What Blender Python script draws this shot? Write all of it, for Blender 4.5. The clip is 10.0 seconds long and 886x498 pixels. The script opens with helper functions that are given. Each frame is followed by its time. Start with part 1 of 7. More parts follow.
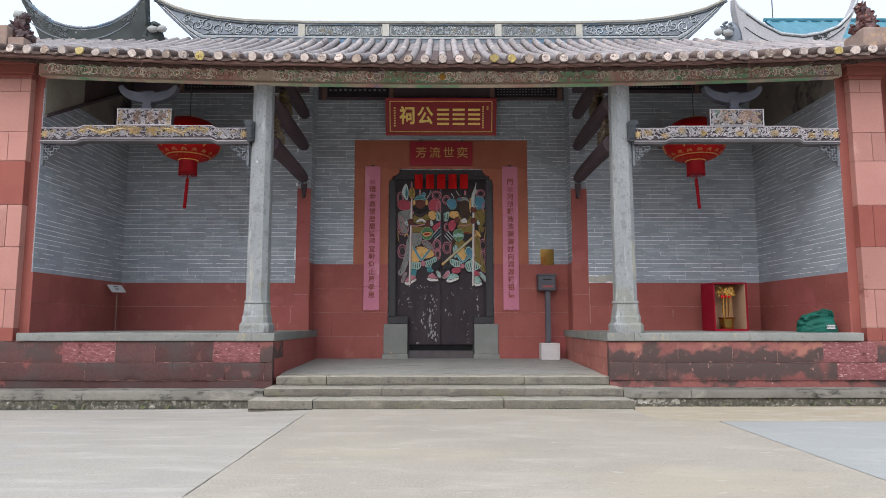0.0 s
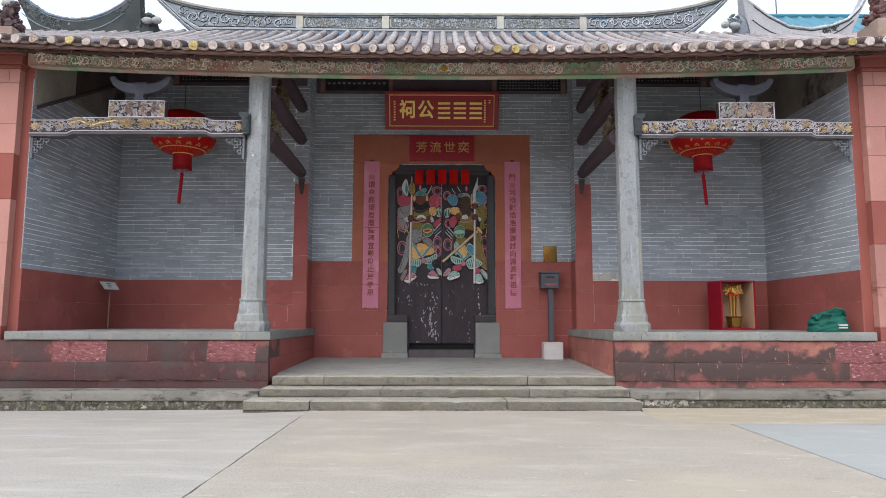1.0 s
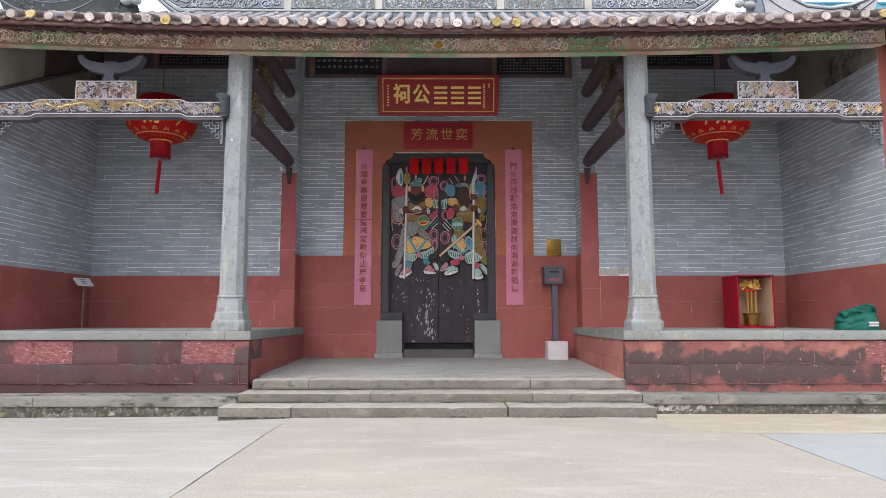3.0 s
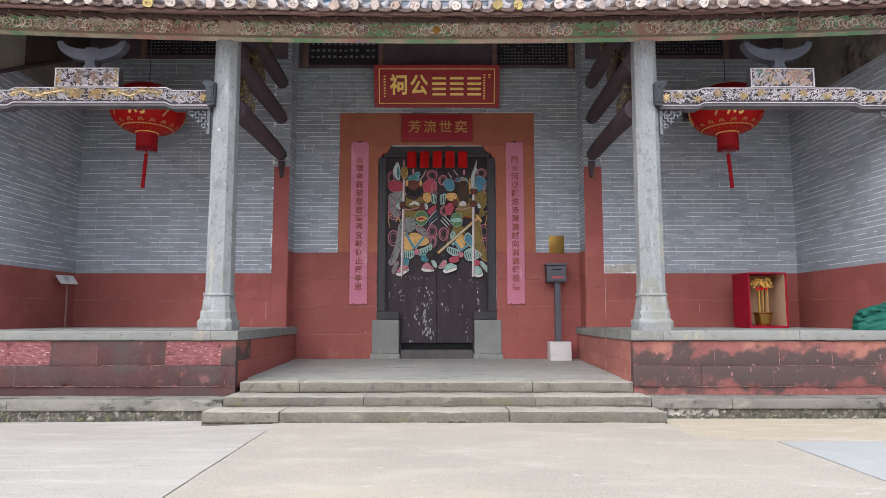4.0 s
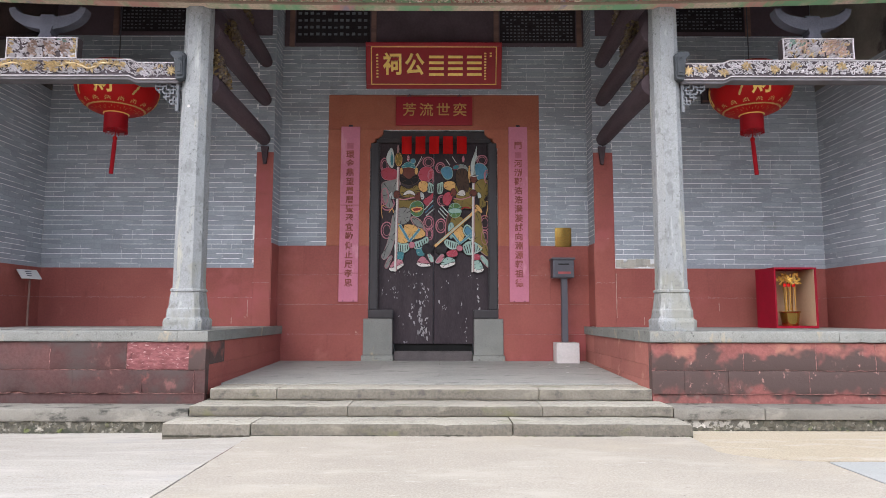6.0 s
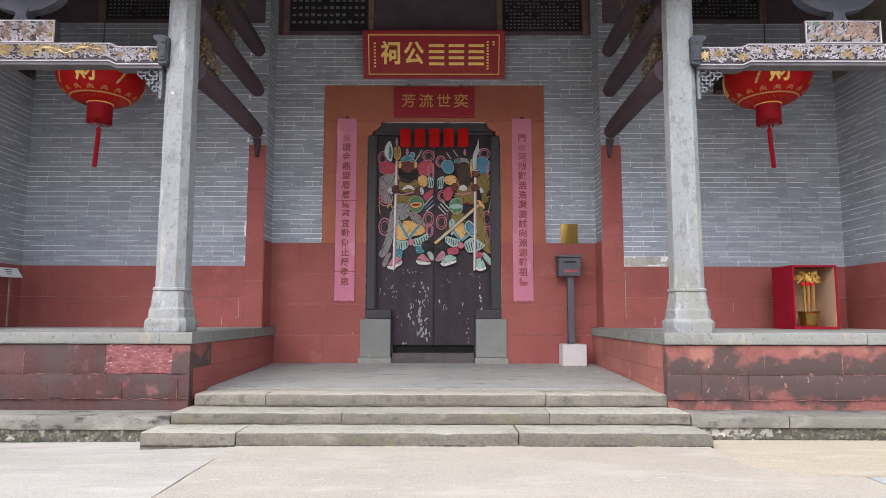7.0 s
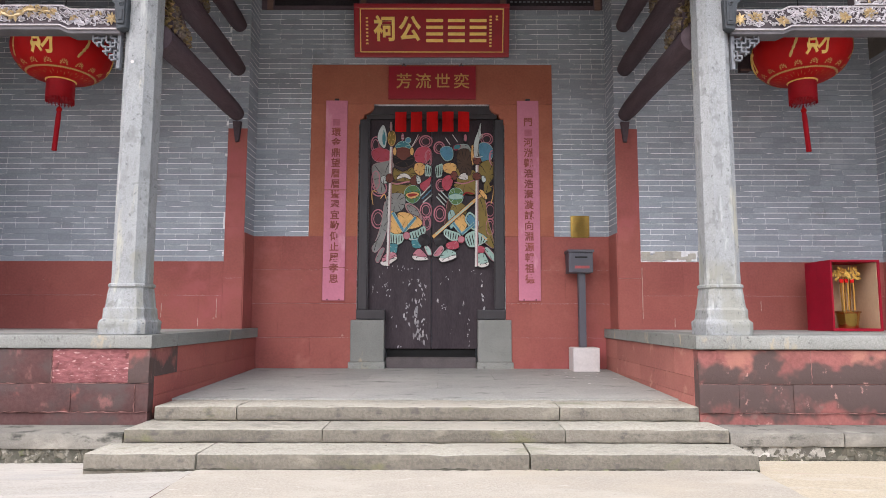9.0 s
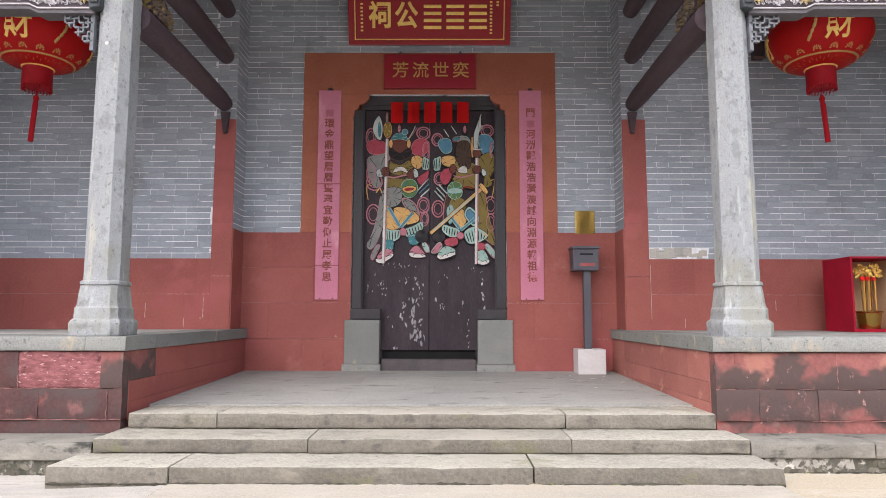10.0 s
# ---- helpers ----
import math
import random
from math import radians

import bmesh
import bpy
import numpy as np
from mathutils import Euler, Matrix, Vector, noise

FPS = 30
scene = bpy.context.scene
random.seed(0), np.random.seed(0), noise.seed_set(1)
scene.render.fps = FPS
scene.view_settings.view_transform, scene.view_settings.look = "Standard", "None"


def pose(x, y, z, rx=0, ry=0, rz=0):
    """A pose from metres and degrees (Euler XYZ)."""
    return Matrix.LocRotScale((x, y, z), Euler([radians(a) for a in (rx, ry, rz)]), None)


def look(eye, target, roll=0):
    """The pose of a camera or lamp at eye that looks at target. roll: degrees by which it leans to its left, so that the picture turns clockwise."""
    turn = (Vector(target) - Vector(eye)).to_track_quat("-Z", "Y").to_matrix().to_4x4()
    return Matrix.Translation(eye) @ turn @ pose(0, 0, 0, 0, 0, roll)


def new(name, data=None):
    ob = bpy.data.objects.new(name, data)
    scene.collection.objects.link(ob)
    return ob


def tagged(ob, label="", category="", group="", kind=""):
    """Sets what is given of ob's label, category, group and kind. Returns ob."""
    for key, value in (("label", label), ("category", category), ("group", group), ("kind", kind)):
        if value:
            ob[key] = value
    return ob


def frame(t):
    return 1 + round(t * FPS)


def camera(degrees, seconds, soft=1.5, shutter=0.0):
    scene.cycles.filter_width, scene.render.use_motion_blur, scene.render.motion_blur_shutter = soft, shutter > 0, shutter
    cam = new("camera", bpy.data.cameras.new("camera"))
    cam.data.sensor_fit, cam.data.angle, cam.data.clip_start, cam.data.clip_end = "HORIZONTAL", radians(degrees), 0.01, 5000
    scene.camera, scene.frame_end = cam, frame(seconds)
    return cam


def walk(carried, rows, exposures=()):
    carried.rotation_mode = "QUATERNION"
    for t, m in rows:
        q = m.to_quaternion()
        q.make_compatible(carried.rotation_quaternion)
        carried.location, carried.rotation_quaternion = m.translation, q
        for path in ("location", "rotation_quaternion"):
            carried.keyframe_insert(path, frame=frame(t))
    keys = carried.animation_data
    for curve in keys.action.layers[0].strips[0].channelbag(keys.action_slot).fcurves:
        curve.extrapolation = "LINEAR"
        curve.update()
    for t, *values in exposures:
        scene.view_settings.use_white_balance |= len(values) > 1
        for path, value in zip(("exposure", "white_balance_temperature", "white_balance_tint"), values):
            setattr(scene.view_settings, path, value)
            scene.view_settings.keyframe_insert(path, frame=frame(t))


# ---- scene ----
cam = camera(68.7, 10.0, soft=0.9)
PATH = [
    (0, (-0.004, -12.195, 1.067), (0.003, -10.207, 1.291), 0.0),
    (0.5, (-0.028, -12.06, 1.069), (-0.019, -10.072, 1.29), 0.0),
    (1, (-0.028, -11.93, 1.075), (-0.019, -9.941, 1.293), 0.1),
    (1.5, (-0.019, -11.776, 1.073), (-0.01, -9.788, 1.288), 0.1),
    (2, (0.024, -11.59, 1.076), (0.029, -9.601, 1.29), 0.1),
    (2.5, (0.048, -11.409, 1.083), (0.053, -9.42, 1.294), 0.0),
    (4, (0.088, -10.804, 1.076), (0.091, -8.815, 1.285), 0.0),
    (4.5, (0.126, -10.588, 1.062), (0.126, -8.599, 1.269), 0.1),
    (5, (0.138, -10.375, 1.081), (0.138, -8.386, 1.287), 0.1),
    (5.5, (0.145, -10.172, 1.077), (0.146, -8.183, 1.282), 0.1),
    (7, (0.154, -9.529, 1.084), (0.151, -7.54, 1.288), 0.1),
    (7.5, (0.167, -9.308, 1.083), (0.165, -7.318, 1.288), 0.1),
    (8, (0.167, -9.105, 1.077), (0.167, -7.115, 1.284), 0.1),
    (8.5, (0.149, -8.883, 1.062), (0.152, -6.894, 1.272), 0.1),
    (9, (0.167, -8.688, 1.078), (0.165, -6.699, 1.285), 0.1),
    (9.5, (0.187, -8.486, 1.061), (0.182, -6.497, 1.271), 0.1),
    (10, (0.205, -8.285, 1.077), (0.199, -6.296, 1.284), 0.1),
]
walk(cam, [(t, look(eye, target, roll)) for t, eye, target, roll in PATH],
     [(0, 0.0, 6020, 12), (2.5, 0.24, 6000, 13.5), (5, 0.46, 6020, 14.5), (7.5, 0.57, 6090, 16), (10, 0.67, 6230, 17)])

# ---- light ----
world = bpy.data.worlds.new("sky")
scene.world = world
world.use_nodes = True
wn, wl = world.node_tree.nodes, world.node_tree.links
sky = wn.new("ShaderNodeTexSky")
sky.sky_type, sky.sun_disc = "NISHITA", False
sky.sun_elevation, sky.sun_rotation = radians(47), radians(211)
sky.air_density, sky.dust_density, sky.ozone_density = 1.0, 6.0, 1.0
overcast = wn.new("ShaderNodeMix")
overcast.data_type = "RGBA"
overcast.inputs["Factor"].default_value = 0.6
wl.new(sky.outputs["Color"], overcast.inputs["A"])
overcast.inputs["B"].default_value = (8.7, 9.3, 9.65, 1)
wl.new(overcast.outputs["Result"], wn["Background"].inputs["Color"])
wn["Background"].inputs["Strength"].default_value = 0.172
sun = new("sun", bpy.data.lights.new("sun", "SUN"))
sun.data.energy, sun.data.angle, sun.data.color = 1.8, radians(72), (1.0, 0.96, 0.9)
sun.matrix_world = look((-10, -16.5, 21), (0, 0, 0))


# ---- helpers for building ----
def thing(name, at, label, category, group="", kind=""):
    """An empty at the base of a thing, for its parts."""
    ob = new(name)
    ob.location = at
    ob.empty_display_size = 0.1
    return tagged(ob, label, category, group, kind)


def base_of(ob):
    p = Vector(ob.location)
    return p + base_of(ob.parent) if ob.parent and ob.parent.type == "EMPTY" else p


def mesh_of(name, bm, material):
    me = bpy.data.meshes.new(name)
    bmesh.ops.recalc_face_normals(bm, faces=bm.faces[:])
    bm.to_mesh(me)
    bm.free()
    me.materials.append(material)
    return me


def smooth(me, angle=40):
    for p in me.polygons:
        p.use_smooth = True
    me.set_sharp_from_angle(angle=radians(angle))
    return me


def part(name, bm, material, parent=None, label="", kind="", soft=0):
    """One mesh object from a bmesh in world places, under a thing or a part."""
    me = bm if isinstance(bm, bpy.types.Mesh) else mesh_of(name, bm, material)
    if soft:
        smooth(me, soft)
    ob = new(name, me)
    if parent:
        ob.parent = parent
        top = parent
        while top.parent:
            top = top.parent
        if top.type == "EMPTY" and parent == top:
            ob.matrix_parent_inverse = Matrix.Translation(-Vector(top.location))
    return tagged(ob, label, "", "", kind)


def box(bm, x0, x1, y0, y1, z0, z1, bevel=0.0):
    m = Matrix.Translation(((x0 + x1) / 2, (y0 + y1) / 2, (z0 + z1) / 2)) @ Matrix.Diagonal((abs(x1 - x0), abs(y1 - y0), abs(z1 - z0), 1))
    geo = bmesh.ops.create_cube(bm, size=1, matrix=m)
    if bevel:
        edges = {e for v in geo["verts"] for e in v.link_edges}
        bmesh.ops.bevel(bm, geom=list(edges), offset=bevel, segments=2, affect="EDGES", profile=0.6)
    return bm


def cube(x0, x1, y0, y1, z0, z1, bevel=0.0):
    return box(bmesh.new(), x0, x1, y0, y1, z0, z1, bevel)


def tube(bm, points, radius, sides=6, squash=1.0):
    """A tube along points; radius is a number or a list."""
    pts = [Vector(p) for p in points]
    rad = radius if isinstance(radius, (list, tuple)) else [radius] * len(pts)
    rings = []
    for i, p in enumerate(pts):
        d = (pts[min(i + 1, len(pts) - 1)] - pts[max(i - 1, 0)]).normalized()
        u = d.cross(Vector((0, 1, 0)))
        u = u.normalized() if u.length > 0.05 else d.cross(Vector((1, 0, 0))).normalized()
        v = d.cross(u).normalized()
        rings.append([bm.verts.new(p + (u * math.cos(a) + v * math.sin(a) * squash) * rad[i]) for a in (2 * math.pi * k / sides for k in range(sides))])
    for a, b in zip(rings, rings[1:]):
        for k in range(sides):
            bm.faces.new((a[k], a[(k + 1) % sides], b[(k + 1) % sides], b[k]))
    bm.faces.new(rings[0][::-1])
    bm.faces.new(rings[-1])
    return bm


def lathe(bm, profile, sides, cx, cy, start=0.0, square=False):
    """A turned form from (radius, z) pairs."""
    rings = [[bm.verts.new((cx + r * math.cos(start + 2 * math.pi * k / sides), cy + r * math.sin(start + 2 * math.pi * k / sides), z)) for k in range(sides)] for r, z in profile]
    for a, b in zip(rings, rings[1:]):
        for k in range(sides):
            bm.faces.new((a[k], a[(k + 1) % sides], b[(k + 1) % sides], b[k]))
    bm.faces.new(rings[0][::-1])
    bm.faces.new(rings[-1])
    return bm


def prism(bm, outline, y0, y1):
    """A plate from an outline in x and z."""
    a = [bm.verts.new((x, y0, z)) for x, z in outline]
    b = [bm.verts.new((x, y1, z)) for x, z in outline]
    n = len(outline)
    bm.faces.new(a)
    bm.faces.new(b[::-1])
    for k in range(n):
        bm.faces.new((a[k], b[k], b[(k + 1) % n], a[(k + 1) % n]))
    return bm


def scroll(bm, x, z, y, size, turn, hand, radius, turns=1.5, steps=14, place=None):
    """A carved scroll: a spiral tube on a face that looks along -y."""
    pts = []
    for k in range(steps):
        f = k / (steps - 1)
        a = turn + hand * f * turns * 2 * math.pi
        r = size * (1 - 0.85 * f)
        p = (x + r * math.cos(a), y - 0.3 * radius, z + r * math.sin(a))
        pts.append(place(p) if place else p)
    tube(bm, pts, [radius * (1 - 0.5 * k / steps) for k in range(steps)], 4)


def leaf(bm, x, z, y, size, turn, lift, place=None):
    """A small pointed relief leaf."""
    pts = [(-1, 0, 0), (-0.3, 0.42, 0), (0.4, 0.3, 0), (1, 0, 0), (0.4, -0.3, 0), (-0.3, -0.42, 0)]
    c, s = math.cos(turn) * size, math.sin(turn) * size
    ring = [(x + u * c - v * s, y, z + u * s + v * c) for u, v, _ in pts]
    top = (x, y - lift, z)
    if place:
        ring, top = [place(p) for p in ring], place(top)
    vs = [bm.verts.new(p) for p in ring]
    t = bm.verts.new(top)
    for k in range(6):
        bm.faces.new((vs[k], vs[(k + 1) % 6], t))


def glyphs(text, size, depth=0.004, bold=0.012):
    """The mesh of a line of writing, centred, in x and z, looking along -y."""
    cu = bpy.data.curves.new("writing", "FONT")
    cu.offset = size * bold
    cu.body, cu.size, cu.extrude, cu.align_x, cu.align_y = text, size, depth, "CENTER", "CENTER"
    cu.resolution_u = 3
    ob = bpy.data.objects.new("writing", cu)
    scene.collection.objects.link(ob)
    me = bpy.data.meshes.new_from_object(ob.evaluated_get(bpy.context.evaluated_depsgraph_get()))
    bpy.data.objects.remove(ob)
    me.transform(Matrix.Rotation(radians(90), 4, "X"))
    return me


def worn(x0, x1, y0, y1, z0, z1, r=0.012, amp=0.006, seed=0, pitch=0.055, fall=0.0):
    """A long worked stone lying along x, with rounded, slightly chipped edges."""
    n = max(2, int((x1 - x0) / pitch))
    prof = []
    for cy, cz, a0 in ((y0 + r, z0 + r, 180), (y1 - r, z0 + r, 270), (y1 - r, z1 - r, 0), (y0 + r, z1 - r, 90)):
        prof += [(cy + r * math.cos(radians(a0 + k * 45)), cz + r * math.sin(radians(a0 + k * 45))) for k in range(3)]
    mid = (z0 + z1) / 2
    prof = prof[:-1] + [prof[-1], (y0, mid + (z1 - z0) * 0.16), (y0, mid - (z1 - z0) * 0.16)]
    bm = bmesh.new()
    rings = []
    off = Vector((seed * 3.7, seed * 1.3, 0))
    for i in range(n + 1):
        x = x0 + (x1 - x0) * i / n
        ring = []
        for y, z in prof:
            p = Vector((x, y, z))
            k = noise.noise(p * 3 + off) * amp + noise.noise(p * 14 + off) * amp * 0.8
            chip = max(0.0, noise.noise(p * 6 + off * 2) - 0.42) * amp * 6 if abs(y - y0) < 2.1 * r else 0.0
            ring.append(bm.verts.new((x, y + k + chip, z + 0.6 * noise.noise(p * 5 - off) * amp - (chip if z > mid else -chip) * 0.8)))
        rings.append(ring)
    m = len(prof)
    for a, b in zip(rings, rings[1:]):
        for k in range(m):
            bm.faces.new((a[k], a[(k + 1) % m], b[(k + 1) % m], b[k]))
    bm.faces.new(rings[0][::-1])
    bm.faces.new(rings[-1])
    return bm


# ---- materials ----
def mat(name, a, b, scale=2.0, rough=0.8, bump=0.25, grain=45.0, metal=0.0, vary=0.12, marks=(), stretch=(1, 1, 1), mottle=0.3):
    """A surface of two colours in cloudy patches with fine grain and relief; vary: from piece to piece;
    marks: rows of colour, scale, threshold, softness, stretch, z from, z to, for stains and wear."""
    m = bpy.data.materials.new(name)
    m.use_nodes = True
    n, l = m.node_tree.nodes, m.node_tree.links
    p = n["Principled BSDF"]
    geo = n.new("ShaderNodeNewGeometry")
    info = n.new("ShaderNodeObjectInfo")

    def coords(st):
        mp = n.new("ShaderNodeMapping")
        mp.inputs["Scale"].default_value = st
        l.new(geo.outputs["Position"], mp.inputs["Vector"])
        return mp.outputs["Vector"]

    def clouds(s, detail, st=(1, 1, 1), r=0.6):
        t = n.new("ShaderNodeTexNoise")
        t.inputs["Scale"].default_value, t.inputs["Detail"].default_value, t.inputs["Roughness"].default_value = s, detail, r
        l.new(coords(st), t.inputs["Vector"])
        return t.outputs["Fac"]

    def step(value, lo, hi):
        r = n.new("ShaderNodeMapRange")
        r.interpolation_type = "SMOOTHSTEP"
        r.inputs["From Min"].default_value, r.inputs["From Max"].default_value = lo, hi
        l.new(value, r.inputs["Value"])
        return r.outputs["Result"]

    def mix(f, x, y, how="MIX"):
        k = n.new("ShaderNodeMix")
        k.data_type, k.blend_type = "RGBA", how
        for s, v in (("Factor", f), ("A", x), ("B", y)):
            if hasattr(v, "links"):
                l.new(v, k.inputs[s])
            else:
                k.inputs[s].default_value = v if s == "Factor" else (*v, 1)
        return k.outputs["Result"]

    def times(x, y, op="MULTIPLY"):
        k = n.new("ShaderNodeMath")
        k.operation = op
        for i, v in enumerate((x, y)):
            if hasattr(v, "links"):
                l.new(v, k.inputs[i])
            else:
                k.inputs[i].default_value = v
        return k.outputs[0]

    col = mix(step(clouds(scale, 4, stretch), 0.32, 0.68), a, b)
    fine = clouds(grain, 3, stretch, 0.7)
    col = mix(mottle, col, mix(step(fine, 0.3, 0.7), [c * 0.55 for c in a], [min(1, c * 1.45) for c in b]))
    if vary:
        v = n.new("ShaderNodeMapRange")
        v.inputs["To Min"].default_value, v.inputs["To Max"].default_value = 1 - vary, 1 + vary
        l.new(info.outputs["Random"], v.inputs["Value"])
        isl = n.new("ShaderNodeMapRange")
        isl.inputs["To Min"].default_value, isl.inputs["To Max"].default_value = 1 - vary, 1 + vary
        l.new(geo.outputs["Random Per Island"], isl.inputs["Value"])
        hsv = n.new("ShaderNodeHueSaturation")
        l.new(col, hsv.inputs["Color"])
        l.new(times(v.outputs["Result"], isl.outputs["Result"]), hsv.inputs["Value"])
        col = hsv.outputs["Color"]
    for colour, s, lo, hi, st, z0, z1 in marks:
        f = step(clouds(s, 5, st, 0.65), lo, hi)
        if z1 > z0:
            sep = n.new("ShaderNodeSeparateXYZ")
            l.new(geo.outputs["Position"], sep.inputs[0])
            wob = times(sep.outputs["Z"], times(times(clouds(3.1, 3), 0.5, "SUBTRACT"), 0.8), "ADD")
            f = times(f, times(step(wob, z0 - 0.06, z0 + 0.06), times(1.0, step(wob, z1 - 0.06, z1 + 0.06), "SUBTRACT")))
        col = mix(f, col, colour)
    l.new(col, p.inputs["Base Color"])
    p.inputs["Metallic"].default_value = metal
    p.inputs["Specular IOR Level"].default_value = 0.2 if rough > 0.54 and not metal else 0.5
    rr = n.new("ShaderNodeMapRange")
    rr.inputs["To Min"].default_value, rr.inputs["To Max"].default_value = max(0.03, rough - 0.12), min(1, rough + 0.1)
    l.new(fine, rr.inputs["Value"])
    l.new(rr.outputs["Result"], p.inputs["Roughness"])
    if bump:
        bp = n.new("ShaderNodeBump")
        bp.inputs["Strength"].default_value, bp.inputs["Distance"].default_value = bump, 0.01
        l.new(times(fine, clouds(grain / 6, 3, stretch), "ADD"), bp.inputs["Height"])
        l.new(bp.outputs["Normal"], p.inputs["Normal"])
    return m


GRANITE = mat("granite", (0.27, 0.272, 0.252), (0.20, 0.207, 0.192), 3, 0.85, 0.5, 90, vary=0.1, mottle=0.55,
              marks=(((0.12, 0.12, 0.11), 22, 0.58, 0.72, (1, 1, 1), 0, 0), ((0.40, 0.34, 0.24), 3, 0.62, 0.72, (1, 1, 0.5), 0, 0)))
RISER = mat("shaded_grimy_riser", (0.215, 0.198, 0.162), (0.14, 0.128, 0.105), 2.2, 0.95, 1.0, 40, vary=0.12, mottle=0.55,
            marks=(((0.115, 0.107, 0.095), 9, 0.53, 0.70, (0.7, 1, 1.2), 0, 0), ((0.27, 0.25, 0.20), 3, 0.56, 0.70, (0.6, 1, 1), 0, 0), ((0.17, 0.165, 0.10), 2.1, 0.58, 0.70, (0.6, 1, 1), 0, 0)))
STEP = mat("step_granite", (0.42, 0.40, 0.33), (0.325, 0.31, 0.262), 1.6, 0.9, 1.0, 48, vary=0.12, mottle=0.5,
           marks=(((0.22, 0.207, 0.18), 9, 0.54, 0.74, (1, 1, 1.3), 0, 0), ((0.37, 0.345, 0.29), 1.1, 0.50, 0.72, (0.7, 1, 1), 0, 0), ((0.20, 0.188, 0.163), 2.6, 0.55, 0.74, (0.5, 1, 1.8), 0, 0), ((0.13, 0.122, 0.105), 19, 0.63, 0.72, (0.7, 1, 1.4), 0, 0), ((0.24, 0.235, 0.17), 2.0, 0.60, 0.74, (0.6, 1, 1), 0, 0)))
COLUMN = mat("column_granite", (0.345, 0.358, 0.360), (0.275, 0.29, 0.295), 2.5, 0.8, 0.6, 110, vary=0, mottle=0.5,
             marks=(((0.225, 0.235, 0.235), 12, 0.53, 0.66, (1, 1, 0.55), 0, 0), ((0.27, 0.275, 0.245), 1.6, 0.48, 0.62, (1, 1, 0.5), 0.9, 1.6), ((0.21, 0.215, 0.20), 7, 0.54, 0.68, (1, 1, 1), 0.9, 1.5), ((0.42, 0.41, 0.34), 2.2, 0.58, 0.70, (2, 2, 0.3), 0, 0), ((0.15, 0.16, 0.16), 34, 0.56, 0.70, (1, 1, 0.7), 0, 0), ((0.40, 0.31, 0.20), 4, 0.68, 0.78, (1, 1, 0.5), 0, 0), ((0.50, 0.52, 0.51), 3, 0.58, 0.75, (2, 2, 0.4), 0, 0)))
FLOORSTONE = mat("floor_stone", (0.36, 0.355, 0.325), (0.27, 0.272, 0.255), 1.5, 0.75, 0.3, 50, vary=0.06, mottle=0.4,
                 marks=(((0.10, 0.10, 0.10), 3, 0.56, 0.75, (1, 2, 1), 0, 0),))
BRICK = mat("grey_brick", (0.355, 0.388, 0.428), (0.30, 0.33, 0.365), 1.2, 0.85, 0.3, 60, vary=0.10, mottle=0.25,
            marks=(((0.42, 0.45, 0.485), 1.1, 0.58, 0.75, (1, 1, 1), 0, 0), ((0.21, 0.225, 0.225), 0.9, 0.6, 0.75, (1, 1, 1), 0, 0)))
MORTAR = mat("white_mortar", (0.93, 0.94, 0.94), (0.80, 0.82, 0.83), 2.6, 0.9, 0.2, 30, vary=0, mottle=0.3,
             marks=(((0.29, 0.315, 0.345), 2.4, 0.50, 0.56, (0.7, 0.7, 6), 0, 0),))
DADO = mat("red_painted_stone", (0.34, 0.112, 0.090), (0.275, 0.083, 0.072), 1.1, 0.75, 0.25, 40, vary=0.05, mottle=0.25,
           marks=(((0.40, 0.15, 0.118), 1.6, 0.55, 0.75, (1, 1, 1), 0, 0), ((0.46, 0.28, 0.22), 9, 0.70, 0.74, (1, 1, 1), 0, 0), ((0.20, 0.06, 0.052), 2.1, 0.6, 0.8, (1, 1, 0.7), 0, 0), ((0.36, 0.10, 0.10), 0.8, 0.5, 0.7, (1, 1, 1), 0, 0)))
SURROUND = mat("red_door_surround", (0.40, 0.15, 0.09), (0.33, 0.11, 0.07), 1.3, 0.75, 0.2, 40, vary=0.04, mottle=0.25,
               marks=(((0.38, 0.19, 0.12), 3, 0.62, 0.75, (1, 1, 1), 0, 0),))
PLINTH = mat("stained_sandstone", (0.27, 0.105, 0.092), (0.20, 0.078, 0.070), 2.6, 0.85, 0.5, 35, vary=0.12, mottle=0.35,
             marks=(((0.35, 0.155, 0.12), 2.4, 0.46, 0.62, (1, 1, 1.2), 0.62, 0.95), ((0.090, 0.063, 0.058), 1.35, 0.27, 0.44, (1, 1, 0.8), 0.26, 0.69), ((0.44, 0.25, 0.21), 12, 0.62, 0.72, (1, 1, 0.7), 0, 0), ((0.20, 0.12, 0.105), 4, 0.60, 0.70, (1, 1, 1), 0, 0)))
PLINTH_DARK = mat("blackened_sandstone", (0.105, 0.048, 0.045), (0.075, 0.044, 0.042), 2.0, 0.85, 0.5, 35, vary=0.16, mottle=0.35,
                  marks=(((0.085, 0.062, 0.059), 1.3, 0.44, 0.60, (1, 1, 1.2), 0, 0), ((0.22, 0.105, 0.095), 5, 0.60, 0.76, (1, 1, 0.7), 0, 0), ((0.27, 0.09, 0.08), 1.7, 0.60, 0.70, (1, 1, 1), 0, 0)))
RAWPINK = mat("raw_pink_sandstone", (0.35, 0.145, 0.145), (0.15, 0.052, 0.055), 24, 0.9, 0.9, 60, vary=0.05, mottle=0.45, stretch=(0.55, 1, 1.5),
              marks=(((0.52, 0.32, 0.31), 34, 0.58, 0.64, (0.5, 1, 1.4), 0, 0), ((0.11, 0.04, 0.04), 3.5, 0.6, 0.68, (1, 1, 1), 0, 0)))
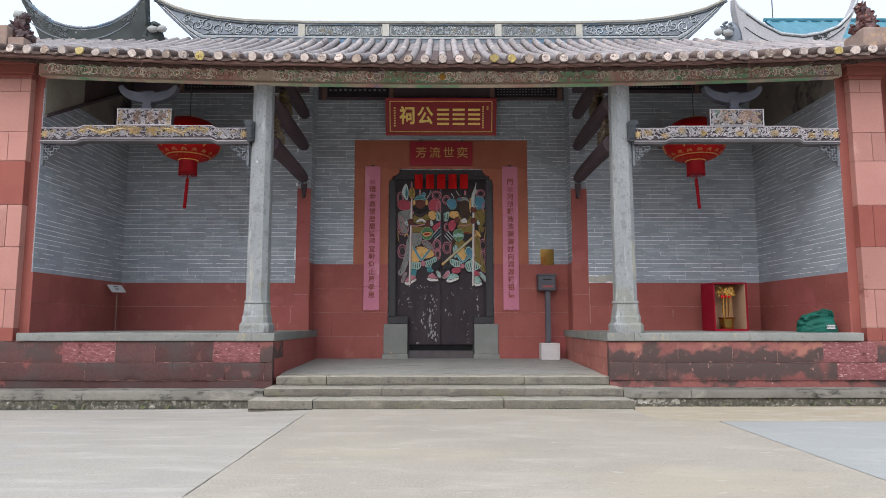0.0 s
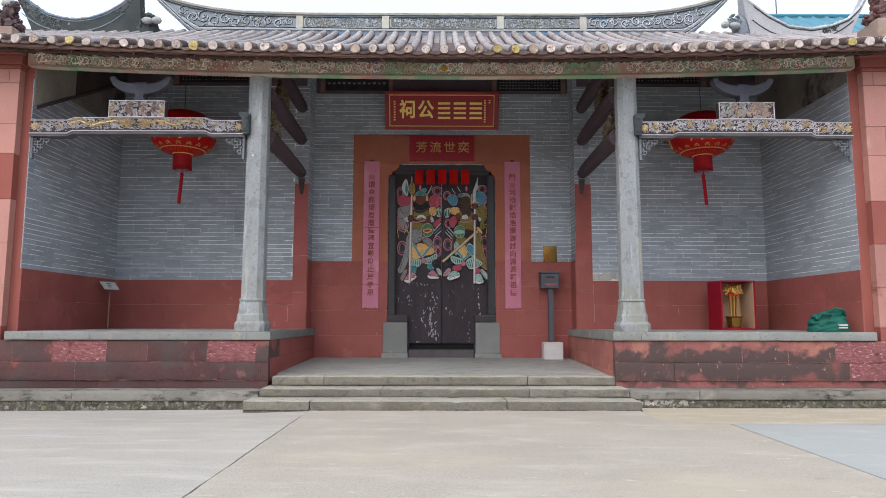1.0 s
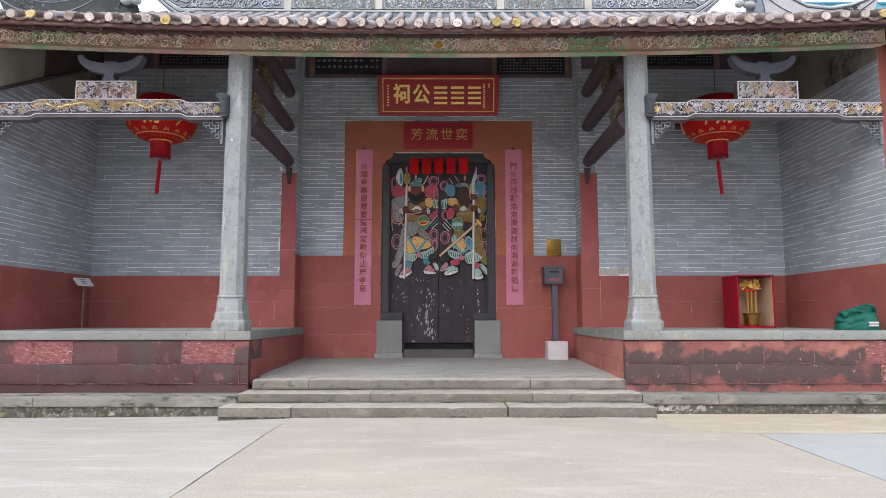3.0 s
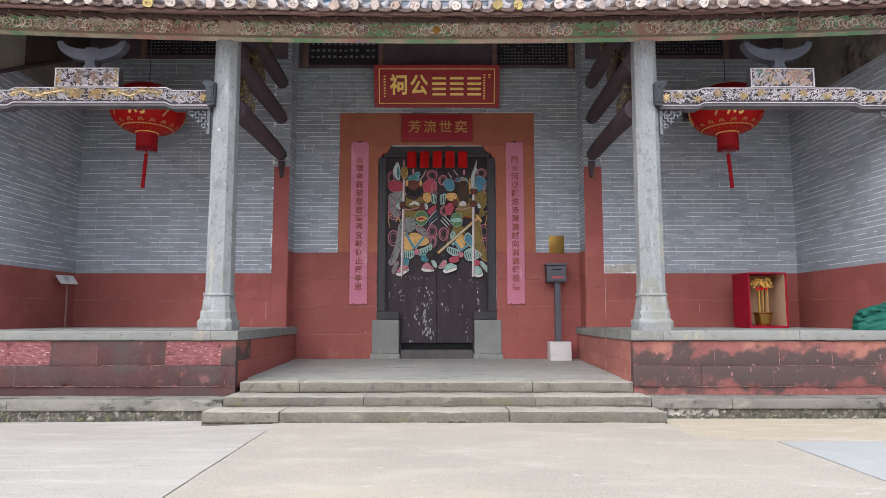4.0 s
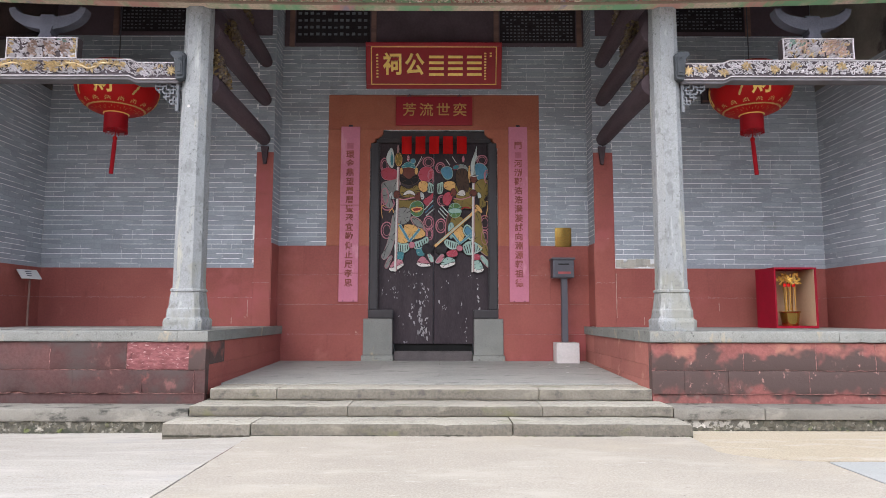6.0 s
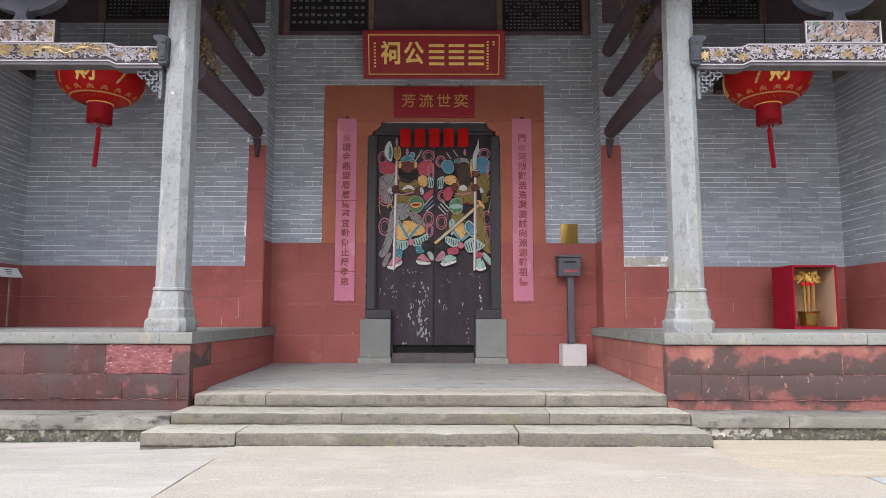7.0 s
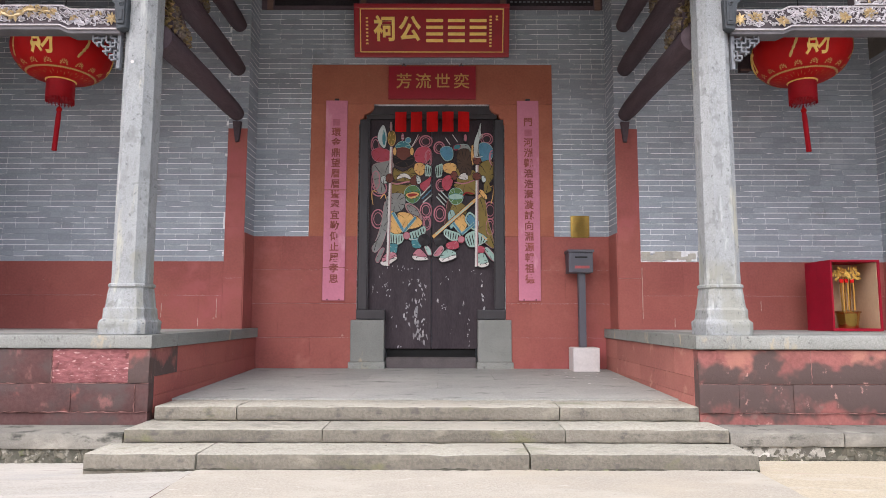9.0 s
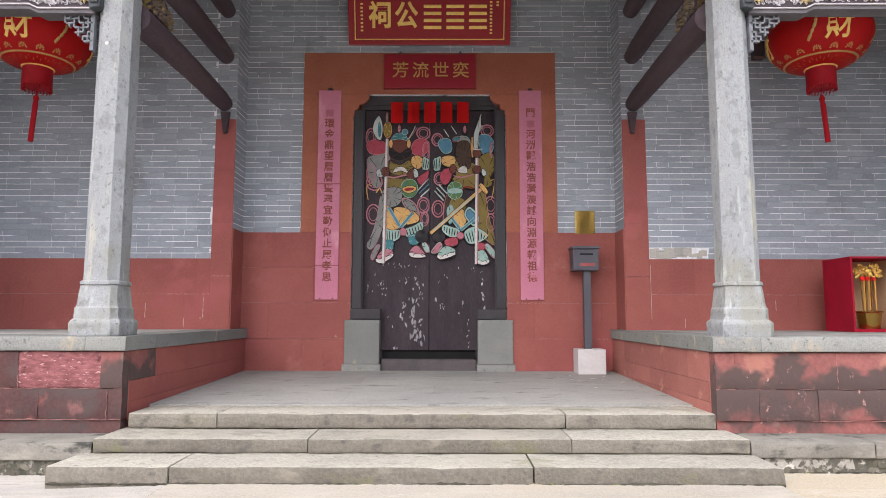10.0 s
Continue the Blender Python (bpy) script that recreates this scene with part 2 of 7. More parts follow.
PIER = mat("pier_sandstone", (0.44, 0.225, 0.185), (0.38, 0.185, 0.155), 1.2, 0.8, 0.2, 50, vary=0.12, mottle=0.2,
           marks=(((0.52, 0.30, 0.25), 2, 0.6, 0.75, (1, 1, 0.5), 0, 0), ((0.25, 0.09, 0.075), 1.7, 0.64, 0.75, (1, 1, 1), 0, 0)))
PIERRED = mat("pier_red_sandstone", (0.30, 0.098, 0.076), (0.25, 0.08, 0.064), 1.5, 0.8, 0.2, 50, vary=0.05, mottle=0.2)
FLANK = mat("flank_sandstone", (0.38, 0.155, 0.125), (0.30, 0.112, 0.094), 1.6, 0.8, 0.35, 40, vary=0.1, mottle=0.3,
            marks=(((0.48, 0.24, 0.18), 3, 0.6, 0.72, (1, 1, 1), 0, 0), ((0.17, 0.07, 0.06), 2, 0.62, 0.75, (1, 1, 1), 0, 0)))
REDJOINT = mat("red_earth_joint", (0.20, 0.095, 0.08), (0.28, 0.14, 0.115), 6, 0.95, 0.3, 40, vary=0, mottle=0.3)
JOINT = mat("lime_joint", (0.52, 0.40, 0.34), (0.40, 0.25, 0.20), 4, 0.9, 0.2, 40, vary=0, mottle=0.2)
DARKJOINT = mat("earth_joint", (0.07, 0.045, 0.04), (0.12, 0.06, 0.05), 5, 0.95, 0.3, 40, vary=0, mottle=0.3)
SPECKS = ((0.20, 0.18, 0.16), 11, 0.715, 0.755, (0.6, 1.2, 1), 0, 0)
GRIT = ((0.30, 0.272, 0.232), 34, 0.60, 0.72, (0.7, 1.2, 1), 0, 0)
CONCRETE = mat("pale_concrete", (0.425, 0.387, 0.323), (0.365, 0.333, 0.279), 0.6, 0.85, 0.5, 60, vary=0.02, mottle=0.36,
               marks=(((0.457, 0.423, 0.358), 2.1, 0.46, 0.74, (0.5, 1.2, 1), 0, 0), ((0.448, 0.392, 0.300), 0.5, 0.5, 0.75, (0.5, 1, 1), 0, 0), ((0.325, 0.293, 0.249), 4.5, 0.62, 0.80, (0.4, 1.2, 1), 0, 0), ((0.502, 0.473, 0.410), 13, 0.62, 0.72, (0.5, 1.2, 1), 0, 0), GRIT, SPECKS))
CONCRETE_W = mat("weathered_concrete", (0.434, 0.410, 0.361), (0.374, 0.351, 0.310), 0.7, 0.85, 0.5, 60, vary=0.02, mottle=0.36,
                 marks=(((0.475, 0.450, 0.406), 3, 0.46, 0.72, (0.3, 1.5, 1), 0, 0), ((0.365, 0.356, 0.348), 2.2, 0.55, 0.75, (0.3, 1.2, 1), 0, 0), ((0.311, 0.288, 0.253), 8, 0.60, 0.74, (0.22, 1.8, 1), 0, 0), ((0.229, 0.207, 0.183), 24, 0.70, 0.76, (0.35, 1.2, 1), 0, 0), GRIT, SPECKS))
CONCRETE_B = mat("newer_grey_concrete", (0.40, 0.412, 0.395), (0.365, 0.376, 0.36), 0.8, 0.8, 0.3, 70, vary=0.02, mottle=0.2,
                 marks=(((0.44, 0.45, 0.43), 2.5, 0.5, 0.75, (0.5, 1, 1), 0, 0), GRIT, SPECKS))
CONCRETE_Y = mat("yellowish_concrete", (0.450, 0.396, 0.298), (0.405, 0.350, 0.258), 1.2, 0.85, 0.5, 60, vary=0.02, mottle=0.36,
                 marks=(((0.504, 0.468, 0.396), 2.6, 0.48, 0.72, (0.5, 1.3, 1), 0, 0), ((0.450, 0.360, 0.288), 4, 0.6, 0.75, (0.5, 1.2, 1), 0, 0), GRIT, SPECKS))
SILLSTONE = mat("worn_dark_sill_stone", (0.135, 0.118, 0.118), (0.085, 0.075, 0.077), 4, 0.8, 0.5, 60, vary=0, mottle=0.5)
LACQUER = mat("black_lacquer", (0.020, 0.018, 0.020), (0.03, 0.027, 0.03), 3, 0.5, 0.2, 30, vary=0.05, mottle=0.2, stretch=(2, 2, 0.4))
DOORBLACK = mat("worn_black_door", (0.034, 0.026, 0.031), (0.054, 0.042, 0.048), 3, 0.55, 0.3, 40, vary=0.05, mottle=0.3, stretch=(2, 2, 0.5),
                marks=(((0.40, 0.39, 0.39), 10, 0.665, 0.69, (1.7, 1, 0.55), 0.72, 1.72),))
TIMBER = mat("dark_timber", (0.062, 0.045, 0.052), (0.095, 0.070, 0.079), 3, 0.7, 0.4, 40, vary=0.1, mottle=0.3, stretch=(3, 0.4, 3))
RAFTER = mat("old_roof_timber", (0.078, 0.058, 0.058), (0.125, 0.088, 0.08), 3, 0.8, 0.4, 40, vary=0.15, mottle=0.3)
FASCIADARK = mat("dark_eave_lath", (0.16, 0.092, 0.075), (0.09, 0.058, 0.05), 4, 0.85, 0.4, 30, vary=0.25, mottle=0.4, stretch=(0.6, 1, 3))
FASCIA = mat("red_brown_eave_board", (0.29, 0.17, 0.14), (0.17, 0.105, 0.09), 3, 0.8, 0.4, 30, vary=0.1, mottle=0.4, stretch=(0.4, 1, 3))
TILE = mat("grey_clay_tile", (0.335, 0.305, 0.30), (0.235, 0.215, 0.215), 2.5, 0.9, 0.5, 25, vary=0.16, mottle=0.4,
           marks=(((0.12, 0.10, 0.095), 5, 0.55, 0.68, (1, 1, 1), 0, 0), ((0.52, 0.45, 0.40), 1.6, 0.55, 0.72, (1, 1, 1), 0, 0)))
TILEPAN = mat("dark_pan_tile", (0.105, 0.085, 0.08), (0.06, 0.05, 0.048), 3, 0.95, 0.5, 25, vary=0.2, mottle=0.4,
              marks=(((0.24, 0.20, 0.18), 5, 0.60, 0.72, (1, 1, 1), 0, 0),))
TILEBROWN = mat("dark_brown_tile", (0.14, 0.10, 0.085), (0.085, 0.062, 0.055), 9, 0.9, 0.5, 30, vary=0.3, mottle=0.4,
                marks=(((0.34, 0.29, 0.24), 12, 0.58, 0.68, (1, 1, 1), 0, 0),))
TILEEND = mat("tile_end_disc", (0.58, 0.51, 0.45), (0.34, 0.27, 0.245), 16, 0.85, 0.6, 40, vary=0.3, mottle=0.45,
              marks=(((0.17, 0.12, 0.11), 30, 0.60, 0.70, (1, 1, 1), 0, 0), ((0.68, 0.63, 0.56), 22, 0.60, 0.66, (1, 1, 1), 0, 0)))
TILEDULL = mat("dull_tile_end", (0.40, 0.32, 0.25), (0.20, 0.15, 0.13), 18, 0.9, 0.6, 40, vary=0.3, mottle=0.45,
               marks=(((0.52, 0.46, 0.40), 26, 0.56, 0.64, (1, 1, 1), 0, 0),))
TILEYELLOW = mat("yellowed_tile_end", (0.52, 0.42, 0.14), (0.36, 0.28, 0.12), 16, 0.8, 0.5, 40, vary=0.15, mottle=0.4,
                 marks=(((0.60, 0.54, 0.40), 24, 0.60, 0.68, (1, 1, 1), 0, 0),))
PALEPLASTER = mat("beige_plaster", (0.34, 0.32, 0.265), (0.25, 0.23, 0.19), 2.2, 0.9, 0.3, 30, vary=0, mottle=0.3, marks=(((0.16, 0.14, 0.12), 3, 0.60, 0.75, (1, 1, 0.5), 0, 0),))
PLASTER = mat("aged_plaster", (0.30, 0.28, 0.235), (0.17, 0.15, 0.135), 1.4, 0.9, 0.3, 30, vary=0, mottle=0.3, marks=(((0.07, 0.06, 0.06), 1.1, 0.5, 0.62, (1, 1, 1), 0, 0),))
RIDGE = mat("blue_grey_plaster", (0.28, 0.31, 0.345), (0.19, 0.215, 0.245), 2.5, 0.85, 0.4, 30, vary=0.04, mottle=0.4, marks=(((0.15, 0.25, 0.36), 1.3, 0.57, 0.68, (1, 1, 1), 0, 0), ((0.08, 0.085, 0.09), 3, 0.56, 0.7, (1, 1, 1), 0, 0),))
RIDGEDARK = mat("blackened_plaster", (0.072, 0.082, 0.080), (0.042, 0.048, 0.047), 2.5, 0.9, 0.4, 30, vary=0.04, mottle=0.4, marks=(((0.25, 0.26, 0.25), 6, 0.6, 0.7, (1, 1, 1), 0, 0),))
RIDGEPALE = mat("pale_plaster", (0.46, 0.455, 0.465), (0.36, 0.36, 0.375), 2.5, 0.85, 0.4, 30, vary=0.04, mottle=0.35, marks=(((0.16, 0.16, 0.16), 4, 0.62, 0.72, (1, 1, 0.5), 0, 0),))
RELIEF = mat("pale_relief", (0.54, 0.57, 0.59), (0.38, 0.41, 0.43), 7, 0.85, 0.3, 40, vary=0.25, mottle=0.3)
RELIEFGREY = mat("grey_relief", (0.22, 0.24, 0.24), (0.14, 0.155, 0.155), 7, 0.85, 0.3, 40, vary=0.25, mottle=0.3)
MELON = mat("grey_melon_plaster", (0.42, 0.43, 0.42), (0.32, 0.33, 0.32), 6, 0.85, 0.3, 40, vary=0.08, mottle=0.3, marks=(((0.16, 0.17, 0.17), 12, 0.62, 0.72, (1, 1, 1), 0, 0),))
PEDESTAL = mat("weathered_pedestal", (0.36, 0.28, 0.23), (0.26, 0.18, 0.15), 5, 0.9, 0.4, 40, vary=0, mottle=0.4, marks=(((0.45, 0.30, 0.20), 4, 0.55, 0.65, (1, 1, 1), 0, 0),))
CREAM = mat("cream_plaster", (0.52, 0.50, 0.42), (0.40, 0.39, 0.35), 5, 0.85, 0.3, 40, vary=0.1, mottle=0.3)
BEAMRELIEF = mat("faded_beam_relief", (0.82, 0.76, 0.67), (0.60, 0.52, 0.44), 6, 0.8, 0.3, 40, vary=0.25, mottle=0.3)
BEAMRUSSET = mat("russet_beam_paint", (0.42, 0.22, 0.18), (0.30, 0.16, 0.13), 6, 0.8, 0.3, 40, vary=0.25, mottle=0.3)
BEAMGREEN = mat("green_beam_paint", (0.24, 0.38, 0.24), (0.17, 0.28, 0.18), 6, 0.8, 0.3, 40, vary=0.25, mottle=0.3)
TANEDGE = mat("tan_painted_edge", (0.36, 0.28, 0.21), (0.24, 0.18, 0.14), 5, 0.8, 0.3, 40, vary=0.05, mottle=0.4)
OCHRE = mat("ochre_paint", (0.50, 0.27, 0.05), (0.42, 0.22, 0.05), 5, 0.7, 0.2, 40, vary=0.05, mottle=0.2)
CARVED = mat("painted_carving_ground", (0.085, 0.068, 0.075), (0.05, 0.043, 0.048), 6, 0.8, 0.3, 40, vary=0, mottle=0.3)
UNDERSIDE = mat("shaded_lintel_stone", (0.15, 0.14, 0.15), (0.10, 0.095, 0.10), 4, 0.8, 0.3, 40, vary=0, mottle=0.3)
BLOCKGROUND = mat("faded_block_ground", (0.10, 0.08, 0.082), (0.065, 0.055, 0.058), 6, 0.8, 0.3, 40, vary=0, mottle=0.3)
DARKBAND = mat("dark_wall_band", (0.15, 0.108, 0.125), (0.10, 0.074, 0.085), 2, 0.85, 0.3, 30, vary=0, mottle=0.3)
CARVERIM = mat("carved_granite_rim", (0.50, 0.465, 0.475), (0.38, 0.355, 0.365), 5, 0.8, 0.4, 50, vary=0, mottle=0.4)
CARVEPALE = mat("pale_carving", (0.64, 0.61, 0.64), (0.48, 0.46, 0.48), 6, 0.75, 0.3, 40, vary=0.15, mottle=0.3)
CARVEGOLD = mat("gilded_carving", (0.64, 0.50, 0.28), (0.46, 0.35, 0.19), 8, 0.45, 0.3, 40, metal=0.25, vary=0.2, mottle=0.3)
CARVEPINK = mat("pink_carving", (0.60, 0.44, 0.35), (0.46, 0.35, 0.31), 6, 0.75, 0.3, 40, vary=0.25, mottle=0.3)
CARVEGREEN = mat("green_carving", (0.30, 0.42, 0.36), (0.22, 0.34, 0.30), 6, 0.75, 0.3, 40, vary=0.25, mottle=0.3)
CRESCENT = mat("blue_grey_bracket_stone", (0.115, 0.118, 0.145), (0.07, 0.072, 0.09), 4, 0.8, 0.4, 50, vary=0.05, mottle=0.4)
BRACKET = mat("grey_bracket_stone", (0.23, 0.24, 0.26), (0.15, 0.16, 0.175), 4, 0.8, 0.4, 50, vary=0.05, mottle=0.4)
DARKSTONE = mat("dark_carved_stone", (0.085, 0.095, 0.105), (0.05, 0.056, 0.062), 6, 0.7, 0.5, 40, vary=0, mottle=0.5)
BAREWOOD = mat("bare_carved_wood", (0.30, 0.25, 0.20), (0.10, 0.075, 0.065), 9, 0.75, 0.3, 40, vary=0.25, mottle=0.3)
OLDGILT = mat("tarnished_gilding", (0.36, 0.26, 0.09), (0.085, 0.06, 0.045), 11, 0.5, 0.4, 40, metal=0.3, vary=0.3, mottle=0.4)
MAROON = mat("maroon_lacquer", (0.33, 0.016, 0.024), (0.28, 0.014, 0.021), 2, 0.35, 0.05, 30, vary=0, mottle=0.1)
CRIMSON = mat("crimson_board", (0.30, 0.012, 0.025), (0.26, 0.010, 0.022), 2, 0.5, 0.1, 30, vary=0, mottle=0.12)
GILT = mat("burnished_gold_leaf", (1.0, 0.72, 0.22), (0.95, 0.64, 0.17), 9, 0.40, 0.15, 30, metal=0.35, vary=0.04, mottle=0.12)
GOLD = mat("gold_leaf", (0.96, 0.64, 0.17), (0.88, 0.56, 0.13), 9, 0.42, 0.2, 30, metal=0.15, vary=0.04, mottle=0.15)
GOLDDIM = mat("dull_gold_paint", (0.60, 0.40, 0.12), (0.50, 0.33, 0.10), 9, 0.5, 0.1, 30, metal=0.2, vary=0.04, mottle=0.15)
PINKPAPER = mat("faded_pink_board", (0.56, 0.215, 0.29), (0.50, 0.185, 0.255), 1.5, 0.75, 0.12, 40, vary=0.03, mottle=0.12, marks=(((0.62, 0.29, 0.36), 3, 0.58, 0.7, (1, 1, 0.4), 0, 0),))
INK = mat("red_brown_ink", (0.20, 0.055, 0.045), (0.27, 0.085, 0.065), 6, 0.7, 0.1, 40, vary=0.1, mottle=0.2)
REDPAPER = mat("bright_red_paper", (0.80, 0.014, 0.012), (0.68, 0.012, 0.010), 3, 0.6, 0.1, 30, vary=0.06, mottle=0.1)
REDTASSEL = mat("red_tassel_thread", (0.42, 0.008, 0.016), (0.33, 0.006, 0.012), 12, 0.7, 0.3, 60, vary=0, mottle=0.2, stretch=(4, 4, 0.3))
LANTERN = mat("red_lantern_cloth", (0.44, 0.005, 0.004), (0.36, 0.004, 0.004), 3, 0.56, 0.1, 60, vary=0, mottle=0.1)
LANTERNDARK = mat("dark_red_cloth", (0.34, 0.006, 0.012), (0.28, 0.005, 0.010), 5, 0.6, 0.2, 60, vary=0, mottle=0.2)
BRASS = mat("polished_brass", (0.50, 0.33, 0.085), (0.44, 0.28, 0.07), 2, 0.15, 0.0, 8, metal=0.95, vary=0, mottle=0.1)
GREYSTEEL = mat("grey_painted_steel", (0.085, 0.085, 0.10), (0.07, 0.07, 0.085), 3, 0.5, 0.08, 60, vary=0, mottle=0.12)
BLACK = mat("black_gap", (0.008, 0.008, 0.008), (0.012, 0.012, 0.012), 3, 0.7, 0, 40, vary=0, mottle=0)
WHITEBLOCK = mat("white_painted_block", (0.60, 0.57, 0.56), (0.50, 0.48, 0.47), 4, 0.8, 0.2, 40, vary=0, mottle=0.15)
BLUEMETAL = mat("blue_sheet_metal", (0.075, 0.23, 0.30), (0.055, 0.19, 0.25), 2, 0.5, 0.1, 30, vary=0.05, mottle=0.15)
GREENBAG = mat("dark_green_fabric", (0.015, 0.115, 0.085), (0.010, 0.085, 0.062), 6, 0.55, 0.2, 60, vary=0, mottle=0.2)
BEIGE = mat("beige_box_lining", (0.52, 0.36, 0.24), (0.45, 0.31, 0.20), 2, 0.7, 0.1, 40, vary=0, mottle=0.12)
BOXRED = mat("red_velvet_box", (0.34, 0.006, 0.025), (0.27, 0.005, 0.02), 4, 0.65, 0.15, 50, vary=0, mottle=0.15)
PLACARD = mat("pale_placard", (0.60, 0.61, 0.60), (0.52, 0.53, 0.52), 4, 0.4, 0.05, 40, vary=0, mottle=0.1)
DARKGLAZE = mat("dark_maroon_glaze", (0.085, 0.032, 0.03), (0.03, 0.022, 0.026), 8, 0.5, 0.5, 30, vary=0.1, mottle=0.5, marks=(((0.30, 0.24, 0.22), 9, 0.63, 0.72, (1, 1, 1), 0, 0),))
RUST = mat("rust_brown_glaze", (0.20, 0.055, 0.036), (0.05, 0.03, 0.034), 8, 0.5, 0.5, 30, vary=0.1, mottle=0.5, marks=(((0.42, 0.17, 0.09), 11, 0.60, 0.68, (1, 1, 1), 0, 0), ((0.16, 0.22, 0.30), 9, 0.64, 0.70, (1, 1, 1.3), 0, 0), ((0.40, 0.30, 0.26), 9, 0.6, 0.7, (1, 1, 1), 0, 0),))
FADED = mat("faded_writing", (0.44, 0.15, 0.20), (0.40, 0.13, 0.17), 9, 0.75, 0.1, 40, vary=0, mottle=0.2)
LEDGE = mat("dark_ledge_granite", (0.28, 0.266, 0.23), (0.14, 0.133, 0.116), 3, 0.9, 0.8, 60, vary=0.12, mottle=0.6,
            marks=(((0.06, 0.06, 0.052), 4, 0.52, 0.66, (0.7, 1, 1.4), 0, 0), ((0.36, 0.34, 0.29), 1.6, 0.58, 0.72, (0.7, 1, 1), 0, 0)))
PINKJOINT = mat("crumbling_pink_joint", (0.36, 0.19, 0.165), (0.20, 0.10, 0.09), 18, 0.95, 0.5, 40, vary=0.2, mottle=0.5)
LIMED = mat("limed_rubble", (0.44, 0.42, 0.375), (0.30, 0.285, 0.25), 9, 0.95, 0.6, 30, vary=0, mottle=0.5, marks=(((0.10, 0.095, 0.08), 15, 0.47, 0.58, (1, 1, 0.8), 0, 0), ((0.55, 0.53, 0.48), 8, 0.58, 0.68, (1, 1, 1), 0, 0)))
SOIL = mat("dark_soil", (0.085, 0.078, 0.06), (0.05, 0.048, 0.036), 14, 0.95, 0.6, 40, vary=0.2, mottle=0.5, marks=(((0.13, 0.15, 0.06), 9, 0.6, 0.68, (1, 1, 1), 0, 0),))
FRIEZEBLACK = mat("sooty_frieze_black", (0.022, 0.018, 0.022), (0.040, 0.032, 0.036), 4, 0.7, 0.2, 40, vary=0, mottle=0.3)
PRIMER = mat("pale_primer", (0.50, 0.49, 0.49), (0.34, 0.33, 0.34), 14, 0.85, 0.3, 40, vary=0.25, mottle=0.3)
RUBBLE = mat("mossy_rubble_stone", (0.19, 0.175, 0.14), (0.09, 0.085, 0.065), 14, 0.95, 0.6, 40, vary=0.2, mottle=0.5, marks=(((0.42, 0.40, 0.34), 9, 0.60, 0.68, (1, 1, 1), 0, 0), ((0.15, 0.17, 0.07), 6, 0.58, 0.68, (1, 1, 1), 0, 0)))
LIME = mat("lime_line", (0.60, 0.46, 0.40), (0.46, 0.30, 0.25), 20, 0.9, 0.1, 40, vary=0.1, mottle=0.3)

# ---- setting: sizes ----
G0 = -0.015              # yard level
FLOOR_F, FLOOR_B = 0.318, 0.395   # porch floor at its edge and at the door wall
PLAT = 0.92              # platform top
FRONT = -3.12            # face of the platform wall and the top step
BAY = -0.41              # back wall of the side bays
RECESS = 2.40            # half width of the door recess
PIERX = 5.93             # inner edge of the front piers
SIDE = 5.80              # side walls
COURSE = 0.0712
DADO_C, DADO_S = 2.15, 1.776
WALLTOP = 5.98


def rise(x):
    """The eaves curve upwards to both ends."""
    return 0.135 * (x / 5.8) ** 2


# ---- ground ----
ground = part("ground", cube(-300, 300, -300, 300, -0.7, G0 - 0.122), DARKJOINT, None, kind="structure")
tagged(ground, "pale concrete forecourt in large slabs with thin joints", "ground")
# plain wall added unseen behind the camera to block low sky light
tagged(part("wall_court", cube(-30, 30, -30.3, -30, -0.3, 6.0), PIERRED), "added unseen plain wall that blocks the low sky", "wall", kind="structure")


def paving(x0, x1, y0, y1, material, top=G0):
    ob = part("concrete_slab", cube(x0, x1, y0, y1, G0 - 0.125, top, 0.004), material, ground)
    return ob


def paving_shape(outline, material, dip=0.0):
    """A slab cast to an outline in x and y."""
    bm = bmesh.new()
    a = [bm.verts.new((x, y, G0 - dip * max(0.0, (y + 4.8) / 1.5))) for x, y in outline]
    b = [bm.verts.new((x, y, G0 - 0.125)) for x, y in outline]
    bm.faces.new(a)
    bm.faces.new(b[::-1])
    for k in range(len(outline)):
        bm.faces.new((a[k], b[k], b[(k + 1) % len(outline)], a[(k + 1) % len(outline)]))
    return part("concrete_slab", bm, material, ground)


def wavy(points, amp, seed):
    """Points along a roughly cast edge."""
    r = random.Random(seed)
    out = []
    for (x0, y0), (x1, y1) in zip(points, points[1:]):
        n = max(1, int(math.hypot(x1 - x0, y1 - y0) / 0.12))
        out += [(x0 + (x1 - x0) * k / n + r.uniform(-amp, amp), y0 + (y1 - y0) * k / n + r.uniform(-amp, amp)) for k in range(n)]
    return out + [points[-1]]


bend = wavy([(3.05, -4.93), (2.88, -4.90), (2.66, -4.82), (2.47, -4.70), (2.38, -4.58), (2.42, -3.3)], 0.006, 3)
paving_shape([(-1.603, -14.0), (3.05, -14.0)] + bend + wavy([(-1.603, -3.3), (-1.603, -13.9)], 0.004, 5), CONCRETE)
paving_shape([(x + 0.010, y + 0.014) for x, y in bend][::-1] + wavy([(3.07, -4.912), (9.0, -4.912)], 0.005, 6) + [(60, -4.91), (60, -3.3)], CONCRETE_Y, 0.028)
paving_shape(wavy([(-1.615, -13.9), (-1.615, -4.9)], 0.004, 7) + [(-60, -4.9), (-60, -14.0)], CONCRETE_W)
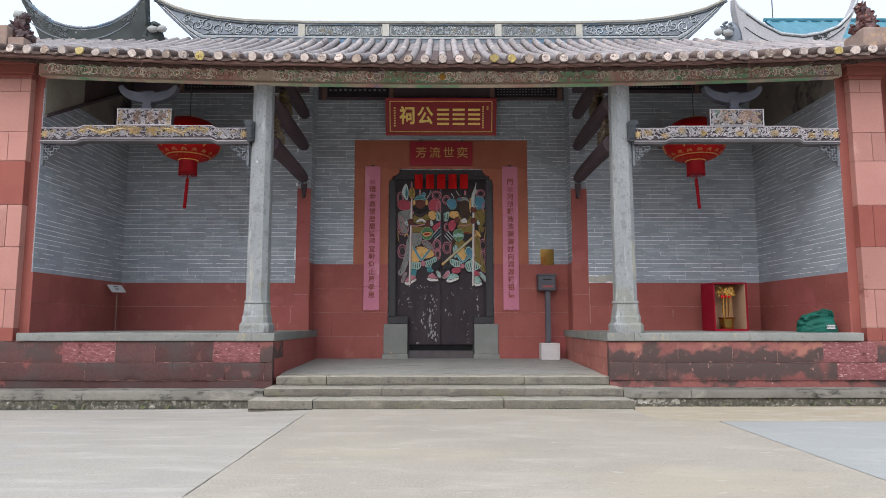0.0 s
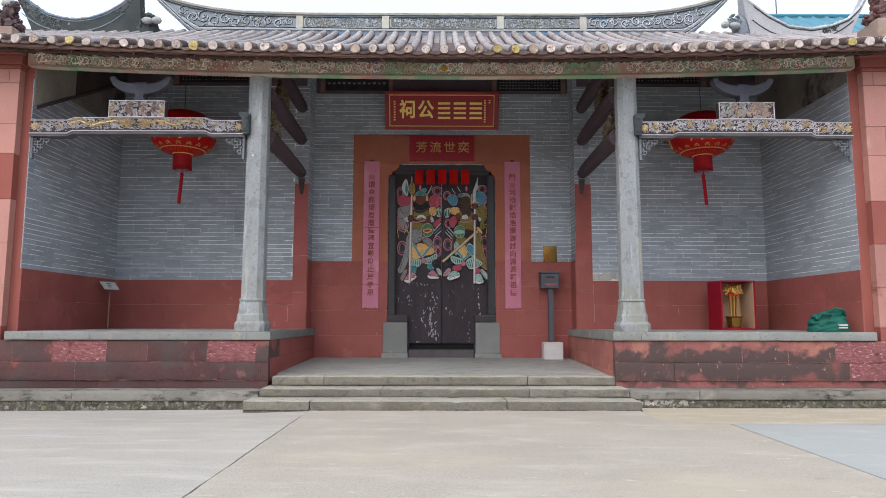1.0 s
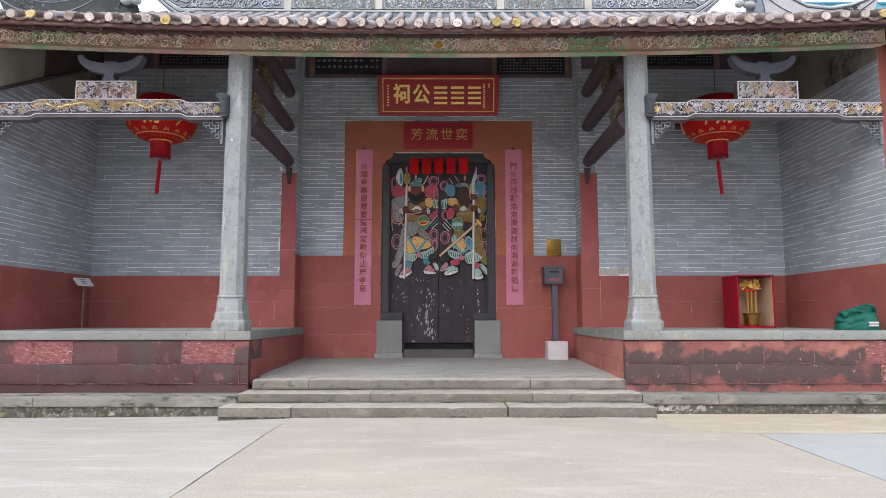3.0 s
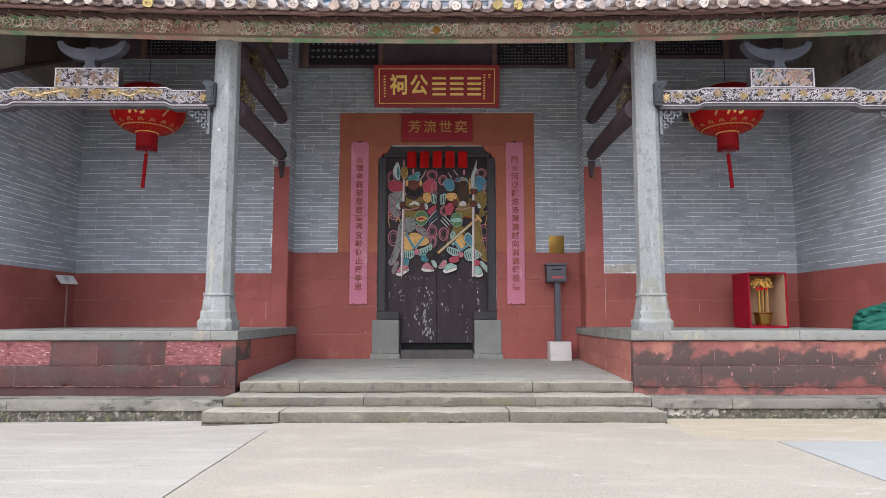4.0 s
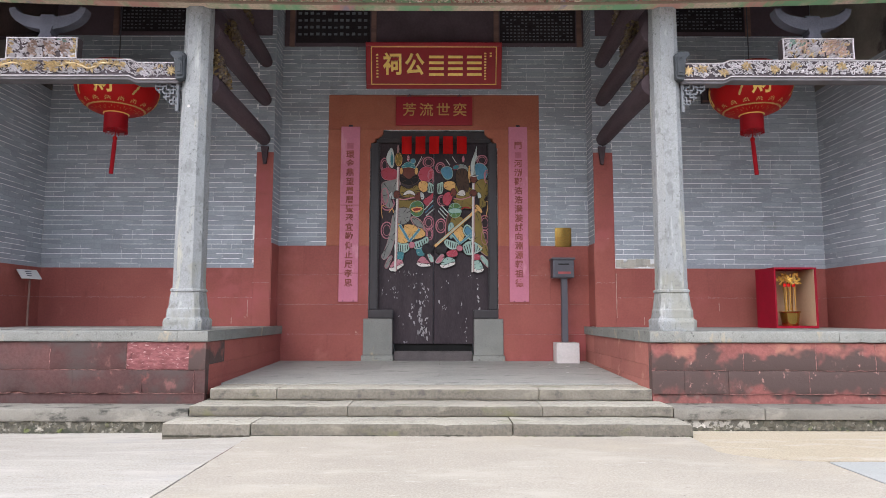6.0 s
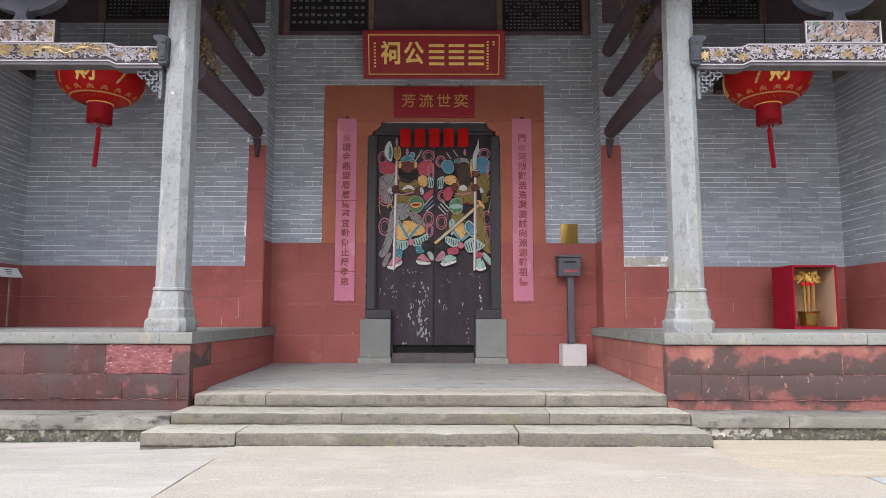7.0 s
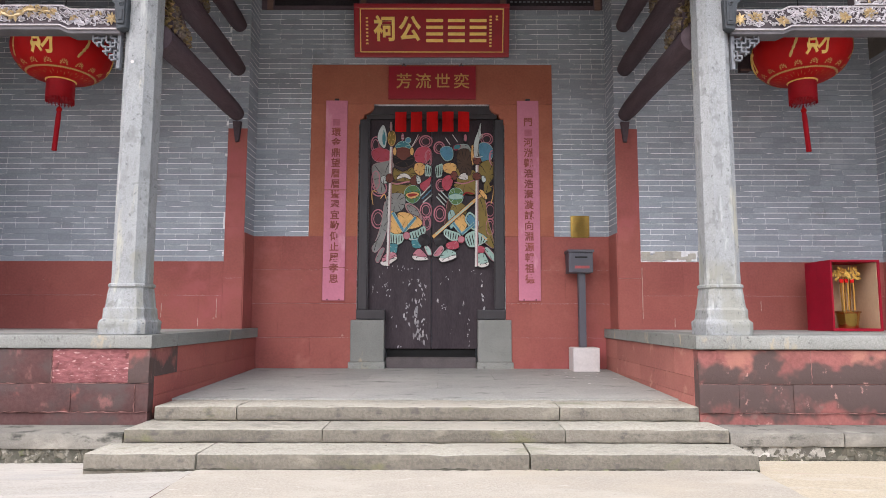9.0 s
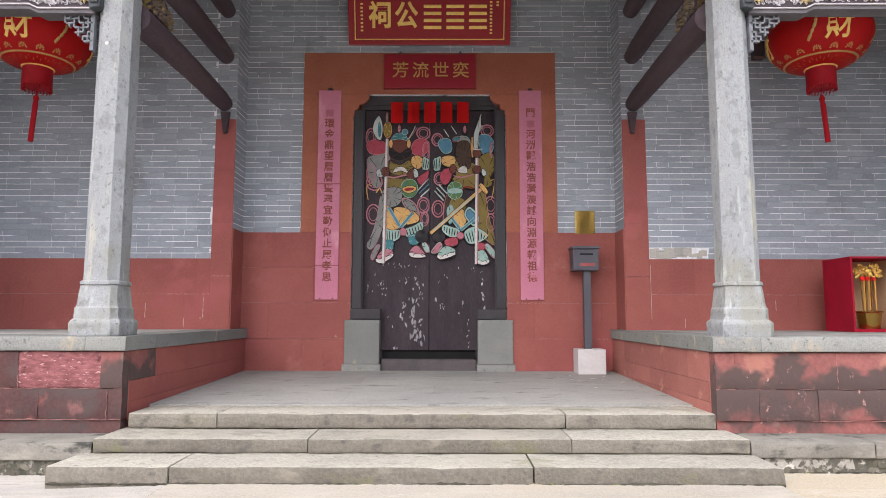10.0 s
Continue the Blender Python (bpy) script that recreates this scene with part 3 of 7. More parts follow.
# along the hall the same slab dips towards the plinth
bm = bmesh.new()
dip = [[bm.verts.new((x, y, G0 - d * f)) for y, d in ((-4.9, 0.0), (-4.3, 0.5), (-3.3, 1.0))] for x, f in ((-1.615, 0.01), (-2.0, 0.03), (-2.6, 0.056), (-4.0, 0.066), (-6.0, 0.078), (-60, 0.09))]
for p, q in zip(dip, dip[1:]):
    for k in range(2):
        bm.faces.new((p[k], p[k + 1], q[k + 1], q[k]))
part("concrete_slab", bm, CONCRETE_W, ground)
paving_shape([(60, -14.0), (60, -4.938)] + wavy([(9.0, -4.935), (3.064, -4.935), (3.064, -13.9)], 0.004, 8), CONCRETE_B)
paving(-60, 60, -60, -14.01, CONCRETE)

# ---- steps, plinth and porch floor ----
steps = tagged(part("steps", cube(-2.3, 2.3, -3.30, -2.0, G0 - 0.1, 0.09), DARKJOINT), "three worn grey granite steps with moss in the joints", "steps", kind="structure")


def slab(x0, x1, y0, y1, z0, z1, parent, material=STEP, name="granite_slab", bevel=0.012, tilt=0.0):
    seed = round(x0 * 10) + round(y0 * 7)
    r = random.Random(seed)
    dy, dz = r.uniform(-0.004, 0.004), r.uniform(-0.004, 0.002)
    bm = worn(x0, x1, y0 + dy, y1, z0, z1 + dz, max(bevel, 0.012), 0.009 if material == STEP else 0.004, seed)
    ob = part(name, bm, material, parent, soft=35)
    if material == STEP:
        # grime and shade are both put into the front's colour; top stays paler
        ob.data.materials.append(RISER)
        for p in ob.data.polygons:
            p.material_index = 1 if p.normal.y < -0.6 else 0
    return ob


def run(cuts, y0, y1, z0, z1, parent, gap=0.007, **k):
    for a, b in zip(cuts, cuts[1:]):
        slab(a + gap / 2, b - gap / 2, y0, y1, z0, z1, parent, **k)


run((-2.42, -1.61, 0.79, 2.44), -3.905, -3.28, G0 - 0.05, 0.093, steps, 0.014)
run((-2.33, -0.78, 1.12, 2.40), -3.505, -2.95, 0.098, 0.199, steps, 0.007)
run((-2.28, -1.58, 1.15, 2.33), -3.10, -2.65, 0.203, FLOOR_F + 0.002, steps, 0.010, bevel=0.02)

plinth = {}
for s in (-1, 1):
    name = "plinth_left" if s < 0 else "plinth_right"
    ob = tagged(part(name, cube(s * 2.36, s * 9, -3.47, -2.9, G0 - 0.12, 0.06), mat("mossy_rubble_" + name, (0.15, 0.14, 0.115), (0.07, 0.07, 0.055), 9, 0.95, 0.9, 30, vary=0, mottle=0.6,
                marks=(((0.40, 0.375, 0.32), 13, 0.50, 0.68, (1, 1, 1), 0, 0), ((0.05, 0.055, 0.04), 6, 0.50, 0.68, (1, 1, 1), 0, 0), ((0.48, 0.45, 0.39), 3, 0.62, 0.70, (1, 1, 0.7), 0, 0)))),
                "weathered granite plinth along the foot of the hall, mossy below", "plinth", kind="structure")
    cuts = [2.407, 3.30, 4.95, 6.3, 7.6, 9.0] if s > 0 else [2.337, 4.72, 6.2, 7.6, 9.0]
    for a, b in zip(cuts, cuts[1:]):
        slab(min(s * a, s * b) + 0.004, max(s * a, s * b) - 0.004, -3.50, -2.95, 0.040 if s < 0 else 0.066, 0.164 if s < 0 else 0.176, ob, LEDGE)
    plinth[s] = ob
    # rubble stones that stand out of the plinth's foot
    r = random.Random(90 + s)
    bm = bmesh.new()
    for k in range(210):
        x, z, q = s * r.uniform(2.5, 6.6), r.uniform(-0.09 if s < 0 else -0.05, 0.035), r.uniform(0.012, 0.034)
        stone = bmesh.ops.create_icosphere(bm, subdivisions=1, radius=1, matrix=Matrix.Translation((x, -3.465, z)) @ Matrix.Rotation(r.uniform(0, 3), 4, "Y") @ Matrix.Diagonal((q * 1.5, q * 0.6, q * 0.8, 1)))
        for v in stone["verts"]:
            v.co += Vector((noise.noise(v.co * 40), noise.noise(v.co * 40 + Vector((3, 0, 0))), noise.noise(v.co * 40 + Vector((0, 3, 0))))) * 0.012
    part("rubble_stone", bm, RUBBLE, ob, "small mossy rubble stones", "stuff")

# soil and moss along the foot of the steps and the plinths
r = random.Random(12)
for x0, x1, y, dz in ((-2.41, 2.43, -3.912, 0.0), (-6.3, -2.43, -3.474, -0.058), (2.46, 6.3, -3.474, -0.022)):
    n = int((x1 - x0) / 0.03)
    pts = [(x0 + (x1 - x0) * k / n, y - 0.002 + r.uniform(-0.006, 0.006), G0 - 0.002 + dz - (0.012 * (-x0 - 2.4) / 3.9 * (1 - k / n) if x0 < -3 else 0)) for k in range(n + 1)]
    big = [max(0.001, 0.007 + 0.012 * noise.noise(Vector((p[0] * 2.3, 0, 0))) + r.uniform(-0.004, 0.005)) for p in pts]
    part("soil_line", tube(bmesh.new(), pts, big, 6), SOIL, steps if abs(x0) < 2.63 and x1 < 3 else plinth[-1 if x0 < 0 else 1], "", "stuff")
# lime splashed over the rubble beside the steps
out = [(2.52 + 0.62 * k / 12, 0.082 + 0.010 * math.sin(k * 1.9) + r.uniform(-0.008, 0.004)) for k in range(13)] + [(3.16 - 0.66 * k / 12, -0.012 + 0.012 * math.sin(k * 2.7)) for k in range(13)]
part("lime_splash", prism(bmesh.new(), out, -3.4745, -3.468), LIMED, plinth[1], "splash of white lime")

floor_bm = bmesh.new()
fv = [floor_bm.verts.new(p) for p in ((-2.35, -2.64, FLOOR_F - 0.012), (2.35, -2.64, FLOOR_F - 0.012), (2.45, 0.05, FLOOR_B - 0.012), (-2.45, 0.05, FLOOR_B - 0.012))]
fl = [floor_bm.verts.new(v.co - Vector((0, 0, 0.25))) for v in fv]
floor_bm.faces.new(fv)
floor_bm.faces.new(fl[::-1])
for k in range(4):
    floor_bm.faces.new((fv[k], fl[k], fl[(k + 1) % 4], fv[(k + 1) % 4]))
floor = tagged(part("floor", floor_bm, DARKJOINT), "worn grey stone porch floor", "floor", kind="structure")


def floor_z(y):
    return FLOOR_F + (FLOOR_B - FLOOR_F) * (y + 3.1) / 3.1


rows_y = [-2.645, -1.95, -1.30, -0.64, 0.02]
for j, (a, b) in enumerate(zip(rows_y, rows_y[1:])):
    cuts = [-2.32, -1.35, 0.1, 1.3, 2.32] if j % 2 else [-2.32, -0.7, 0.75, 2.32]
    for u, v in zip(cuts, cuts[1:]):
        bm = bmesh.new()
        top = [bm.verts.new((x, y, floor_z(y))) for x, y in ((u + 0.0015, a + 0.0015), (v - 0.0015, a + 0.0015), (v - 0.0015, b - 0.0015), (u + 0.0015, b - 0.0015))]
        low = [bm.verts.new(w.co - Vector((0, 0, 0.05))) for w in top]
        bm.faces.new(top)
        for k in range(4):
            bm.faces.new((top[k], low[k], low[(k + 1) % 4], top[(k + 1) % 4]))
        part("paving_stone", bm, FLOORSTONE, floor)

# ---- platforms of the side bays ----
platform = {}
for s in (-1, 1):
    name = "platform_left" if s < 0 else "platform_right"
    lo, hi = sorted((s * 2.345, s * 9))
    core = tagged(part(name, cube(lo, hi, FRONT + 0.03, 0.0 if True else 0, 0.05, 0.80), REDJOINT),
                  "raised side platform of stained red sandstone under a granite coping", "platform", kind="structure")
    platform[s] = core
    # front blocks, course by course
    if s < 0:
        rows = ((0.515, 0.795, (2.325, 2.50, 3.15, 3.95, 4.50, 5.22, 5.75, 6.4, 7.2, 9)), (0.275, 0.508, (2.325, 2.44, 2.98, 3.70, 4.90, 6.10, 7.2, 9)), (0.155, 0.268, (2.33, 3.2, 4.6, 6.2, 9)))
    else:
        rows = ((0.515, 0.795, (2.325, 2.48, 3.28, 4.04, 4.66, 5.30, 6.05, 6.9, 9)), (0.275, 0.508, (2.325, 2.66, 3.12, 3.96, 5.48, 6.2, 7, 9)), (0.165, 0.268, (2.33, 3.15, 4.9, 6.6, 9)))
    for j, (z0, z1, cuts) in enumerate(rows):
        for i, (a, b) in enumerate(zip(cuts, cuts[1:])):
            if s < 0:
                material = RAWPINK if j == 0 and i in (1, 4) else PLINTH if i == 0 and j == 0 else PLINTH_DARK
            else:
                material = RAWPINK if (j == 0 and i == 5) or (j == 1 and i == 4) else PLINTH
            lo, hi = sorted((s * a, s * b))
            r = random.Random(j * 31 + i + (7 if s > 0 else 0))
            out = r.uniform(0, 0.010) - (0.02 if j == 2 else 0)
            bm = worn(lo + 0.001, hi - 0.001, FRONT - out, FRONT + 0.10, z0 - 0.002, z1 + 0.002, 0.006, 0.010 if material == RAWPINK else 0.007, i + 10 * j, 0.04)
            part("sandstone_block", bm, material, core, soft=35)
    # crumbling mortar in the joints of the front
    r = random.Random(61 + s)
    for j, (z0, z1, cuts) in enumerate(rows[:2]):
        for c in cuts[1:-2]:
            if r.random() < 0.75:
                pts = [(s * c + r.uniform(-0.004, 0.004), FRONT - 0.006, z0 + (z1 - z0) * q / 14) for q in range(15)]
                part("joint_line", tube(bmesh.new(), pts, [r.choice((0.001, 0.002, 0.003, 0.005)) for _ in pts], 5), PINKJOINT, core)
        for a, b in zip(cuts[:-2], cuts[1:-1]):
            n = max(4, int((b - a) / 0.035))
            lo, hi = sorted((s * a, s * b))
            pts = [(lo + (hi - lo) * q / n, FRONT - 0.006, z0 - 0.003 + r.uniform(-0.003, 0.003)) for q in range(n + 1)]
            thick = r.choice((0.5, 1.0, 1.0))
            part("joint_line", tube(bmesh.new(), pts, [thick * r.choice((0.001, 0.0015, 0.002, 0.003, 0.005)) for _ in pts], 5), PINKJOINT, core)
    # blocks of the flank beside the porch floor
    side_cuts = ((0.56, 0.795, (-3.02, -2.55, -1.9, -1.2, -0.55, 0.0)), (0.40, 0.555, (-3.02, -2.3, -1.5, -0.7, 0.0)), (0.25, 0.395, (-3.02, -2.0, -1.0, 0.0)))
    for z0, z1, cuts in side_cuts:
        for a, b in zip(cuts, cuts[1:]):
            lo, hi = sorted((s * 2.322, s * 2.40))
            part("sandstone_block", cube(lo, hi, a + 0.001, b - 0.001, z0, z1 + 0.003, 0.003), PLINTH if s < 0 and a < -2.9 and z0 > 0.5 else DADO if s < 0 else FLANK, core)
    # granite coping
    cuts = (2.30, 2.68, 4.28, 5.86) if s > 0 else (2.30, 2.62, 4.72, 5.86)
    for a, b in zip(cuts, cuts[1:]):
        lo, hi = sorted((s * a, s * b))
        slab(lo + 0.002, hi - 0.002, -3.155, -2.62, 0.803, PLAT, core, GRANITE, "coping_stone")
    for a, b in ((-2.617, -1.20), (-1.197, 0.0)):
        lo, hi = sorted((s * 2.30, s * 2.70))
        slab(lo, hi, a, b, 0.803, PLAT, core, GRANITE, "coping_stone")
    lo, hi = sorted((s * 2.703, s * SIDE))
    part("platform_paving", cube(lo, hi, -2.617, BAY, 0.7, PLAT - 0.003), FLOORSTONE, core)


# ---- brick walls ----
def brick_mesh(w, h):
    """A brick face on x and z from its corner, with eased edges, 14 mm deep, looking along -y."""
    e = 0.0012
    v = [(0, 0.014, 0), (w, 0.014, 0), (w, 0.014, h), (0, 0.014, h), (0, 0.0012, 0), (w, 0.0012, 0), (w, 0.0012, h), (0, 0.0012, h),
         (e, 0, e), (w - e, 0, e), (w - e, 0, h - e), (e, 0, h - e)]
    f = [(8, 9, 10, 11)] + [(a + 4, (a + 1) % 4 + 4, (a + 1) % 4 + 8, a + 8) for a in range(4)] + [(a, (a + 1) % 4, (a + 1) % 4 + 4, a + 4) for a in range(4)]
    return v, f


BRICK_CACHE = {}


def brickwork(wall, place, u0, u1, z0, z1, singles, seed, length=0.298, skip=None):
    """Bricks on a wall: place turns (u, out, z) into the world; the singles nearest to its middle are pieces of their own."""
    r = random.Random(seed)
    cells = []
    n = int((z1 - z0) / COURSE)
    for j in range(n):
        z = z0 + j * COURSE
        u = u0 - length * (0.5 if j % 2 else 0.0) - r.uniform(0, 0.02)
        while u < u1 - 0.03:
            w = length if r.random() > 0.12 else length / 2
            a, b = max(u, u0), min(u + w, u1)
            u += w
            if b - a > 0.03 and not (skip and skip(a, b, z)):
                cells.append((a, b, z))
    mid = ((u0 + u1) / 2, z0 + 0.9)
    cells.sort(key=lambda c: abs((c[0] + c[1]) / 2 - mid[0]) + 1.2 * abs(c[2] - mid[1]))
    verts, faces = [], []
    h = COURSE - 0.0085
    for i, (a, b, z) in enumerate(cells):
        w = round(b - a - 0.0045, 3)
        out = r.choice((0, 0.0004, 0.0008, 0.0012)) + 0.0008
        v, f = brick_mesh(w, h)
        if i < singles:
            me = BRICK_CACHE.get(w)
            if me is None:
                me = bpy.data.meshes.new("brick")
                me.from_pydata(v, [], f)
                me.materials.append(BRICK)
                BRICK_CACHE[w] = me
            ob = new("brick", me)
            ob.parent = wall
            o, x = place(a, out, z), place(a + 1, out, z)
            ang = math.atan2(x[1] - o[1], x[0] - o[0])
            ob.matrix_basis = Matrix.Translation(o) @ Matrix.Rotation(ang, 4, "Z")
        else:
            k = len(verts)
            verts += [place(a + p[0], out - p[1], z + p[2]) for p in v]
            faces += [tuple(q + k for q in g) for g in f]
    if verts:
        me = bpy.data.meshes.new("brickwork")
        me.from_pydata(verts, [], faces)
        me.materials.append(BRICK)
        ob = new("brickwork", me)
        ob.parent = wall
        tagged(ob, "smooth grey bricks with thin white joints", "", "", "stuff")


def blocks(wall, place, u0, u1, z0, z1, height, length, material, seed, gap=0.0018, proud=0.012, name="sandstone_block"):
    """Large painted blocks in courses; place takes (u, out, z)."""
    r = random.Random(seed)
    n = max(1, round((z1 - z0) / height))
    h = (z1 - z0) / n
    for j in range(n):
        u = u0 - (length * 0.45 if j % 2 else 0)
        while u < u1 - 0.02:
            w = length * r.uniform(0.85, 1.15)
            a, b = max(u, u0), min(u + w, u1)
            if u1 - b < 0.12:
                b = u1
            u += w
            if b - a < 0.02:
                continue
            o = proud + r.uniform(0, 0.002)
            g = gap / 2
            bm = bmesh.new()
            za, zb = z0 + j * h + g, z0 + (j + 1) * h - g
            q = [place(p, o, z) for p, z in ((a + g, za), (b - g, za), (b - g, zb), (a + g, zb))]
            w2 = [place(p, -0.01, z) for p, z in ((a + g, za), (b - g, za), (b - g, zb), (a + g, zb))]
            A = [bm.verts.new(p) for p in q]
            B = [bm.verts.new(p) for p in w2]
            bm.faces.new(A)
            for k in range(4):
                bm.faces.new((A[k], B[k], B[(k + 1) % 4], A[(k + 1) % 4]))
            part(name, bm, material, wall)
            if b >= u1:
                break


def onwall(y):
    return lambda u, o, z: (u, y - o, z)


DOOR_HALF, DOOR_TOP = 0.995, 3.985
# wall with the door: two flanks and a head
wall_n = bmesh.new()
box(wall_n, -RECESS - 0.3, -DOOR_HALF, 0.001, 0.40, 0.1, 6.2)
box(wall_n, DOOR_HALF, RECESS + 0.3, 0.001, 0.40, 0.1, 6.2)
box(wall_n, -DOOR_HALF, DOOR_HALF, 0.001, 0.40, DOOR_TOP, 6.2)
wall_north = tagged(part("wall_north", wall_n, MORTAR), "grey brick door wall with a red stone dado and red door surround", "wall", kind="structure")
for s in (-1, 1):
    blocks(wall_north, onwall(-0.004), *sorted((s * 0.996, s * RECESS)), FLOOR_B - 0.05, DADO_C, 0.44, 0.86, DADO, 5 + s)
    # surround beside and over the door
    blocks(wall_north, onwall(-0.006), *sorted((s * DOOR_HALF, s * 1.655)), DADO_C, 3.70, 3, 3, SURROUND, 3, 0.002, 0.014, "surround_stone")
blocks(wall_north, onwall(-0.006), -1.655, 1.655, DOOR_TOP + 0.0, 4.545, 3, 3.6, SURROUND, 4, 0.002, 0.014, "surround_stone")
brickwork(wall_north, onwall(0.0), -RECESS, RECESS, DADO_C, WALLTOP, 300, 15, skip=lambda a, b, z: a > -1.655 and b < 1.655 and z < 4.47)

# stepped shoulders of the door opening
for s in (-1, 1):
    out = [(1.655, 3.70), (0.985, 3.70), (0.985, 3.775), (0.95, 3.775), (0.93, 3.80), (0.925, 3.845), (0.87, 3.86), (0.83, 3.89), (0.80, 3.93), (0.795, DOOR_TOP), (1.655, DOOR_TOP)]
    part("surround_stone", prism(bmesh.new(), [(s * x, z) for x, z in out], -0.009, 0.2), SURROUND, wall_north)

# back and side walls of the bays
def side_bm(x0, x1):
    """A side wall whose head follows the slope of the roof."""
    bm = bmesh.new()
    prof = [(-2.995, 0.6), (-2.995, 4.88), (-1.5, 5.55), (0.0, 6.25), (0.4, 6.4), (0.4, 0.6)]
    a = [bm.verts.new((x0, y, z)) for y, z in prof]
    b = [bm.verts.new((x1, y, z)) for y, z in prof]
    bm.faces.new(a)
    bm.faces.new(b[::-1])
    for k in range(6):
        bm.faces.new((a[k], b[k], b[(k + 1) % 6], a[(k + 1) % 6]))
    return bm


for s in (-1, 1):
    lo, hi = sorted((s * RECESS, s * (SIDE + 0.3)))
    w = tagged(part("wall_bay_left" if s < 0 else "wall_bay_right", cube(lo, hi, BAY + 0.001, 0.0, 0.6, 6.0), MORTAR),
               "grey brick bay wall with thin white joints above a red painted dado", "wall", kind="structure")
    quoin = 2.65 if s < 0 else 2.69
    a, b = sorted((s * quoin, s * SIDE))
    worn = (lambda u0, u1, z: s > 0 and 2.67 < u0 < 3.35 and z < DADO_S + 0.13) if s > 0 else None
    brickwork(w, onwall(BAY), a, b, DADO_S, WALLTOP, 300, 21 + s, skip=worn)
    blocks(w, onwall(BAY), a, b, PLAT - 0.01, DADO_S, 0.43, 0.95, DADO, 8 + s)
    # red quoin at the corner of the recess
    blocks(w, onwall(BAY), *sorted((s * RECESS, s * quoin)), PLAT - 0.01, 3.52, 0.62, 3, DADO, 9, 0.002, 0.012, "quoin_stone")
    brickwork(w, onwall(BAY), *sorted((s * RECESS, s * quoin)), 3.52, WALLTOP, 0, 30 + s)
    # return of the recess
    back = (lambda u, o, z: (-RECESS + o, u, z)) if s < 0 else (lambda u, o, z: (RECESS - o, -u, z))
    u0, u1 = (BAY, 0.0) if s < 0 else (0.0, -BAY)
    brickwork(w, back, u0, u1, DADO_C, WALLTOP, 0, 40 + s)
    blocks(w, back, u0, u1, PLAT + 0.0, DADO_C, 0.43, 1, DADO, 6, 0.0015)
    lo, hi = sorted((s * SIDE, s * (SIDE + 0.42)))
    sw = tagged(part("wall_side_left" if s < 0 else "wall_side_right", side_bm(lo + (0.001 if s > 0 else 0), hi - (0.001 if s < 0 else 0)), MORTAR),
                "grey brick side wall with a red painted dado and pale plaster under the roof", "wall", kind="structure")
    face = (lambda u, o, z: (-SIDE + o, u, z)) if s < 0 else (lambda u, o, z: (SIDE - o, -u, z))
    u0, u1 = (-3.0, BAY) if s < 0 else (-BAY, 3.0)
    brickwork(sw, face, u0, u1, DADO_S, 4.52, 260, 50 + s)
    blocks(sw, face, u0, u1, PLAT - 0.01, DADO_S, 0.43, 0.95, DADO, 12 + s)
    # plaster over the bricks, up to the roof
    bm = bmesh.new()
    o = SIDE - 0.008
    q = [(-2.995, 4.47), (BAY, 4.47), (BAY, 6.0), (-1.5, 5.5), (-2.995, 4.85)]
    a = [bm.verts.new((s * o, y, z)) for y, z in q]
    b = [bm.verts.new((s * (o + 0.02), y, z)) for y, z in q]
    bm.faces.new(a)
    bm.faces.new(b[::-1])
    for k in range(5):
        bm.faces.new((a[k], b[k], b[(k + 1) % 5], a[(k + 1) % 5]))
    part("plaster", bm, PLASTER, sw)
    if s < 0:
        # raking timber strip, with a pale panel at the front and dark boarding above it
        def plate(q, d0, d1):
            bm = bmesh.new()
            a = [bm.verts.new((-SIDE + d0, y, z)) for y, z in q]
            b = [bm.verts.new((-SIDE + d1, y, z)) for y, z in q]
            bm.faces.new(a)
            bm.faces.new(b[::-1])
            for k in range(len(q)):
                bm.faces.new((a[k], b[k], b[(k + 1) % len(q)], a[(k + 1) % len(q)]))
            return bm
        part("plaster", plate([(-2.99, 4.06), (-2.0, 4.57), (-2.0, 5.28), (-2.99, 4.86)], 0.010, 0.016), PALEPLASTER, sw, "pale beige plaster panel")
        part("boarding", plate([(-1.99, 4.575), (BAY, 5.40), (BAY, 5.98), (-1.99, 5.30)], 0.010, 0.022), RAFTER, sw, "dark timber boarding")
        part("raking_strip", plate([(-2.99, 4.03), (BAY, 5.37), (BAY, 5.42), (-2.99, 4.08)], 0.012, 0.05), TIMBER, sw, "dark timber strip")
    # pier at the front end
    pier = tagged(part("pier_left" if s < 0 else "pier_right", cube(*sorted((s * (PIERX + 0.012), s * 6.39)), FRONT + 0.012, -2.998, 0.7, 4.75), JOINT),
                  "tall pier of large pink sandstone blocks with pale joints", "pier", kind="structure")
    zs = [0.80, 0.985, 1.52, 2.12, 2.72, 3.36, 3.78, 4.375, 4.575]
    for j, (z0, z1) in enumerate(zip(zs, zs[1:])):
        split = (6.14, 6.08, 6.20)[j % 3]
        for i, (a, b) in enumerate(((PIERX, split), (split, 6.40))):
            if j % 2 == 0 and j:
                a, b = (PIERX, 6.40)
                if i:
                    continue
            lo, hi = sorted((s * a, s * b))
            red = (s > 0 and j in (3,)) or (s < 0 and j == 4 and i == 0) or j == 0
            part("pier_block", cube(lo + 0.003, hi - 0.003, FRONT, -2.999, z0 + 0.003, z1 - 0.003, 0.005), PIERRED if red else PIER, pier)
    part("pier_return", cube(*sorted((s * (SIDE + 0.002), s * (PIERX + 0.1))), -2.999, -2.9, 0.75, 4.72, 0.004), PIERRED, pier)
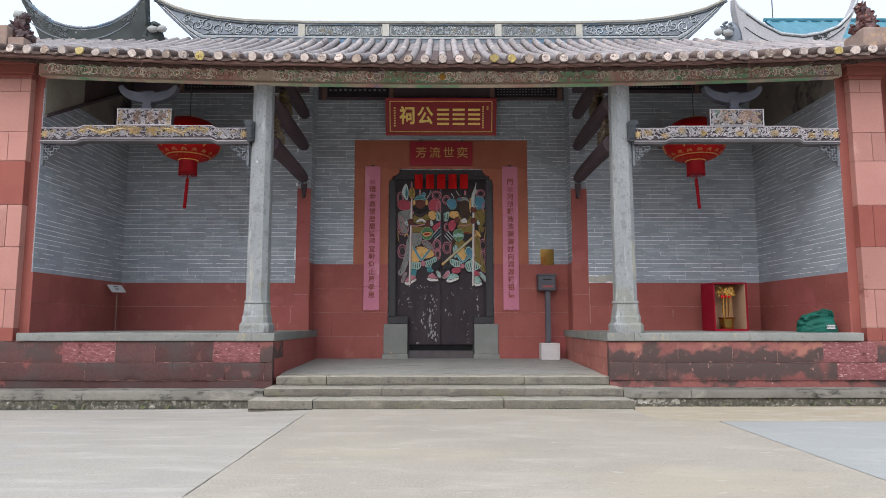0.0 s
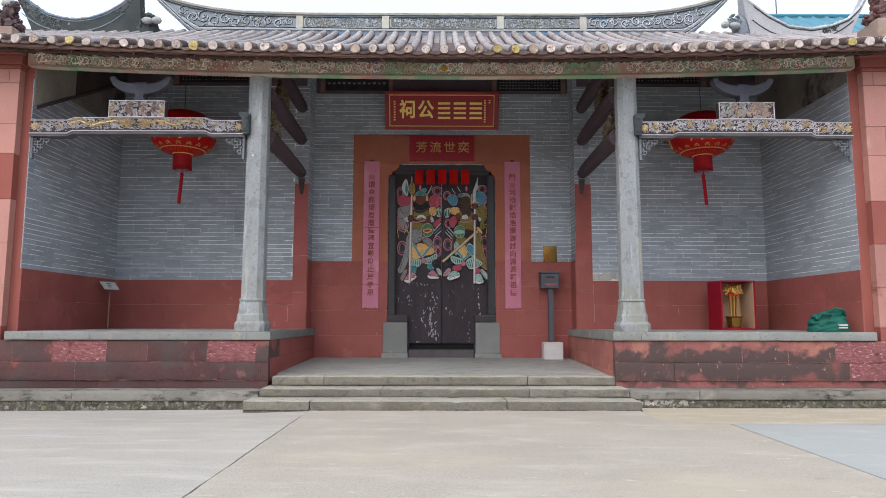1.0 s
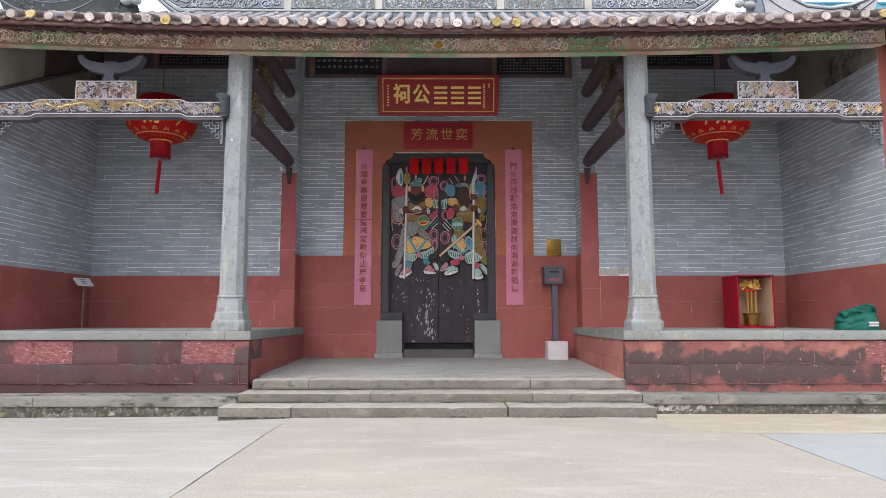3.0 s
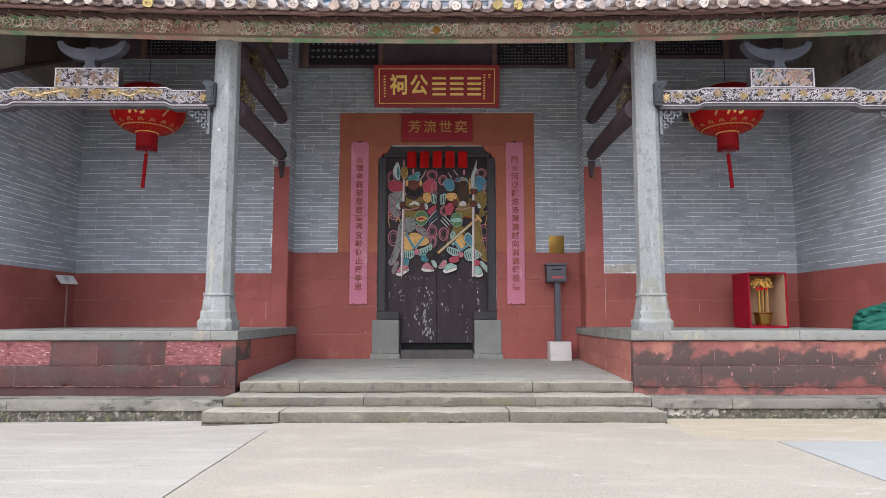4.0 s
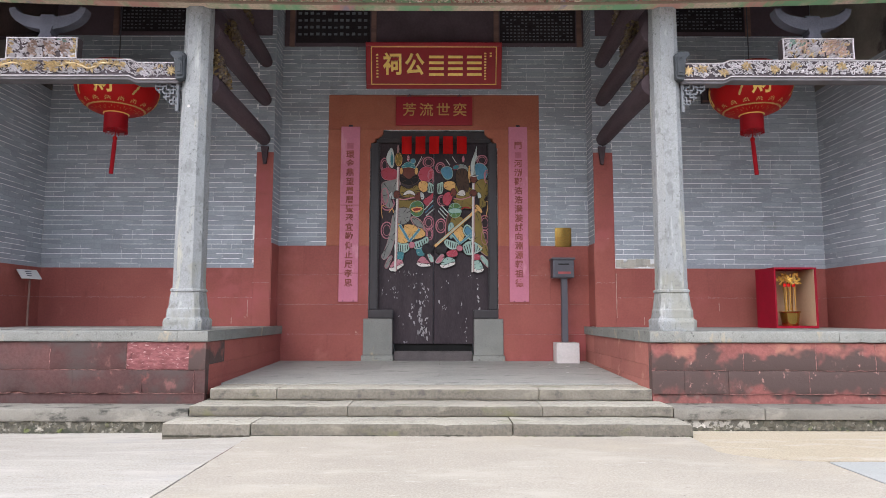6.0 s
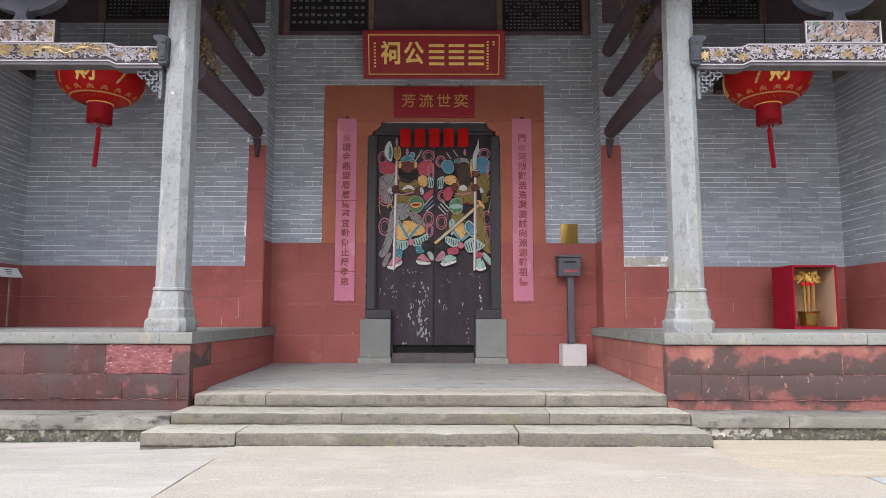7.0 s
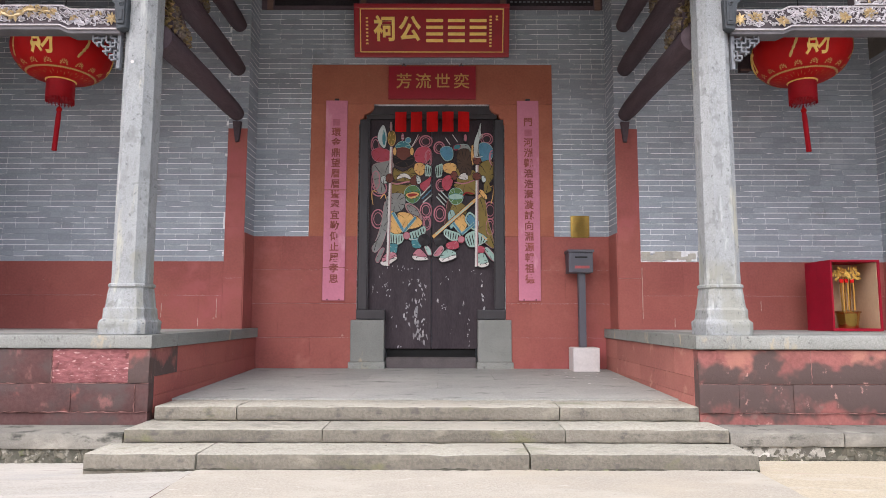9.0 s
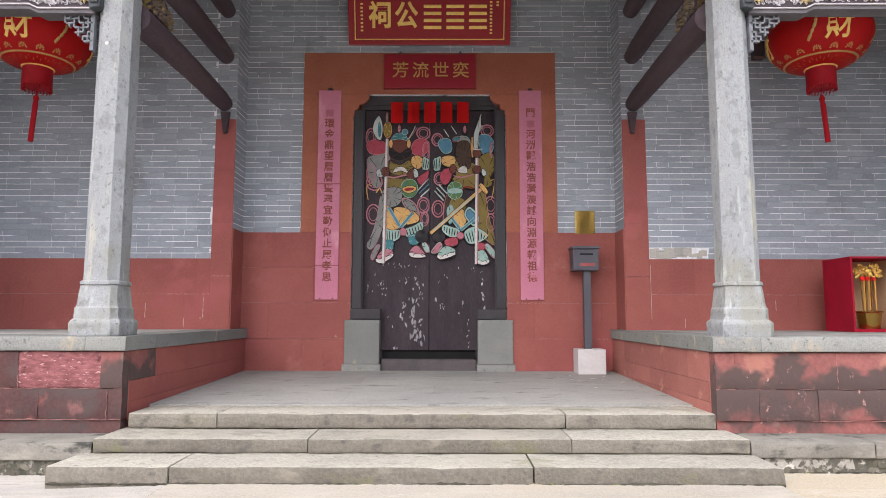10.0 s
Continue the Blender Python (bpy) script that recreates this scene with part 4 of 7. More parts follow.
    # moulded head of the pier
    for z0, z1, o in ((4.472, 4.53, 0.015), (4.532, 4.66, 0.04), (4.662, 4.79, 0.06)):
        lo, hi = sorted((s * (PIERX - o), s * (6.40 + o)))
        part("pier_cap", cube(lo, hi, FRONT - o, -2.7, z0 + rise(5.8) - 0.03, z1 + rise(5.8) - 0.03, 0.012), PIERRED, pier)
    # wing beyond the pier
    lo, hi = sorted((s * 6.36, s * 12))
    tagged(part("wall_wing_left" if s < 0 else "wall_wing_right", cube(lo, hi, -2.6, -2.3, 0, 5.0), PIERRED), "plain red wall of the adjoining wing", "wall", kind="structure")

# rear of the hall, closing the place
tagged(part("wall_rear", cube(-7, 7, 3.0, 3.3, 0, 6.0), BRICK), "plain grey wall behind the entrance", "wall", kind="structure")


# ---- columns ----
def column_bm(cx, cy, profile, chamfer):
    """A square shaft with cut corners from (half width, z) pairs."""
    bm = bmesh.new()
    rings = []
    for h, z in profile:
        c = chamfer * h
        o = [(h, h - c), (h - c, h), (-h + c, h), (-h, h - c), (-h, -h + c), (-h + c, -h), (h - c, -h), (h, -h + c)]
        rings.append([bm.verts.new((cx + x, cy + y, z)) for x, y in o])
    for a, b in zip(rings, rings[1:]):
        for k in range(8):
            bm.faces.new((a[k], a[(k + 1) % 8], b[(k + 1) % 8], b[k]))
    bm.faces.new(rings[0][::-1])
    bm.faces.new(rings[-1])
    return bm


def weathered(bm, amp, cuts=4):
    """Old dressed stone: the faces a little uneven, the edges nibbled."""
    bmesh.ops.subdivide_edges(bm, edges=bm.edges[:], cuts=cuts, use_grid_fill=True)
    for v in bm.verts:
        p = v.co * 1.0
        v.co += Vector((noise.noise(p * 11), noise.noise(p * 11 + Vector((9, 0, 0))), 0.5 * noise.noise(p * 11 + Vector((0, 9, 0))))) * amp
        v.co += Vector((noise.noise(p * 33), noise.noise(p * 33 + Vector((9, 0, 0))), 0)) * amp * 0.6
    return bm


COLX, COLY = 2.64, -2.88
for s in (-1, 1):
    col = thing("stone_column", ((-2.622 if s < 0 else COLX), COLY, PLAT), "tall grey granite column with cut corners on a moulded base", "column", "porch columns")
    base = [(0.206, PLAT), (0.208, PLAT + 0.10), (0.202, PLAT + 0.115), (0.182, PLAT + 0.135), (0.180, PLAT + 0.15), (0.178, PLAT + 0.22), (0.168, PLAT + 0.235), (0.160, PLAT + 0.30), (0.150, PLAT + 0.405)]
    part("base", weathered(column_bm((-2.622 if s < 0 else COLX), COLY, base, 0.24), 0.0055), COLUMN, col, soft=28)
    part("ring", column_bm((-2.622 if s < 0 else COLX), COLY, [(0.150, PLAT + 0.406), (0.163, PLAT + 0.415), (0.163, PLAT + 0.435), (0.152, PLAT + 0.446)], 0.36), COLUMN, col)
    part("shaft", weathered(column_bm((-2.622 if s < 0 else COLX), COLY, [(0.150 - 0.014 * k / 60, PLAT + 0.447 + (4.66 - PLAT - 0.447) * k / 60) for k in range(61)], 0.46), 0.0035, 1), COLUMN, col, soft=28)


# pale lime left in some joints of the red dado
def lime(wall, x, y, z0, z1, w=0.006):
    r = random.Random(int(x * 100))
    bm = bmesh.new()
    n = 8
    pts = [(x + r.uniform(-0.002, 0.002), y, z0 + (z1 - z0) * k / n) for k in range(n + 1)]
    tube(bm, pts, [w * r.uniform(0.3, 1) for _ in pts], 4, 0.5)
    part("joint_line", bm, LIME, wall)


bays = {o.name: o for o in scene.objects if o.name.startswith("wall_")}
for x, z0, z1 in ((2.70, 1.05, 1.70), (3.10, 0.95, 1.06), (4.2, 1.15, 1.28)):
    lime(bays["wall_bay_right"], x, BAY - 0.014, z0, z1)
for x, z0, z1 in ((-2.72, 1.06, 1.30), (-3.42, 1.06, 1.24), (-2.95, 0.95, 1.05)):
    lime(bays["wall_bay_left"], x, BAY - 0.014, z0, z1)
for x, z0, z1 in ((-1.75, 1.72, 1.98), (-1.82, 1.3, 1.5), (-1.70, 0.95, 1.18), (-1.66, 0.45, 0.72), (-2.3, 1.0, 1.2), (2.32, 1.0, 1.25)):
    lime(wall_north, x, -0.012, z0, z1, 0.005)

# ---- roof ----
EAVE_Y, EAVE_Z, RIDGE_Y, RIDGE_Z = -3.62, 4.63, 0.62, 6.80
ROOFX = 8.9


def roof_z(y):
    """The hollow slope of the roof from eaves to ridge."""
    f = (y - EAVE_Y) / (RIDGE_Y - EAVE_Y)
    return EAVE_Z + (RIDGE_Z - EAVE_Z) * (0.80 * f + 0.20 * f * f)


def lift(x, y):
    """The upward sweep of the eaves, which dies out towards the ridge."""
    return rise(x) * max(0.0, 1 - (y - EAVE_Y) / (RIDGE_Y - EAVE_Y))


YS = [EAVE_Y + (RIDGE_Y - EAVE_Y) * k / 12 for k in range(13)]
bm = bmesh.new()
xs = [-ROOFX + 2 * ROOFX * k / 40 for k in range(41)]
grids = []
for dz in (0.0, -0.07):
    grids.append([[bm.verts.new((x, y, roof_z(y) + lift(x, y) + dz)) for y in YS] for x in xs])
for g in grids:
    for i in range(40):
        for j in range(12):
            bm.faces.new((g[i][j], g[i + 1][j], g[i + 1][j + 1], g[i][j + 1]))
roof = tagged(part("roof", bm, TILE, soft=50), "sloping roof of grey barrel tiles with pale round tile ends", "roof", kind="structure")
bm = bmesh.new()
rv = [bm.verts.new(p) for p in ((-8.9, 0.6, 6.75), (8.9, 0.6, 6.75), (8.9, 5.0, 4.6), (-8.9, 5.0, 4.6), (-8.9, 0.6, 6.65), (8.9, 0.6, 6.65), (8.9, 5.0, 4.5), (-8.9, 5.0, 4.5))]
for q in ((0, 1, 2, 3), (7, 6, 5, 4), (0, 4, 5, 1), (1, 5, 6, 2), (2, 6, 7, 3), (3, 7, 4, 0)):
    bm.faces.new([rv[i] for i in q])
tagged(part("roof_rear", bm, TILE), "rear slope of the tiled roof", "roof", kind="structure")
bm = bmesh.new()
ca = [[bm.verts.new((x, y, roof_z(y) + lift(x, y) - 0.10 - d)) for d in (0, 0.03)] for x, y in ((-SIDE, -2.9), (SIDE, -2.9), (SIDE, 0.6), (-SIDE, 0.6))]
bm.faces.new([c[0] for c in ca])
bm.faces.new([c[1] for c in ca][::-1])
for k in range(4):
    bm.faces.new((ca[k][0], ca[k][1], ca[(k + 1) % 4][1], ca[(k + 1) % 4][0]))
tagged(part("ceiling", bm, RAFTER), "dark timber boarding under the roof", "ceiling", kind="structure")
PITCH = 0.2375
n = int(ROOFX / PITCH)
for k in range(-n, n + 1):
    x = k * PITCH + 0.02
    r = random.Random(k)
    pts = [(x + r.uniform(-0.006, 0.006), y, roof_z(y) + lift(x, y) + 0.045 + r.uniform(-0.006, 0.006)) for y in YS]
    bm = tube(bmesh.new(), pts, [0.058 + (0.0015 if i % 2 else 0) for i in range(13)], 10)
    part("barrel_tile_row", bm, TILE, roof, soft=60)
    # pan tiles between, darker than the barrel rows
    bm = bmesh.new()
    prev = None
    for y in YS:
        ring = [bm.verts.new((x + PITCH * f, y, roof_z(y) + lift(x, y) + 0.012 - 0.03 * math.sin(math.pi * (f - 0.2) / 0.6))) for f in (0.2, 0.35, 0.5, 0.65, 0.8)]
        if prev:
            for i in range(4):
                bm.faces.new((prev[i], prev[i + 1], ring[i + 1], ring[i]))
        prev = ring
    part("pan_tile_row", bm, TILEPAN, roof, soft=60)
    z = EAVE_Z + rise(x) + 0.035 + r.uniform(-0.008, 0.008)
    dx = r.uniform(-0.012, 0.012)
    bm = bmesh.new()
    tilt = Matrix.Rotation(radians(90 + r.uniform(-12, 12)), 4, "X") @ Matrix.Rotation(radians(r.uniform(-10, 10)), 4, "Y")
    size = r.uniform(0.84, 1.0)
    bmesh.ops.create_cone(bm, cap_ends=True, segments=16, radius1=0.058 * size, radius2=0.061 * size, depth=0.03, matrix=Matrix.Translation((x + dx, EAVE_Y - 0.012, z)) @ tilt)
    for v in bm.verts:
        v.co += Vector((noise.noise(v.co * 21), 0, noise.noise(v.co * 21 + Vector((5, 0, 0))))) * 0.016
    if r.random() < 0.55:
        for j in range(5):
            t = j * 1.257 + r.uniform(0, 1)
            leaf(bm, x + dx + 0.026 * math.cos(t), z + 0.026 * math.sin(t), EAVE_Y - 0.025, 0.022, t, 0.014)
    part("tile_end", bm, TILEYELLOW if k in (-21, -14, 3, 4, 23) else TILEDULL if k % 7 in (2, 5) else TILEEND, roof)
    # the eaves tile, darker than its row, and the lip of the pan tile beside it
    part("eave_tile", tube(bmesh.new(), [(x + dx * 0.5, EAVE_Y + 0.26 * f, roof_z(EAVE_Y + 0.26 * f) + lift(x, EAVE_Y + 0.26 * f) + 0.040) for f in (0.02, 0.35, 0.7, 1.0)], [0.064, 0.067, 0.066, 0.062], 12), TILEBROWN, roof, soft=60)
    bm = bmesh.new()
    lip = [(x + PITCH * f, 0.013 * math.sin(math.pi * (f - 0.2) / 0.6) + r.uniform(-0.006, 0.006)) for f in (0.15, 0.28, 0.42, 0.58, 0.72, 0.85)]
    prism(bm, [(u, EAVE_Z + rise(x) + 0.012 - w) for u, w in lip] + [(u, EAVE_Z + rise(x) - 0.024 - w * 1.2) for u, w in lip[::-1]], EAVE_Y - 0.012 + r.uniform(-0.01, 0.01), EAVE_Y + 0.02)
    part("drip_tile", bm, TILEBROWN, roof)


def swept_board(name, x0, x1, y0, y1, za, zb, material, wob=0.0, seed=0, n=48, tilt=0.0):
    """A board along the eaves that follows their curve."""
    r = random.Random(seed)
    bm = bmesh.new()
    rings = []
    for k in range(n + 1):
        x = x0 + (x1 - x0) * k / n
        w = r.uniform(-wob, wob)
        rings.append([bm.verts.new((x, y, z + rise(x))) for y, z in ((y0, za + w), (y1, za + w + tilt), (y1, zb + tilt), (y0, zb))])
    for a, b in zip(rings, rings[1:]):
        for k in range(4):
            bm.faces.new((a[k], a[(k + 1) % 4], b[(k + 1) % 4], b[k]))
    bm.faces.new(rings[0])
    bm.faces.new(rings[-1][::-1])
    return part(name, bm, material)


eave = swept_board("eave_board", -8.8, 8.8, EAVE_Y + 0.03, EAVE_Y + 0.06, EAVE_Z - 0.068, EAVE_Z - 0.02, FASCIA, 0.010, 3, 130)
tagged(eave, "weathered red-brown eaves board under the tile ends", "eaves board", kind="structure")
lath = swept_board("lath", -8.8, 8.8, EAVE_Y + 0.10, EAVE_Y + 0.13, EAVE_Z - 0.092, EAVE_Z - 0.055, FASCIADARK, 0.012, 8, 130)
lath.parent = eave
r = random.Random(44)
for k in range(84):
    x = -5.85 + 11.7 * k / 83 + r.uniform(-0.04, 0.04)
    m = r.uniform(-0.04, 0.04)
    z = EAVE_Z + rise(x)
    bm = tube(bmesh.new(), [(x - m, EAVE_Y + 0.05, z - 0.076 + r.uniform(-0.004, 0.004)), (x + m, EAVE_Y + 0.14, z - 0.082), (x + m, EAVE_Y + 0.34, z - 0.022)], [0.008, 0.012, 0.012], 6)
    part("batten_end", bm, FASCIADARK if k % 3 else FASCIA, eave)
soffit = swept_board("eave_soffit", -8.8, 8.8, EAVE_Y + 0.14, -3.02, EAVE_Z - 0.085, EAVE_Z - 0.05, FASCIADARK, tilt=0.21)
tagged(soffit, "dark boarding under the eaves", "soffit", kind="structure")
beam = swept_board("eave_beam", -SIDE - 0.05, SIDE + 0.05, -3.10, -2.96, 4.50, 4.715, mat("painted_beam", (0.56, 0.51, 0.36), (0.58, 0.43, 0.36), 1.3, 0.75, 0.3, 30, vary=0, mottle=0.4,
                   marks=(((0.23, 0.42, 0.24), 0.9, 0.45, 0.55, (1, 0.4, 0.4), 0, 0), ((0.52, 0.30, 0.25), 1.3, 0.50, 0.60, (1, 0.4, 0.4), 0, 0), ((0.34, 0.29, 0.36), 1.7, 0.58, 0.64, (1, 0.4, 0.4), 0, 0), ((0.36, 0.43, 0.26), 7, 0.56, 0.66, (1, 1, 1), 0, 0), ((0.34, 0.24, 0.19), 15, 0.62, 0.68, (1, 1, 1), 0, 0))))
tagged(beam, "carved eaves beam with faded green and russet paint and pale scrolls", "beam", kind="structure")

# scrolls and leaves carved on the eaves beam
def curved(p):
    return (p[0], p[1], p[2] + rise(p[0]))


r = random.Random(5)
for side, x0, x1 in (("left", -5.8, -2.55), ("middle", -2.5, 2.5), ("right", 2.55, 5.8)):
    bm, russet, green = bmesh.new(), bmesh.new(), bmesh.new()
    x = x0 + 0.1
    while x < x1 - 0.1:
        for _ in range(3):
            leaf(russet if r.random() < 0.4 else green, x + r.uniform(-0.06, 0.06), 4.61 + r.uniform(-0.085, 0.085), -3.101, r.uniform(0.016, 0.04), r.uniform(0, 6.28), 0.008, place=curved)
        scroll(russet, x + 0.02, 4.60 + r.uniform(-0.05, 0.05), -3.10, r.uniform(0.03, 0.06), r.uniform(0, 6.28), r.choice((-1, 1)), 0.009, 1.0, 10, place=curved)
        if math.sin(x * 2.3) + math.sin(x * 5.1 + 1) > -1.0:
            scroll(bm, x, 4.61 + r.uniform(-0.02, 0.02), -3.10, r.uniform(0.06, 0.088), r.uniform(0, 6.28), r.choice((-1, 1)), 0.0085, r.uniform(1.0, 1.5), place=curved)
            for _ in range(2):
                scroll(bm, x + r.uniform(-0.05, 0.05), 4.61 + r.uniform(-0.075, 0.075), -3.10, r.uniform(0.018, 0.04), r.uniform(0, 6.28), r.choice((-1, 1)), 0.006, 0.9, 9, place=curved)
        for _ in range(3):
            leaf(bm, x + r.uniform(-0.07, 0.07), 4.61 + r.uniform(-0.08, 0.08), -3.101, r.uniform(0.010, 0.022), r.uniform(0, 6.28), 0.010, place=curved)
        x += r.uniform(0.06, 0.095)
    part("scroll_carving", bm, BEAMRELIEF, beam, "faded cream scroll carving", "stuff")
    part("russet_carving", russet, BEAMRUSSET, beam, "faded russet leaf carving", "stuff")
    part("green_carving", green, BEAMGREEN, beam, "faded green leaf carving", "stuff")
for z0, z1 in ((4.497, 4.520), (4.698, 4.716)):
    bm = bmesh.new()
    n = 40
    rings = [[bm.verts.new((x, y, z + rise(x))) for y, z in ((-3.115, z0), (-3.09, z0), (-3.09, z1), (-3.115, z1))] for x in (-SIDE + 2 * SIDE * k / n for k in range(n + 1))]
    for a, b in zip(rings, rings[1:]):
        for k in range(4):
            bm.faces.new((a[k], a[(k + 1) % 4], b[(k + 1) % 4], b[k]))
    part("beam_edge", bm, TANEDGE, beam)
part("centre_boss", lathe(bmesh.new(), [(0.05, 0), (0.045, 0.012), (0.02, 0.02)], 14, 0, 0), OCHRE, beam, "small ochre sun disc").matrix_basis = Matrix.Translation((0.02, -3.10, 4.61)) @ Matrix.Rotation(radians(90), 4, "X")


# ---- ridges on the roof ----
def lerp(rows, x):
    for (a, u), (b, v) in zip(rows, rows[1:]):
        if x <= b:
            f = (x - a) / (b - a)
            return u + (v - u) * f
    return rows[-1][1]


ridge = thing("main_ridge", (0, RIDGE_Y, RIDGE_Z), "long boat-shaped roof ridge of blue-grey plaster with pale floral reliefs", "roof ridge")
TOP = [(0, 7.16), (2.7, 7.165), (4.0, 7.20), (4.6, 7.27), (5.1, 7.37), (5.5, 7.49), (5.92, 7.70)]
LOW = [(0, 6.70), (4.9, 6.74), (5.15, 6.92), (5.45, 7.20), (5.75, 7.48), (5.92, 7.68)]


def ridge_body(lift_top, lift_low, y0, y1, n=80, half=5.92):
    bm = bmesh.new()
    xs = [-half + 2 * half * k / n for k in range(n + 1)]
    rings = []
    for x in xs:
        t, b = lerp(TOP, abs(x)) + lift_top, lerp(LOW, abs(x)) + lift_low
        rings.append([bm.verts.new((x, y, z)) for y, z in ((y0, b), (y1, b), (y1, t), (y0, t))])
    for a, b in zip(rings, rings[1:]):
        for k in range(4):
            bm.faces.new((a[k], a[(k + 1) % 4], b[(k + 1) % 4], b[k]))
    bm.faces.new(rings[0])
    bm.faces.new(rings[-1][::-1])
    return bm


part("body", ridge_body(0, 0, RIDGE_Y - 0.12, RIDGE_Y + 0.12), RIDGE, ridge)


def along(points, radius, sides=5):
    return tube(bmesh.new(), points, radius, sides)


for off, rad, material in ((0.012, 0.030, CREAM), (-0.06, 0.014, RIDGEDARK)):
    part("moulding", along([(x, RIDGE_Y - 0.13, lerp(TOP, abs(x)) + off) for x in (-5.9 + 11.8 * k / 80 for k in range(81))], rad), material, ridge)
part("moulding", along([(x, RIDGE_Y - 0.13, lerp(LOW, abs(x)) + 0.13) for x in (-5.2 + 10.4 * k / 60 for k in range(61))], 0.022), RELIEF, ridge)
part("moulding", along([(x, RIDGE_Y - 0.13, lerp(LOW, abs(x)) + 0.165) for x in (-5.2 + 10.4 * k / 60 for k in range(61))], 0.010), RIDGEDARK, ridge)
for x in (-2.85, -1.13, 1.17, 2.83):
    part("panel_divider", cube(x - 0.07, x + 0.07, RIDGE_Y - 0.145, RIDGE_Y - 0.1, 6.87, 7.13, 0.008), CREAM, ridge)
for s in (-1, 1):
    for off in (0.05, 0.10):
        part("moulding", along([(s * x, RIDGE_Y - 0.13, lerp(LOW, x) + off) for x in (4.6 + 1.1 * k / 16 for k in range(17))], 0.012), RELIEF, ridge)
    part("moulding", along([(s * x, RIDGE_Y - 0.125, lerp(LOW, x) + 0.075) for x in (4.6 + 1.1 * k / 16 for k in range(17))], 0.013), RIDGEDARK, ridge)
r = random.Random(9)


def relief_pair(pale, dark, x, z, size, turn, hand, radius, turns=1.2):
    """A raised scroll with a dark, offset copy drawn as its shadow."""
    scroll(pale, x, z, RIDGE_Y - 0.126, size, turn, hand, radius, turns, 12)
    scroll(dark, x + 0.008, z - 0.012, RIDGE_Y - 0.116, size, turn, hand, radius * 1.3, turns, 12)


for x0, x1, kind in ((-5.30, -2.95, "vine"), (-2.75, -1.22, "flowers"), (-1.03, 1.07, "flowers"), (1.27, 2.73, "flowers"), (2.93, 5.30, "vine")):
    pale, dark, cream = bmesh.new(), bmesh.new(), bmesh.new()
    if kind == "flowers":
        zl, zh, c = 6.885, 7.105, 0.05
        loop = [(x0 + c, zl), (x1 - c, zl), (x1, zl + c), (x1, zh - c), (x1 - c, zh), (x0 + c, zh), (x0, zh - c), (x0, zl + c), (x0 + c, zl)]
        tube(cream, [(x, RIDGE_Y - 0.128, z) for x, z in loop], 0.009, 5)
        part("panel_ground", cube(x0 + 0.02, x1 - 0.02, RIDGE_Y - 0.123, RIDGE_Y - 0.11, zl + 0.01, zh - 0.01), RELIEFGREY, ridge)
        for _ in range(int((x1 - x0) * 95)):
            x, z = r.uniform(x0 + 0.06, x1 - 0.06), r.uniform(zl + 0.025, zh - 0.025)
            relief_pair(pale, dark, x, z, r.uniform(0.014, 0.034), r.uniform(0, 6.28), r.choice((-1, 1)), r.uniform(0.0045, 0.007), 1.0)
        for _ in range(int((x1 - x0) * 70)):
            leaf(pale, r.uniform(x0 + 0.05, x1 - 0.05), r.uniform(zl + 0.02, zh - 0.02), RIDGE_Y - 0.122, r.uniform(0.012, 0.028), r.uniform(0, 6.28), 0.03)
        for _ in range(3):
            fx, fz = r.uniform(x0 + 0.25, x1 - 0.25), r.uniform(zl + 0.07, zh - 0.07)
            for k in range(10):
                leaf(cream, fx + 0.035 * math.cos(k * 0.628), fz + 0.035 * math.sin(k * 0.628), RIDGE_Y - 0.128, 0.03, k * 0.628, 0.03)
    else:
        n = 11
        for k in range(n):
            x = x0 + (x1 - x0) * (k + 0.5) / n
            lo, hi = lerp(LOW, abs(x)) + 0.17, lerp(TOP, abs(x)) - 0.06
            mid, half = (lo + hi) / 2, max(0.04, (hi - lo) / 2)
            relief_pair(pale, dark, x, mid + 0.2 * half * (-1) ** k, half * 0.85, 1.57 * (-1) ** k, (-1) ** k, 0.012, 1.35)
            for _ in range(5):
                relief_pair(pale, dark, x + r.uniform(-0.12, 0.12), mid + r.uniform(-0.75, 0.75) * half, r.uniform(0.022, 0.05), r.uniform(0, 6.28), r.choice((-1, 1)), 0.007, 1.0)
            for _ in range(4):
                leaf(pale, x + r.uniform(-0.12, 0.12), mid + r.uniform(-0.8, 0.8) * half, RIDGE_Y - 0.122, r.uniform(0.02, 0.045), r.uniform(0, 6.28), 0.03)
    part("floral_relief", pale, RELIEF, ridge, "grey plaster flowers and scrolls", "stuff")
    part("relief_hollow", dark, RIDGEDARK, ridge, "dark scrolls drawn as the shadows of the flowers", "stuff")
    if kind == "flowers":
        part("panel_frame", cream, CREAM, ridge, "cream moulded frame with flowers", "stuff")
    else:
        cream.free()

